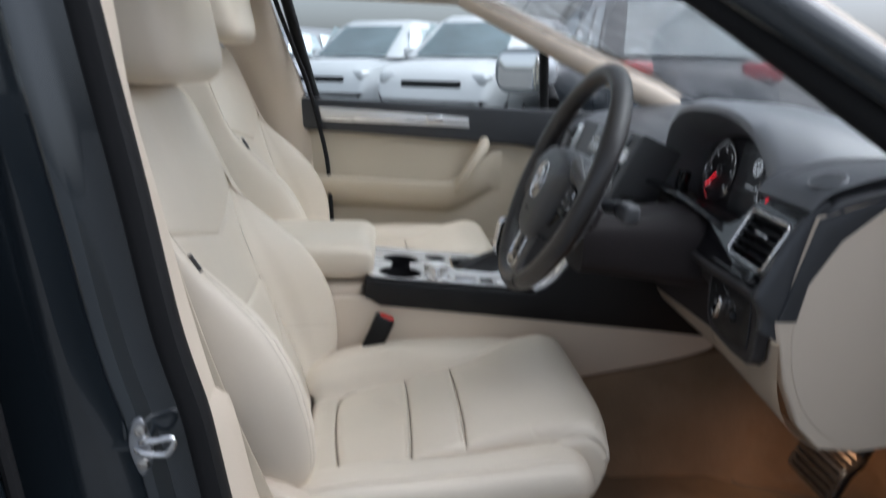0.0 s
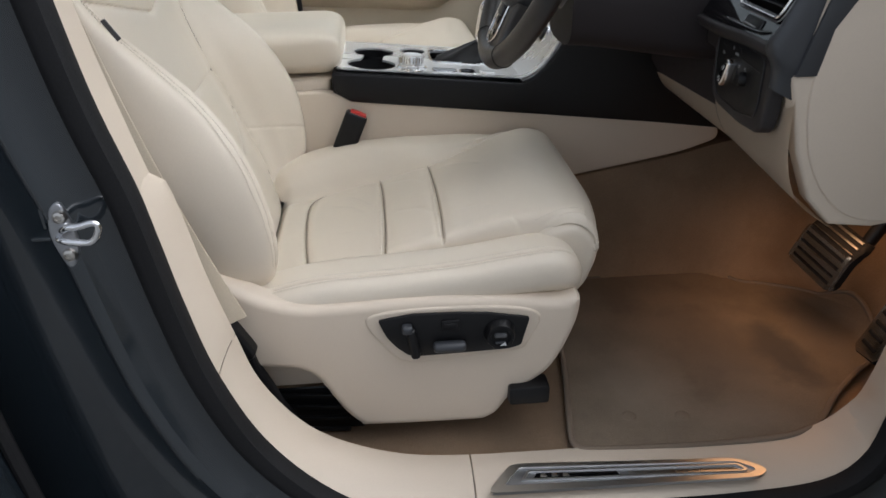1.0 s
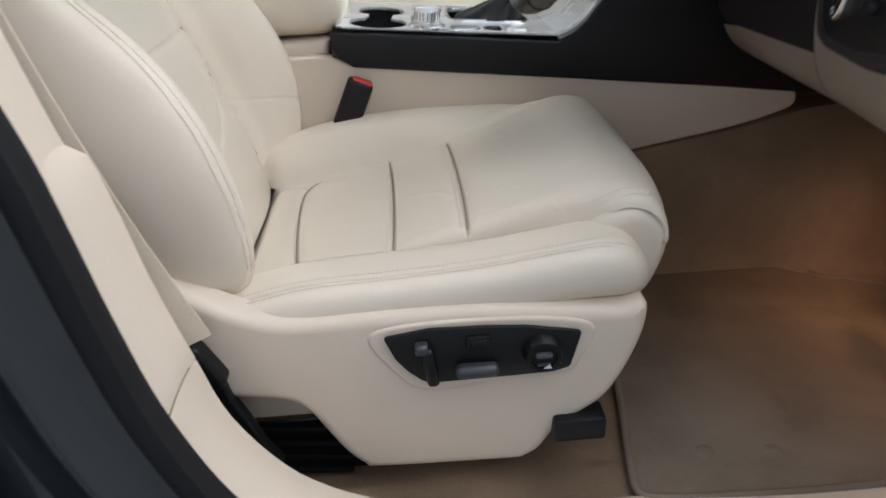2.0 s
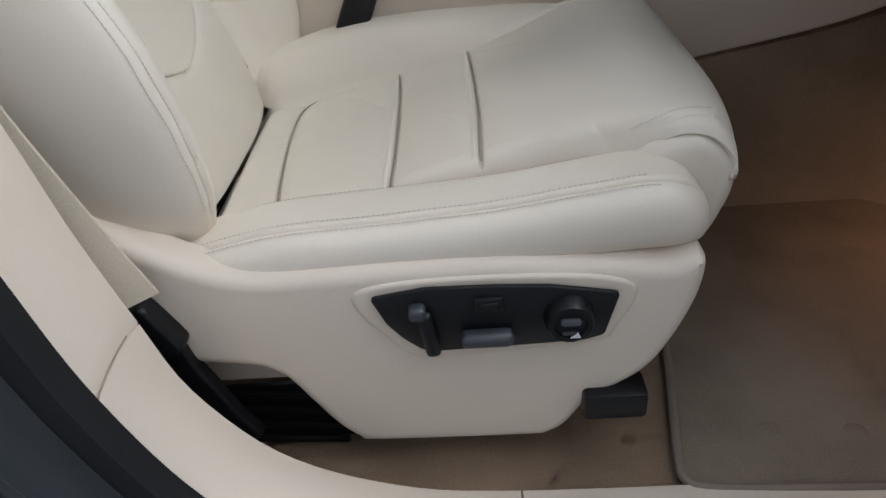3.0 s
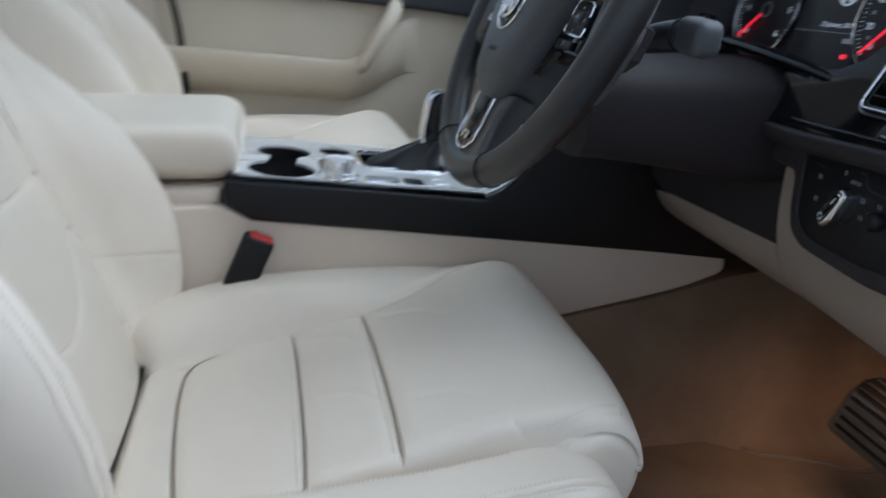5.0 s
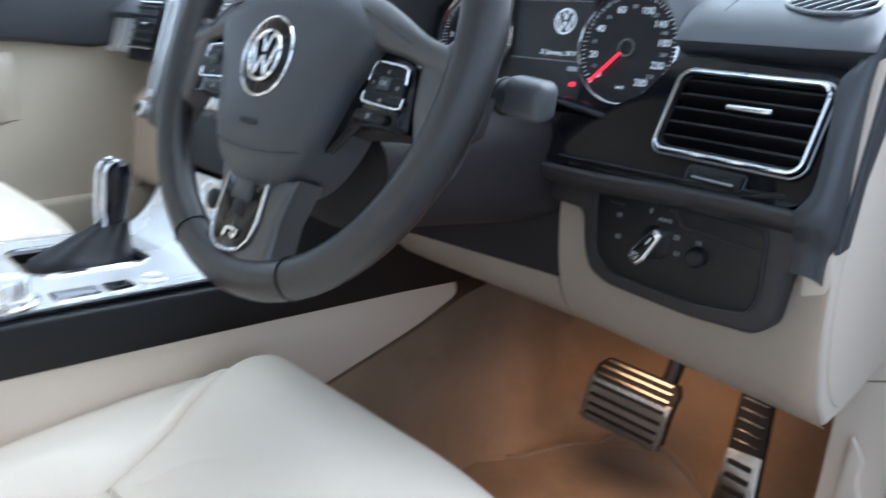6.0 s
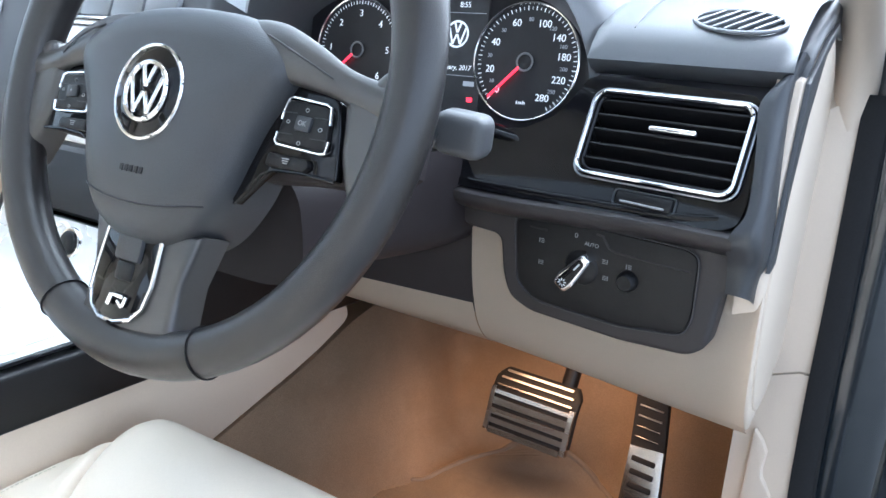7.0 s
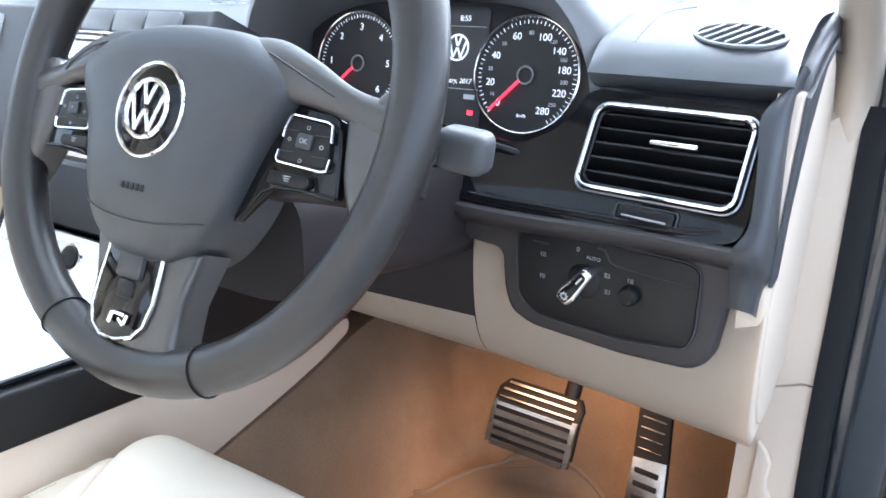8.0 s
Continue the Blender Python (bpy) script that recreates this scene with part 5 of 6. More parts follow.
def cream_panel(ya, yb, za, zb, n=20, mz=24):
    rings = []
    for i in range(n):
        y = ya + (yb - ya) * i / (n - 1)
        rings.append([V(low_x(z) + .11 * (min(y, .22) - .04) + .03 * max(0, y - .22), y, z) for z in [za(y) + (zb(y) - za(y)) * k / (mz - 1) for k in range(mz)]])
    bm = loft(rings, cap=False, closed=False)
    bmesh.ops.solidify(bm, geom=bm.faces[:], thickness=.012)
    return bm


part("knee_panel", cream_panel(-.0488, .219, lambda y: .352 + .02 * smooth(-.04, .2, y), lambda y: .545), PLASTIC_CREAM, da, "cream plastic knee panel")
part("lower_strip", cream_panel(.2205, .572, lambda y: .364 + .020 * smooth(.47, .572, y), lambda y: min(.431, .431 - .13 * (y - .345))), PLASTIC_CREAM, da, "cream strip under the steering column")
part("underside", rbox(.40, .54, .012, .003, 1, pose(.93, .22, .402, 0, -3, 0)), SOFT_BLACK, da)
# dark surround of the column
rings = []
for i in range(16):
    x = .45 + .26 * i / 15
    w, h = .075 + .030 * smooth(.45, .68, x), .050 + .015 * smooth(.45, .68, x)
    rings.append([V(x, .318 + w * (abs(math.cos(a)) ** .6) * (1 if math.cos(a) > 0 else -1), .560 - (x - .45) * .05 + h * (abs(math.sin(a)) ** .6) * (1 if math.sin(a) > 0 else -1)) for a in (2 * math.pi * k / 40 for k in range(40))])
part("column_cover", loft(rings), SHROUD, da, "dark steering column cover")
bm = prism([(-.50, .436), (-.46, .422), (-.22, .430), (-.222, .60), (-.50, .60)], .02, .006, basis((.668, 0, 0), (0, 1, 0), (0, 0, 1)) @ Matrix.Diagonal((-1, 1, 1, 1)), 2)
part("column_surround", bm, SHROUD, da)
# cream end cap of the dashboard
cap = curve_pts([(.80, .694, 0), (.74, .682, 0), (.69, .64, 0), (.655, .585, 0), (.645, .52, 0), (.658, .45, 0), (.69, .395, 0), (.74, .362, 0), (.82, .360, 0), (.90, .38, 0), (.93, .50, 0), (.88, .64, 0)], 90, closed=True)
part("end_cap", prism([(p.x, p.y) for p in cap], .0035, .002, side_plane(-.0475), 3), PLASTIC_CREAM, da, "cream end cap of the dashboard")
part("end_cap_rim", prism([(.622, .535), (.632, .50), (.645, .45), (.672, .39), (.705, .356), (.76, .350), (.92, .372), (.95, .50), (.90, .66), (.81, .708), (.74, .697), (.69, .680), (.660, .672), (.642, .606)], .020, .005, side_plane(-.029), 5), PLASTIC_CREAM, da)
part("pad_end", prism([(.668, .672), (.674, .684), (.69, .6945), (.77, .714), (.88, .729), (1.05, .742), (1.05, .70), (.82, .704), (.75, .697), (.70, .684)], .0193, .005, side_plane(-.0295), 3), DASH_MID, da)
border = [(.623, .538), (.6425, .606), (.6605, .671), (.69, .6795), (.74, .6965), (.81, .7075), (.87, .690), (.80, .6965), (.742, .6845), (.691, .6425), (.6565, .587), (.6475, .538)]
part("end_cap_border", prism(border, .0035, .001, side_plane(-.0482), 2), DASH, da, "dark grained border round the cream end cap")
part("pad_seam", tube([V(p.x - .0018, .088, p.z + .0003) for p in curve_pts([(.88, 0, .7282), (.80, 0, .7256), (.76, 0, .7226), (.735, 0, .7177), (.708, 0, .7091), (.690, 0, .7020)], 20)], .0007, 6), DIAL, da)
# defroster vent on the pad
OM = basis((.700, .010, .7098), (-.023, -.067, -.0055), (.93, -.2, .30))
ov = part("defroster_vent", prism([(x * 1.0, y) for x, y in circ(0, 0, .034, 40)], .002, .0005, OM @ Matrix.Diagonal((1, .62, 1, 1)) @ Matrix.Translation((0, 0, -.003))), SOFT_BLACK, da, "oval side window vent")
part("rim", tube([OM @ V(.0365 * math.cos(2 * math.pi * k / 40), .0225 * math.sin(2 * math.pi * k / 40), .0) for k in range(40)], .0018, 8, closed=True), DASH_TOP, ov)
for k in range(6):
    x = -.025 + .010 * k
    h = .0215 * math.sqrt(max(.02, 1 - (x / .036) ** 2))
    part("slat", rbox(.0022, h * 1.95, .003, .0005, 1, OM @ pose(x, 0, .0005, 0, 0, -14)), DASH_TOP, ov)

# ---- instrument cluster ----
EMBLEM_BARS = [((-.30, .90), (-.02, .14)), ((.30, .90), (.02, .14)), ((-.80, .52), (-.36, -.80)), ((-.36, -.80), (-.04, -.02)), ((.04, -.02), (.36, -.80)), ((.36, -.80), (.80, .52))]
ic_ = thing("instrument_cluster", "instrument cluster with two chrome-ringed dials and a lit display", "instruments")
IM = basis((.752, .318, .662), (0, -1, 0), (.20, 0, 1))
part("backing", prism(rrect(.375, .150, .03), .006, .002, IM @ Matrix.Translation((0, -.004, -.012))), DIAL, ic_)


def bar(m, w, h, mt, parent, name, t=.0006):
    return part(name, rbox(w, h, t, 0, 1, m), mt, parent, smooth=0)


def dial(cx, nums, needle, ticks, unit):
    r = .056
    D = IM @ Matrix.Translation((cx, 0, -.004))
    d = part("dial", lathe([(r, 0), (r, .001), (.0, .001)], 48, D), DIAL, ic_, "round black dial")
    part("chrome_ring", tube([D @ V((r + .0015) * math.cos(2 * math.pi * k / 56), (r + .0015) * math.sin(2 * math.pi * k / 56), .004) for k in range(56)], .0014, 8, closed=True), CHROME, d)
    part("hub_ring", tube([D @ V(.0085 * math.cos(2 * math.pi * k / 28), .0085 * math.sin(2 * math.pi * k / 28), .004) for k in range(28)], .0011, 6, closed=True), PRINT, d)
    tb = []
    for k, a in enumerate(ticks):
        q = D @ pose(.0525 * math.cos(radians(a)), .0525 * math.sin(radians(a)), .0016, 0, 0, a)
        tb.append(rbox(.0040 if k % 2 == 0 else .0026, .0008 if k % 2 == 0 else .0005, .0004, 0, 1, q))
    part("scale_ticks", join(*tb), LIT, d, smooth=0)
    for txt, a, sz, rr, mt in nums:
        letters(txt, sz, mt, D @ Matrix.Translation((rr * math.cos(radians(a)), rr * math.sin(radians(a)), .0014)), d, "dial_number")
    part("needle", rbox(.044, .0026, .0012, .0004, 1, D @ pose(.030 * math.cos(radians(needle)), .030 * math.sin(radians(needle)), .005, 0, 0, needle)), NEEDLE, d, "red needle", smooth=0)
    if unit:
        letters(unit, .005, LIT, D @ Matrix.Translation((0, -.040, .0014)), d, "dial_number")
    return d


big = [("0", 226), ("20", 193), ("40", 154), ("60", 112), ("100", 68), ("140", 38), ("180", 10), ("220", -22), ("280", -56)]
small = [("10", 210), ("30", 174), ("50", 134), ("80", 90), ("120", 54), ("160", 24), ("200", -6), ("250", -40)]
dial(.101, [(s, a, .0100, .0405, LIT) for s, a in big] + [(s, a, .0055, .0415, DIM) for s, a in small], 226, [226 - 282 * k / 56 for k in range(57)], "km/h")
dial(-.111, [(str(k), 222 - 44 * k, .0105, .0405, LIT) for k in range(7)], 222, [222 - 264 * k / 60 for k in range(61)], "")
dp = part("display", prism(rrect(.104, .126, .006), .002, .0005, IM @ Matrix.Translation((.0, .002, -.006))), SCREEN, ic_, "lit grey information display")
part("emblem_ring", tube([IM @ V(.018 + .0130 * math.cos(2 * math.pi * k / 32), .0235 + .0130 * math.sin(2 * math.pi * k / 32), -.002) for k in range(32)], .0011, 6, closed=True), LIT, dp)
for (x0_, y0_), (x1_, y1_) in EMBLEM_BARS:
    dx, dy = (x1_ - x0_) * .0125, (y1_ - y0_) * .0125
    bar(IM @ pose(.018 + (x0_ + x1_) * .00625, .0235 + (y0_ + y1_) * .00625, -.002, 0, 0, math.degrees(math.atan2(dy, dx)) - 90), .0019, math.hypot(dx, dy), LIT, dp, "emblem_bar")
letters("8:55", .0078, LIT, IM @ Matrix.Translation((.0235, .0535, -.0035)), dp)
letters("25 January, 2017", .0072, LIT, IM @ Matrix.Translation((.014, -.0105, -.0035)), dp, spin=.2)
bar(IM @ Matrix.Translation((.0, .0455, -.0035)), .098, .0005, DIM, dp, "divider")
bar(IM @ Matrix.Translation((.0, -.0185, -.0035)), .098, .0006, DIM, dp, "divider")
bar(IM @ Matrix.Translation((.038, -.0262, -.0035)), .013, .0050, DIM, dp, "odometer_bar")
part("warning_light", rbox(.0065, .0045, .001, .0003, 1, IM @ Matrix.Translation((.0415, -.0425, -.003))), NEEDLE, dp, "small red warning light")
sill_line = curve_pts([(-.185, -.02, .03), (-.172, -.055, .035), (-.12, -.078, .04), (.0, -.086, .042), (.10, -.080, .04), (.155, -.083, .035), (.178, -.080, .03), (.195, -.072, .02)], 50)
part("cluster_sill", tube([IM @ p for p in sill_line], .013, 12), PIANO, ic_, "gloss black sill curving below the dials")
part("sill_apron", rbox(.36, .030, .05, .008, 3, IM @ Matrix.Translation((0, -.102, .02))), PIANO, ic_)

# ---- steering wheel ----
sw_ = thing("steering_wheel", "black leather steering wheel with chrome-trimmed hub and button pads", "steering wheel")
AW = radians(24)
UP = V(math.sin(AW), 0, math.cos(AW))
NW = V(-math.cos(AW), 0, math.sin(AW))
WM = basis(V(.387, .316, .656) - NW * .012 + UP * .007, (0, -1, 0), UP)  # hub face plane
RW = WM @ Matrix.Translation((0, .015, -.016))
rim = []
for k in range(72):
    a = 2 * math.pi * k / 72
    rim.append(RW @ V(.188 * math.cos(a), .188 * math.sin(a), 0))
radii = []
for k in range(72):
    a = 360 * k / 72
    grip = max(math.exp(-((a - 30) / 14) ** 2), math.exp(-((a - 150) / 14) ** 2))
    radii.append(.0165 + .0018 * grip)
part("rim", tube(rim, radii, 18, closed=True), RIM_LEATHER, sw_, "smooth black leather rim")
# airbag pad: domed
half = [(.045, .064), (.078, .055), (.099, .043), (.106, .030), (.098, .012), (.087, -.008), (.079, -.030), (.069, -.058), (.052, -.083), (.029, -.097)]
PAD_RINGS = ((1.0, -.05), (1.01, -.022), (1.0, -.012), (.975, -.0045), (.93, .0015), (.85, .0065), (.7, .0105), (.4, .0125), (.15, .0128))
po = curve_pts([(0, .067, 0)] + [(x, y, 0) for x, y in half] + [(0, -.101, 0)] + [(-x, y, 0) for x, y in reversed(half)], 130, closed=True)
rings = []
for s, h in PAD_RINGS:
    rings.append([WM @ V(p.x * s, (p.y + .015) * s - .015, h) for p in po])
part("airbag_pad", loft(rings), DASH, sw_, "domed black airbag cover")


def pad_z(x, y):
    """Height of the airbag cover over the hub plane."""
    a = math.atan2(y + .015, x)
    q = min(po, key=lambda p: abs(math.remainder(math.atan2(p.y + .015, p.x) - a, 2 * math.pi)))
    s = math.hypot(x, y + .015) / math.hypot(q.x, q.y + .015)
    return table(s, sorted((r, h) for r, h in PAD_RINGS[2:]))


cr = [WM @ V(x, -.074 + 2.2 * x * x, pad_z(x, -.074 + 2.2 * x * x) + .0001) for x in [-.06 + .12 * i / 30 for i in range(31)]]
part("pad_crease", tube(cr, .0007, 6), DIAL, sw_)
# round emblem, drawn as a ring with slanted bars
BMx = WM @ Matrix.Translation((0, 0, .0125))
part("emblem_ring", tube([BMx @ V(.0318 * math.cos(2 * math.pi * k / 48), .0318 * math.sin(2 * math.pi * k / 48), .001) for k in range(48)], .0014, 8, closed=True), CHROME, sw_, "chrome emblem ring")
part("emblem_base", lathe([(.033, 0), (.031, .001), (.0, .0015)], 40, BMx), PIANO, sw_)
part("emblem_inner_ring", tube([BMx @ V(.0195 * math.cos(2 * math.pi * k / 40), .0195 * math.sin(2 * math.pi * k / 40), .003) for k in range(40)], .0018, 8, closed=True), CHROME, sw_)
for (x0_, y0_), (x1_, y1_) in EMBLEM_BARS:
    dx, dy = (x1_ - x0_) * .0190, (y1_ - y0_) * .0190
    part("emblem_bar", rbox(.0034, math.hypot(dx, dy), .003, .0009, 2, BMx @ pose((x0_ + x1_) * .0095, (y0_ + y1_) * .0095, .003, 0, 0, math.degrees(math.atan2(dy, dx)) - 90)), CHROME, sw_)
for k in range(5):
    part("embossed_mark", rbox(.0035, .0045, .0006, .0002, 1, WM @ pose(-.010 + .005 * k, -.052, pad_z(-.010 + .005 * k, -.052) + .0001, 0, 0, 0)), SOFT_BLACK, sw_)
# side spokes: a slim leather arm over a gloss panel with framed buttons
for q in (1, -1):
    def side(pts):
        return [(q * x, y) for x, y in (pts if q > 0 else reversed(pts))]

    def on_panel(x, y, z=0):
        return WM @ V(q * x, y, -.013 + z)

    part("spoke", prism(side([(.070, .030), (.110, .030), (.140, .018), (.165, .012), (.190, .006), (.190, -.020), (.176, -.030), (.150, -.034), (.110, -.036), (.075, -.040)]), .020, .006, WM @ Matrix.Translation((0, 0, -.044)), 3), SHROUD, sw_)
    arm = curve_pts([WM @ V(q * x, y, z) for x, y, z in ((.040, .043, -.017), (.070, .0425, -.012), (.096, .038, -.0095), (.120, .0315, -.0105), (.143, .0240, -.0135), (.164, .018, -.016), (.186, .015, -.018))], 22)
    width = [table(k / 21, [(0, .018), (.25, .0190), (.5, .0140), (.68, .0100), (.86, .0125), (1, .019)]) for k in range(22)]
    part("spoke_arm", tube(arm, width, 20, flat=.62, normal=NW), WHEEL_LEATHER, sw_, "leather arm running from the cover into the rim")
    part("arm_seam", tube([WM @ V(q * x, y, z) for x, y, z in ((.082, .0480, .0005), (.094, .0435, .0022), (.108, .0378, .0010), (.124, .0312, -.0022), (.136, .026, -.0062))], .0007, 6), DIAL, sw_)
    wing = fillet([(.140, .026), (.152, .022), (.170, .040), (.186, .034), (.192, -.010), (.184, -.050), (.172, -.066), (.163, -.052), (.154, -.034), (.148, -.020), (.144, .004)], .006, 4)
    part("spoke_wing", prism(side(wing), .026, .009, WM @ Matrix.Translation((0, 0, -.036)), 4), WHEEL_LEATHER, sw_, "leather web between panel and rim")
    face = fillet([(.078, .024), (.103, .0255), (.120, .026), (.138, .015), (.1435, -.002), (.149, -.034), (.123, -.0325), (.096, -.0335), (.086, -.044), (.072, -.060), (.064, -.052)], .003, 3)
    part("spoke_panel", prism(side(face), .006, .0018, WM @ Matrix.Translation((0, 0, -.020)), 3), PIANO, sw_, "gloss black button panel")
    pad_o = fillet([(.1005, .0125), (.1355, .0095), (.1385, -.0175), (.0975, -.0155)], .005, 4)
    part("button_pad", prism(side(pad_o), .0045, .0016, WM @ Matrix.Translation((0, 0, -.0145)), 3), SOFT_BLACK, sw_, "black four-way button pad")
    for strip in (((.0988, -.001), (.0993, .006), (.1010, .0125), (.1040, .0137), (.1320, .0113), (.1360, .0095), (.1370, .003), (.1378, -.001)), ((.0976, -.009), (.0968, -.0145), (.0990, -.0168), (.1340, -.0190), (.1385, -.0180), (.1394, -.011))):
        part("button_frame", tube([on_panel(x, y, .0022) for x, y in strip], .0010, 6), CHROME, sw_)
    part("button", rbox(.0125, .0095, .003, .0012, 2, WM @ pose(q * .118, -.0025, -.0095, 0, 0, -q * 4)), DASH, sw_)
    letters("OK" if q > 0 else "+", .0045, PRINT, WM @ pose(q * .118, -.0025, -.0078, 0, 0, -q * 4), sw_, "button_mark")
    for dx, dy, w in ((.0135, -.002, .0030), (-.0130, .0005, .0026), (.0003, .0088, .0028), (-.001, -.0120, .0028)):
        part("button_mark", tube([WM @ V(q * .118 + dx + w * .5 * math.cos(a), -.0025 + dy + w * .42 * math.sin(a), -.0098) for a in (2 * math.pi * k / 6 for k in range(6))], .0003, 5, closed=True), PRINT, sw_, smooth=0)
    part("button_gap", join(*[rbox(.012, .0006, .0006, 0, 1, WM @ pose(q * x, y, -.0099, 0, 0, a)) for x, y, a in ((.105, .004, 0), (.131, .0025, 0), (.1045, -.0095, 0), (.131, -.0105, 0))]), DIAL, sw_, smooth=0)
    part("button", prism(side(fillet([(.094, -.0225), (.126, -.0235), (.1285, -.028), (.125, -.0315), (.093, -.031)], .002, 3)), .005, .0013, WM @ Matrix.Translation((0, 0, -.0150)), 2), SOFT_BLACK, sw_)
    part("button_mark", join(*[rbox(.006 - .0012 * k, .0006, .0005, 0, 1, WM @ Matrix.Translation((q * .110, -.0252 - .0014 * k, -.0098))) for k in range(3)]), PRINT, sw_, smooth=0)
    part("spoke_trim", tube([on_panel(x, y, .0002) for x, y in ((.1485, -.0335), (.122, -.032), (.100, -.033), (.0905, -.037), (.073, -.059))], .0010, 6), PIANO, sw_)
# lower spoke with inlay
part("lower_spoke", prism([(-.056, -.085), (.056, -.085), (.046, -.120), (.047, -.148), (.054, -.168), (.03, -.178), (.0, -.181), (-.03, -.178), (-.054, -.168), (-.047, -.148), (-.046, -.120)], .026, .007, WM @ Matrix.Translation((0, 0, -.034)), 3), WHEEL_LEATHER, sw_)
ins = [(-.031, -.092), (.0245, -.092), (.0245, -.126), (.0205, -.142), (.011, -.152), (-.004, -.1565), (-.021, -.1565), (-.031, -.150), (-.036, -.138), (-.0345, -.118)]
part("inlay", prism(ins, .004, .001, WM @ Matrix.Translation((0, 0, -.009)), 2), PIANO, sw_, "gloss black lower inlay")
part("inlay_frame", tube([WM @ V(x, y, -.006) for x, y in ins[1:] + ins[:1]], .0018, 8), CHROME, sw_)
part("inlay_block", rbox(.026, .024, .007, .003, 2, WM @ Matrix.Translation((-.003, -.102, -.005))), DASH, sw_, "raised satin block in the inlay")
part("inlay_step", rbox(.018, .014, .006, .003, 2, WM @ Matrix.Translation((-.004, -.121, -.006))), SOFT_BLACK, sw_)
part("inlay_badge", join(rbox(.0040, .0085, .0015, .0004, 1, WM @ pose(-.0105, -.1420, -.003, 0, 0, -16)), rbox(.0120, .0026, .0015, .0004, 1, WM @ pose(-.003, -.1382, -.003, 0, 0, 0)), rbox(.0075, .0024, .0015, .0004, 1, WM @ pose(.0005, -.1432, -.003, 0, 0, -30)), rbox(.0030, .0075, .0015, .0004, 1, WM @ pose(.0050, -.1410, -.003, 0, 0, -16))), CHROME, sw_, "small chrome badge")
part("hub", lathe([(.060, -.09), (.062, -.04), (.055, -.03), (.0, -.03)], 32, WM), SOFT_BLACK, sw_)
for a in (246, 294):
    seam = [RW @ (V(.188 * math.cos(radians(a)), .188 * math.sin(radians(a)), 0) + V(math.cos(radians(a)), math.sin(radians(a)), 0) * .0172 * math.cos(t) + V(0, 0, .0172 * math.sin(t))) for t in (2 * math.pi * k / 24 for k in range(24))]
    part("rim_seam", tube(seam, .0007, 6, closed=True), SOFT_BLACK, sw_)
# stalks on the column
sk = thing("column_stalk", "dark grey wiper stalk on the steering column", "stalk")
part("lever", tube(curve_pts([(.47, .27, .625), (.475, .20, .637), (.478, .16, .642), (.480, .134, .643)], 16), [.008, .008, .008, .0085, .009, .009, .0095, .010, .010, .0105, .011, .0115, .012, .012, .012, .011], 14), DASH, sk)
part("paddle", rbox(.025, .036, .029, .008, 4, pose(.481, .127, .6425, 6, 0, 4)), DASH_MID, sk, "blunt grey end of the stalk")
part("tip_ring", tube([V(.479 + .0128 * math.cos(t), .148, .6425 + .0128 * math.sin(t)) for t in (2 * math.pi * k / 24 for k in range(24))], .0012, 6, closed=True), SOFT_BLACK, sk)

# ---- centre stack and passenger side of the dashboard ----
cs = thing("center_stack", "dark centre stack with silver frame, screen, bars and button rows", "centre stack")
SM = basis((.55, .65, .545), (0, -1, 0), (.47, 0, 1))  # leaning back; local x runs to the driver, y up
body = [(-.305, .195), (.125, .195), (.125, -.05), (-.15, -.05), (-.262, -.03), (-.29, .05)]
# body and buttons in lighter greys, window glare put into their colour
part("body", prism(body, .09, .008, SM @ Matrix.Translation((0, 0, -.092)), 3), DASH_MID, cs)
part("screen", prism(rrect(.20, .070, .006), .004, .001, SM @ Matrix.Translation((.0, .085, -.002))), PIANO, cs, "dark touch screen")
slot = [(-.273, .004), (-.250, .012), (-.268, .178), (-.300, .178)]
part("silver_frame", plate(slot, [[(-.290, .160), (-.274, .160), (-.2575, .022), (-.2685, .018)]], .006, SM @ Matrix.Translation((0, 0, -.001))), SATIN, cs, "satin silver frame round a dark slot", smooth=30)
knob = part("tuning_knob", lathe([(.013, 0), (.013, .012), (.010, .014), (.0, .012)], 28, SM @ Matrix.Translation((-.266, -.013, -.001))), SATIN, cs, "silver tuning knob")
part("knob_cap", lathe([(.008, 0), (.007, .004), (.0, .004)], 20, SM @ Matrix.Translation((-.266, -.013, .011))), SOFT_BLACK, knob)
for k in range(4):
    u = -.113 + .057 * k
    part("top_button", rbox(.054, .026, .008, .003, 2, SM @ Matrix.Translation((u, .174, .003))), DASH_TOP, cs)
    part("button_edge", rbox(.054, .003, .008, .001, 1, SM @ Matrix.Translation((u, .1585, .004))), CHROME, cs)
part("silver_bar", rbox(.26, .024, .008, .003, 2, SM @ Matrix.Translation((-.02, .137, .0))), SATIN, cs, "bright satin silver bar")
part("silver_bar", rbox(.26, .034, .008, .003, 2, SM @ Matrix.Translation((-.02, .028, .0))), SATIN, cs, "bright satin silver bar")
for k in range(4):
    u = -.095 + .0645 * k
    part("lower_button", rbox(.058, .019, .008, .002, 2, SM @ Matrix.Translation((u, -.003, .001))), DASH_MID, cs)
    part("lower_button", rbox(.058, .019, .008, .002, 2, SM @ Matrix.Translation((u, -.0245, .001))), DASH_MID, cs)
    part("button_edge", rbox(.050, .003, .008, .001, 1, SM @ Matrix.Translation((u, -.0138, .0015))), CHROME, cs)
part("silver_bar", rbox(.26, .006, .008, .002, 2, SM @ Matrix.Translation((-.02, .1535, .0))), SATIN, cs, "thin satin silver bar")
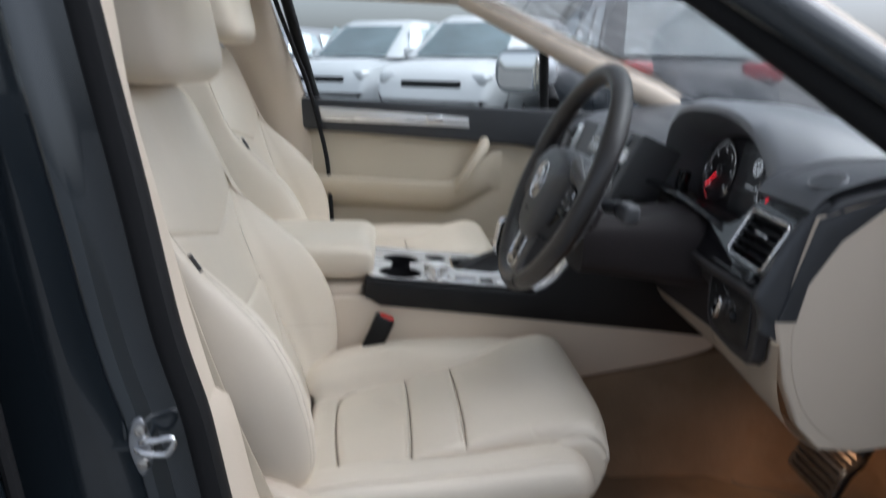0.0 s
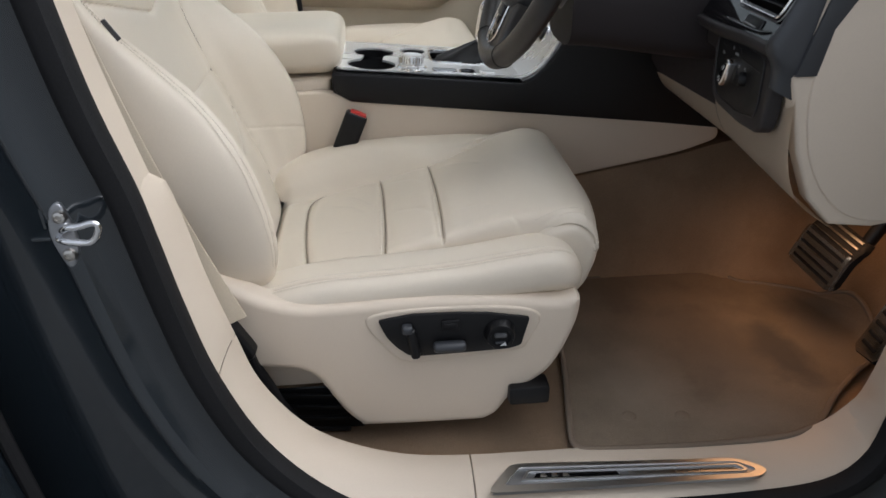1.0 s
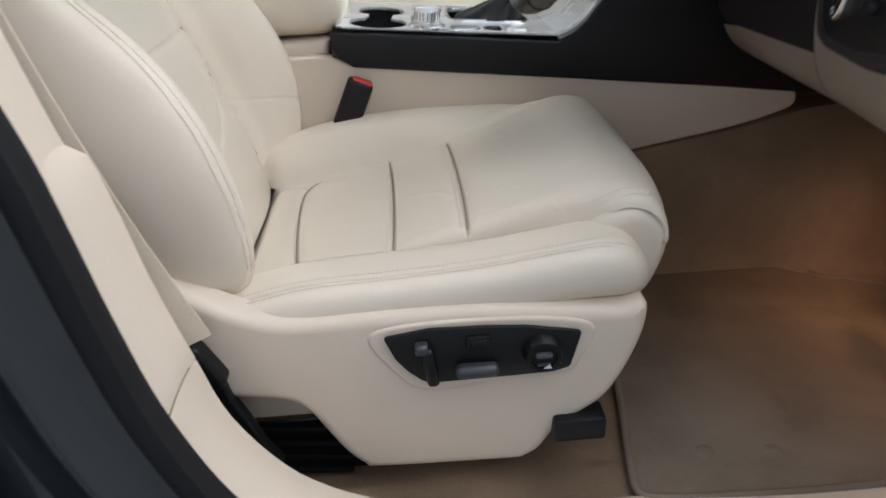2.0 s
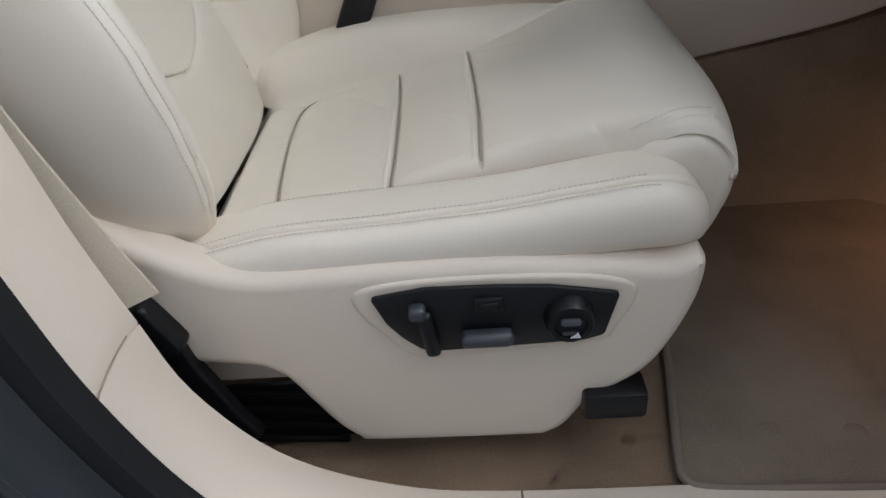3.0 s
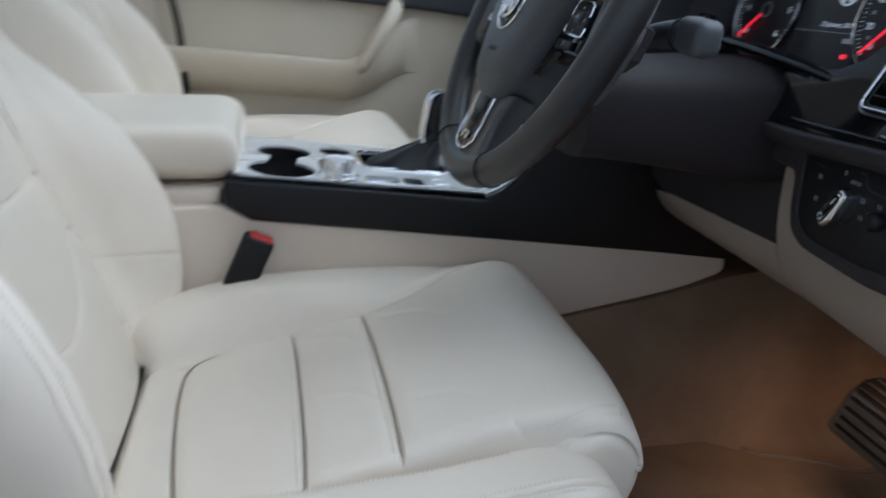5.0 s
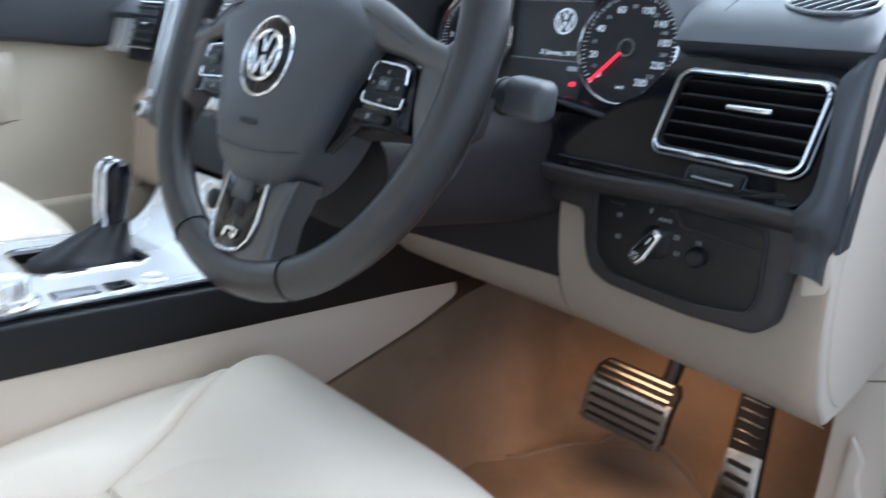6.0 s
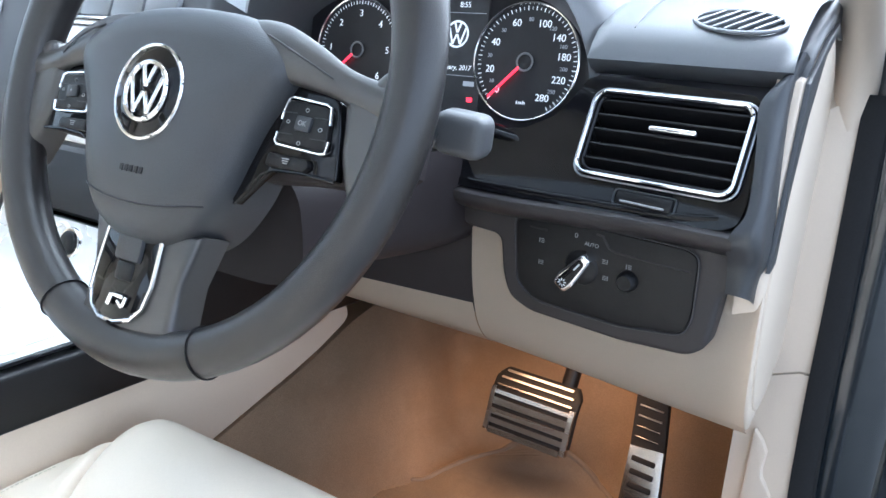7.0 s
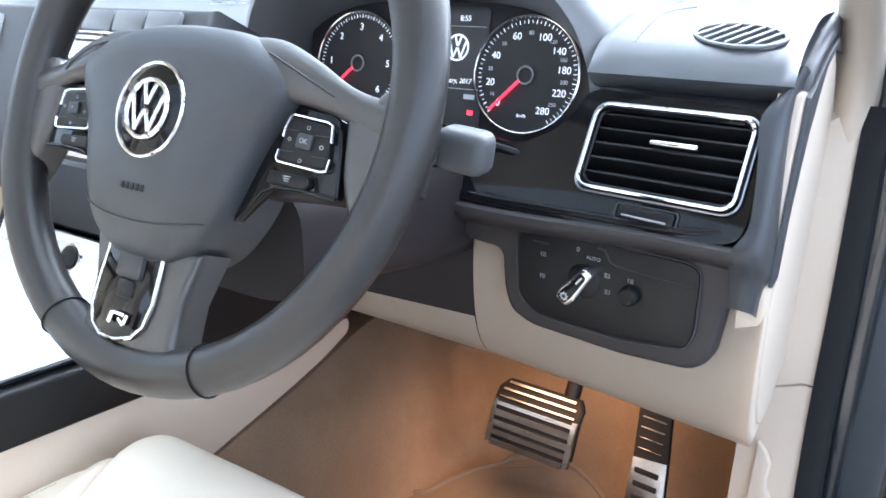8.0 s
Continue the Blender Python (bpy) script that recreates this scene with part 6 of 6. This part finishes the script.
part("climate_panel", prism(rrect(.112, .046, .010), .010, .002, SM @ Matrix.Translation((.016, -.096, -.004))), DASH, cs, "dark climate panel on the silver ramp")
knob = part("climate_knob", lathe([(.013, 0), (.013, .012), (.010, .014), (.0, .013)], 32, SM @ Matrix.Translation((.022, -.098, .006))), SOFT_BLACK, cs, "black climate knob")
part("knob_ring", lathe([(.0135, 0), (.018, .001), (.018, .008), (.0165, .010), (.0135, .010)], 36, SM @ Matrix.Translation((.022, -.098, .006))), CHROME, knob, "chrome ring")
for u, v in ((.050, -.086), (.050, -.106), (-.018, -.086), (-.018, -.106)):
    part("climate_button", rbox(.018, .012, .004, .0015, 2, SM @ Matrix.Translation((u, v, .0075))), SOFT_BLACK, cs)
bm = rbox(.016, .22, .085, .006, 3, pose(.672, 1.262, .632, 0, 20, 0))
single("decor_strip", bm, SATIN, "satin silver decor strip on the passenger side of the dashboard", "trim", kind="structure")
pv = thing("passenger_vent", "passenger side air vent with chrome frame", "vent")
QM = basis((.650, 1.115, .648), (0, -1, 0), (.4, 0, 1))
part("surround", prism(rrect(.115, .115, .012), .006, .002, QM @ Matrix.Translation((0, -.005, -.008))), SOFT_BLACK, pv)
part("opening", prism(rrect(.085, .070, .008), .004, .001, QM), SOFT_BLACK, pv)
part("chrome_frame", tube([QM @ V(-.048 + .096 * k / 8, -.040, .004) for k in range(9)], .003, 8), CHROME, pv)
part("chrome_frame", tube([QM @ V(-.048 + .096 * k / 8, .040, .004) for k in range(9)], .002, 8), CHROME, pv)
part("slider", rbox(.022, .006, .006, .002, 2, QM @ Matrix.Translation((.005, .0, .009))), CHROME, pv)
for j in range(5):
    part("slat", rbox(.084, .011, .0016, .0005, 1, QM @ Matrix.Translation((0, -.028 + .014 * j, .005)) @ pose(0, 0, 0, 60, 0, 0)), DASH, pv)
bm = rbox(.05, .66, .20, .03, 4, pose(.71, 1.02, .42, 0, 10, 0))
gb = thing("glove_box", "cream glove box below the passenger dashboard", "glove box")
part("lid", bm, PLASTIC_CREAM, gb)
part("handle", rbox(.012, .09, .02, .004, 2, Matrix.Translation((.672, .98, .50))), SATIN, gb)

# ---- left door, seen from inside ----
ld = thing("passenger_door", "closed passenger door with cream panel, dark upper band and silver strip", "car door")
DY = 1.325
bm = prism([(-.30, .02), (.86, .02), (.93, .30), (.93, .60), (.80, .66), (-.12, .70), (-.30, .70)], .04, .010, side_plane(DY + .04), 3)
part("door_panel", bm, DOOR_CREAM, ld, "cream vinyl door panel")
bm = prism([(-.30, .668), (.52, .612), (.62, .60), (.90, .62), (.93, .69), (.72, .715), (-.30, .755)], .035, .010, side_plane(DY + .012), 3)
part("upper_band", bm, DASH, ld, "dark upper band")
bm = prism([(-.068, .722), (.30, .700), (.374, .692), (.376, .664), (.30, .668), (-.062, .682)], .006, .002, side_plane(DY - .022), 2)
part("silver_strip", bm, SATIN, ld)
part("door_handle", rbox(.05, .016, .020, .006, 3, Matrix.Translation((.27, DY - .040, .690))), CHROME, ld, "chrome door opener")
rings = []
for i in range(44):
    x = -.28 + .76 * i / 43
    w = .047 * smooth(.48, .36, x) + .006
    up, fall = .105 * smooth(.30, .475, x), -.045 * (x + .28) / .76
    rings.append([V(x, DY + .01, .530 + fall + up), V(x, DY - w * .8, .536 + fall + up), V(x, DY - w - .004, .530 + fall + up), V(x, DY - w - .006, .512 + fall + up),
                  V(x, DY - w * .7, .470 + fall + up * .8), V(x, DY - w * .3, .445 + fall + up * .7), V(x, DY + .01, .435 + fall + up * .7)])
part("armrest", loft(rings), DOOR_CREAM, ld)
part("pull_handle", tube(curve_pts([(.330, DY - .02, .47), (.350, DY - .055, .50), (.385, DY - .060, .56), (.415, DY - .045, .605), (.425, DY - .01, .625)], 18), .017, 12), DOOR_CREAM, ld, "pale pull handle")
bm = prism([(-.25, .06), (.70, .06), (.78, .20), (.70, .31), (-.25, .33)], .03, .010, side_plane(DY + .005), 3)
part("door_pocket", bm, DOOR_CREAM, ld)
bm = prism([(-.30, .70), (.93, .62), (.93, .0), (-.30, .0)], .08, .01, side_plane(DY + .14), 2)
part("outer_skin", bm, PAINT, ld)
part("door_edge_seal", tube(curve_pts([(-.190, 1.287, 1.05), (-.176, 1.287, 1.0), (-.132, 1.287, .88), (-.097, 1.287, .784), (-.066, 1.287, .66), (-.046, 1.287, .555), (-.038, 1.287, .401), (-.034, 1.287, .20)], 30), .0065, 8), RUBBER, ld, "black rubber edge seal")
part("window_frame", join(tube([(.612, DY + .03, .71), (.600, DY + .02, .93)], .014, 10), tube([(-.075, DY + .02, .71), (-.16, DY - .03, 1.05)], .016, 10)), RUBBER, ld, "black window frame posts")
bm = prism([(-.08, .70), (.60, .68), (.58, .93), (.40, 1.07), (-.17, 1.09)], .004, 0, side_plane(DY + .045))
pane = part("window_pane", bm, GLASS, ld)
pane.visible_shadow = False
# mirror outside the left door
mi = thing("door_mirror", "silver door mirror outside the passenger window", "mirror")
MM = basis((.560, 1.50, .830), (.6, -.8, 0), (0, 0, 1))  # facing back and towards the driver
rings = []
for i in range(17):
    u = -.110 + .220 * i / 16
    e = max(.12, 1 - abs((i - 8) / 8.3) ** 5) ** .5
    rings.append([MM @ V(u, .072 * e * math.sin(a), .010 * e * math.cos(a) if math.cos(a) > 0 else .095 * e * math.cos(a)) for a in (2 * math.pi * k / 32 for k in range(32))])
part("housing", loft(rings), SILVER_SHELL, mi, "silver painted housing")
part("mirror_glass", prism(rrect(.178, .112, .030), .003, .001, MM @ Matrix.Translation((0, 0, .0095))), CHROME, mi, "mirror glass")
part("arm", tube([(.640, 1.37, .735), (.640, 1.44, .770)], .024, 10), RUBBER, mi)

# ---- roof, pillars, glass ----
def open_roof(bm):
    """Cuts the unseen roof opening, added to light the cabin from above."""
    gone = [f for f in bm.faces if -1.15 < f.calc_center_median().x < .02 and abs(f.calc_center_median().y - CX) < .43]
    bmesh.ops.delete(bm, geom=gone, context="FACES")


# unseen glass panel, added so that the seats get light from above
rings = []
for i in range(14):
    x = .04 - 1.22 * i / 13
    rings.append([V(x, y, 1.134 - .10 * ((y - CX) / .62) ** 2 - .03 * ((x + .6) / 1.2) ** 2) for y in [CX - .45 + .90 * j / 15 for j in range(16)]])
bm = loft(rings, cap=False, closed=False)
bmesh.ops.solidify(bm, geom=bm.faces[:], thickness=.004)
added_roof_glass = single("added_roof_glass", bm, GLASS, "unseen clear glass roof panel, added to let light in from above", "sunroof", kind="structure")
added_roof_glass.visible_shadow = False
rings = []
for i in range(24):
    x = .33 - 2.3 * i / 23
    rings.append([V(x, y, 1.132 - .10 * ((y - CX) / .62) ** 2 - .03 * ((x + .6) / 1.2) ** 2) for y in [CX - .60 + 1.20 * j / 23 for j in range(24)]])
bm = loft(rings, cap=False, closed=False)
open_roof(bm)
bmesh.ops.solidify(bm, geom=bm.faces[:], thickness=.014)
single("ceiling", bm, HEADLINER, "pale cloth headliner under the car roof", "headliner", kind="structure")


def pillar(name, pts, r, material, label, flat=.6, normal=(0, 1, 0)):
    single(name, tube(curve_pts(pts, 24), r, 14, flat=flat, normal=normal), material, label, "pillar", kind="structure")


pillar("pillar_trim", [(.30, 1.24, 1.06), (.46, 1.28, .985), (.68, 1.31, .88), (.92, 1.34, .770), (1.02, 1.35, .72)], .036, PLASTIC_CREAM, "cream windscreen pillar trim")
pillar("pillar_trim", [(.20, 0.04, 1.07), (.42, -.030, .985), (.60, -.055, .895), (.78, -.060, .79), (.90, -.065, .70), (.93, -.07, .60)], .036, PLASTIC_CREAM, "cream trim of the near windscreen pillar")
pillar("pillar_frame", [(.16, -.02, 1.09), (.40, -.112, .960), (.526, -.126, .884), (.642, -.132, .808), (.78, -.135, .72), (.92, -.13, .64)], .025, RUBBER, "black-sealed windscreen pillar at the open door")
pillar("pillar_frame", [(.22, -.05, 1.10), (.42, -.132, .968), (.526, -.145, .906), (.623, -.150, .851), (.80, -.155, .750), (1.0, -.155, .62)], .025, PAINT, "dark painted windscreen pillar")
pillar("pillar_trim", [(-.30, 1.27, 1.07), (-.235, 1.30, .86), (-.185, 1.33, .68), (-.150, 1.34, .10)], .085, PLASTIC_CREAM, "cream middle pillar trim beyond the passenger seat")
pillar("pillar_trim", [(-.27, 0.03, 1.08), (-.245, -.02, .97), (-.225, -.03, .80), (-.19, -.03, .60), (-.16, -.02, .40)], .04, PLASTIC_CREAM, "cream middle pillar trim")
pillar("roof_rail", [(.20, .02, 1.10), (-.4, .0, 1.115), (-1.4, .02, 1.09)], .04, PAINT, "dark painted roof rail")
pillar("roof_rail", [(.28, 1.25, 1.08), (-.4, 1.27, 1.10), (-1.4, 1.25, 1.08)], .04, PAINT, "dark painted roof rail")
# hinge pillar beyond the front edge of the opening
hp = thing("hinge_pillar", "dark painted hinge pillar with bolted door hinge", "car body")
part("post", rbox(.30, .10, 1.05, .02, 3, Matrix.Translation((1.06, -.125, .18))), PAINT, hp)
part("hinge", rbox(.05, .045, .06, .006, 2, Matrix.Translation((.955, -.175, .44))), PAINT, hp)
for dz in (-.018, .018):
    part("bolt", lathe([(.011, 0), (.011, .006), (.006, .009), (.0, .009)], 6, basis((.93, -.185, .44 + dz), (0, -1, 0), (0, 0, 1))), PAINT, hp)
part("wing", rbox(.34, .17, 1.02, .025, 4, Matrix.Translation((1.15, -.235, .17))), PAINT, hp, "dark painted edge of the front wing")
part("hinge_arm", rbox(.070, .022, .050, .006, 3, Matrix.Translation((.965, -.150, .375))), PAINT, hp)
part("bolt", lathe([(.011, 0), (.011, .005), (.007, .005), (.0065, .009), (.0, .009)], 12, basis((.928, -.128, .372), (0, -1, 0), (0, 0, 1))), PAINT, hp)
part("kick_panel", prism([(.885, .02), (1.0, .02), (1.0, .66), (.90, .66), (.888, .33)], .020, .006, side_plane(-.035), 3), PLASTIC_CREAM, hp, "cream kick panel")
FLM = basis((.841, -.039, .0), (-.010, -.046, .0), (.075, .004, 1))  # on the front pillar's trim, facing the seat
flap = [(.0, .272), (.010, .262), (.0165, .250), (.0155, .228), (.017, .218), (.030, .200), (.033, .190), (.031, .10), (.0, .085)]
part("kick_cover", prism(flap, .0075, .0015, FLM, 2), PLASTIC_CREAM, hp, "cream release flap")
rings = []
for i in range(24):
    x = .33 - 2.3 * i / 23
    rings.append([V(x, y, 1.138 - .10 * ((y - CX) / .62) ** 2 - .03 * ((x + .6) / 1.2) ** 2) for y in [CX - .60 + 1.20 * j / 23 for j in range(24)]])
bm = loft(rings, cap=False, closed=False)
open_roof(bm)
bmesh.ops.solidify(bm, geom=bm.faces[:], thickness=.006)
single("roof", bm, PAINT, "dark painted roof of the car", "car body", kind="structure")

# windscreen, bonnet, firewall, back of the cabin
rings = []
for i in range(12):
    t = i / 11
    rings.append([V(.30 + .88 * t - .10 * ((y - CX) / .6) ** 2, y, 1.09 - .36 * t) for y in [CX - .60 + 1.20 * j / 15 for j in range(16)]])
bm = loft(rings, cap=False, closed=False)
bmesh.ops.solidify(bm, geom=bm.faces[:], thickness=.004)
ws = single("windscreen", bm, GLASS, "clear windscreen glass", "windscreen", kind="structure")
ws.visible_shadow = False
rings = []
for i in range(16):
    x = 1.18 + 1.05 * i / 15
    rings.append([V(x, y, .70 - .10 * ((x - 1.18) / 1.0) ** 2 - .10 * ((y - CX) / .75) ** 2) for y in [CX - .82 + 1.64 * j / 23 for j in range(24)]])
bm = loft(rings, cap=False, closed=False)
bmesh.ops.solidify(bm, geom=bm.faces[:], thickness=.02)
single("bonnet", bm, PAINT, "dark painted bonnet", "car body", kind="structure")
single("firewall", rbox(.04, 1.40, .85, .01, 1, Matrix.Translation((1.23, CX, .30))), SOFT_BLACK, "black bulkhead behind the footwell", "car body", kind="structure")
single("nose", rbox(1.0, 1.6, .75, .10, 4, Matrix.Translation((1.76, CX, .20))), PAINT, "dark painted front end of the car", "car body", kind="structure")
single("rear_side", prism([(-1.9, -.1), (-.30, -.1), (-.30, .72), (-1.9, .74)], .10, .01, side_plane(1.46), 2), PAINT, "dark painted side of the car behind the passenger door", "car body", kind="structure")
single("rear_wall", rbox(.06, 1.40, .95, .02, 2, Matrix.Translation((-1.9, CX, .35))), HEADLINER, "pale wall closing the back of the cabin", "car body", kind="structure")
rb = thing("rear_bench", "cream leather rear bench behind the front seats", "bench")
part("cushion", rbox(.50, 1.25, .18, .05, 4, Matrix.Translation((-.95, CX, .22))), LEATHER, rb)
part("backrest", rbox(.16, 1.25, .58, .05, 4, pose(-1.28, CX, .55, 0, -18, 0)), LEATHER, rb)

# ---- parked cars and the edge of the lot ----
def parked_car(label, paint, at, turn, length=4.4, height=1.55, scale=1.0):
    c = thing("parked_car", label, "car", "parked cars")
    L, W = length, 1.82
    body = []
    for x, zt, w in ((-.5, .55, .70), (-.485, .72, .80), (-.44, .88, .86), (-.30, .95, .90), (-.18, 1.0, .91), (.0, 1.0, .91), (.2, 1.0, .91), (.36, .98, .90), (.45, .92, .86), (.49, .75, .80), (.5, .55, .72)):
        body.append([V(x * L, s * w * W / 1.82 * k, z) for s, k, z in ((-1, .90, .28), (-1, 1.0, .45), (-1, 1.0, zt - .18), (-1, .95, zt - .04), (-1, .55, zt + .02), (1, .55, zt + .02), (1, .95, zt - .04), (1, 1.0, zt - .18), (1, 1.0, .45), (1, .90, .28))])
    bm = loft(body)
    bmesh.ops.bevel(bm, geom=[e for e in bm.edges if e.calc_face_angle(0) > .5], offset=.03, segments=2, affect="EDGES")
    part("body", bm, paint, c)
    cab = []
    for z, x0, x1, w in ((.98, -.30 * L, .40 * L, .86), (1.15, -.235 * L, .385 * L, .82), (height - .12, -.13 * L, .33 * L, .72), (height - .02, -.08 * L, .28 * L, .64), (height, -.03 * L, .22 * L, .55)):
        cab.append([V(x0, -w * .86, z), V(x0 + .1, -w, z), V(x1 - .1, -w, z), V(x1, -w * .86, z), V(x1, w * .86, z), V(x1 - .1, w, z), V(x0 + .1, w, z), V(x0, w * .86, z)])
    part("cabin", loft(cab), paint, c)
    for s in (-1, 1):
        for a, b in ((-.215, .045), (.055, .20), (.21, .335)):
            bm = prism([(a * L, 1.02), (b * L, 1.02), ((b - .02 if b < .3 else b - .05) * L, height - .14), ((a + .06 if a < -.1 else a + .005) * L, height - .14)], .01, .002, side_plane(0))
            for v in bm.verts:
                t = (v.co.z - 1.02) / (height - 1.16)
                v.co.y = s * (.862 - .125 * t + .004) + (v.co.y * s * -1)
            part("window", bm, CAR_GLASS, c)
    for sgn, x0, x1 in ((-1, -.298 * L, -.135 * L), (1, .402 * L, .335 * L)):
        bm = bmesh.new()
        q = [bm.verts.new(p) for p in (V(x0 + sgn * .012, -.66, 1.01), V(x0 + sgn * .012, .66, 1.01), V(x1 + sgn * .012, .57, height - .12), V(x1 + sgn * .012, -.57, height - .12))]
        bm.faces.new(q)
        bmesh.ops.solidify(bm, geom=bm.faces[:], thickness=.012)
        part("screen_glass", bm, CAR_GLASS, c)
    for s in (-1, 1):
        for x in (-.32, .31):
            wm = basis((x * L, s * .80, .33), (1, 0, 0), (0, 0, s))
            wh = part("wheel", lathe([(.33, -.09), (.33, .07), (.30, .11), (.22, .11), (.21, .08), (.0, .08)], 28, wm), TYRE, c)
            part("rim", lathe([(.215, .085), (.20, .105), (.05, .085), (.04, .10), (.0, .10)], 24, wm), SATIN, wh)
        part("headlight", rbox(.20, .34, .15, .05, 3, pose(-.462 * L, s * .62, .70, 0, 0, s * 22)), LAMP_GLASS, c)
        part("tail_light", rbox(.14, .38, .17, .04, 3, pose(.470 * L, s * .63, .86, 0, 0, -s * 16)), TAIL_RED, c)
        part("mirror", rbox(.12, .20, .14, .04, 3, Matrix.Translation((-.19 * L, s * 1.0, 1.05))), paint, c)
    part("grille", rbox(.05, .85, .13, .02, 2, Matrix.Translation((-.492 * L, 0, .62))), SOFT_BLACK, c)
    part("lower_grille", rbox(.05, 1.1, .14, .02, 2, Matrix.Translation((-.486 * L, 0, .40))), SOFT_BLACK, c)
    part("plate_bar", rbox(.02, .50, .11, .005, 1, Matrix.Translation((.500 * L, 0, .72))), PRINT, c)
    part("price_card", rbox(.01, .34, .20, .003, 1, pose(-.245 * L, .30, 1.12, 0, 45, 0)), CONCRETE, c)
    c.matrix_world = pose(at[0], at[1], lot_z(at[1]), 0, 0, turn) @ Matrix.Scale(scale, 4)
    return c


def car_paint(name, col):
    return mat(name, col, .25, metal=.0, var=.04, scale=1, coat=.6)


SILVER, WHITE, NAVY, GREY = car_paint("silver_paint", (.76, .78, .80)), car_paint("white_paint", (.90, .91, .92)), car_paint("dark_blue_paint", (.035, .045, .055)), car_paint("grey_paint", (.30, .31, .33))
for label, paint, at, turn, length, height in (
        ("silver parked estate car facing the lot", SILVER, (.2, 12.6), 60, 4.5, 1.62),
        ("white parked hatchback beside a silver car", WHITE, (1.75, 10.4), 60, 4.4, 1.60),
        ("dark blue parked car seen from its tail", NAVY, (3.2, 8.2), 268, 4.4, 1.66),
        ("grey parked car at the end of the row", GREY, (-2.0, 14.4), 60, 4.4, 1.55),
        ("white parked van further down the lot", WHITE, (6.4, 14.5), 62, 4.8, 1.9),
        ("silver parked car in the far row", SILVER, (1.2, 19.5), 60, 4.4, 1.6),
        ("white parked car in the far row", WHITE, (4.6, 18.5), 60, 4.4, 1.65),
        ("white parked car behind the grey one", WHITE, (-2.6, 20.5), 60, 4.4, 1.6),
        ("silver parked van in the far row", SILVER, (9.2, 19.0), 60, 4.8, 1.95),
        ("dark blue parked car in the far row", NAVY, (-.8, 26.0), 60, 4.4, 1.6),
        ("white parked car at the end of the far row", WHITE, (7.5, 25.5), 60, 4.4, 1.7)):
    parked_car(label, paint, at, turn, length, height)


# the driver's door, standing wide open
od = thing("driver_door", "dark painted driver door standing wide open", "car door")
DM = pose(1.0, -.20, 0, 0, 0, -108)
part("door_skin", rbox(.95, .05, .95, .02, 3, DM @ Matrix.Translation((.50, .04, .26))), PAINT, od)
part("door_panel", rbox(.90, .05, .80, .02, 3, DM @ Matrix.Translation((.50, -.01, .24))), DOOR_CREAM, od, "cream inner door panel")
part("window_frame", tube([DM @ V(.03, .03, .72), DM @ V(.40, .02, 1.02), DM @ V(.95, .02, 1.06), DM @ V(.97, .03, .72)], .02, 8), RUBBER, od)
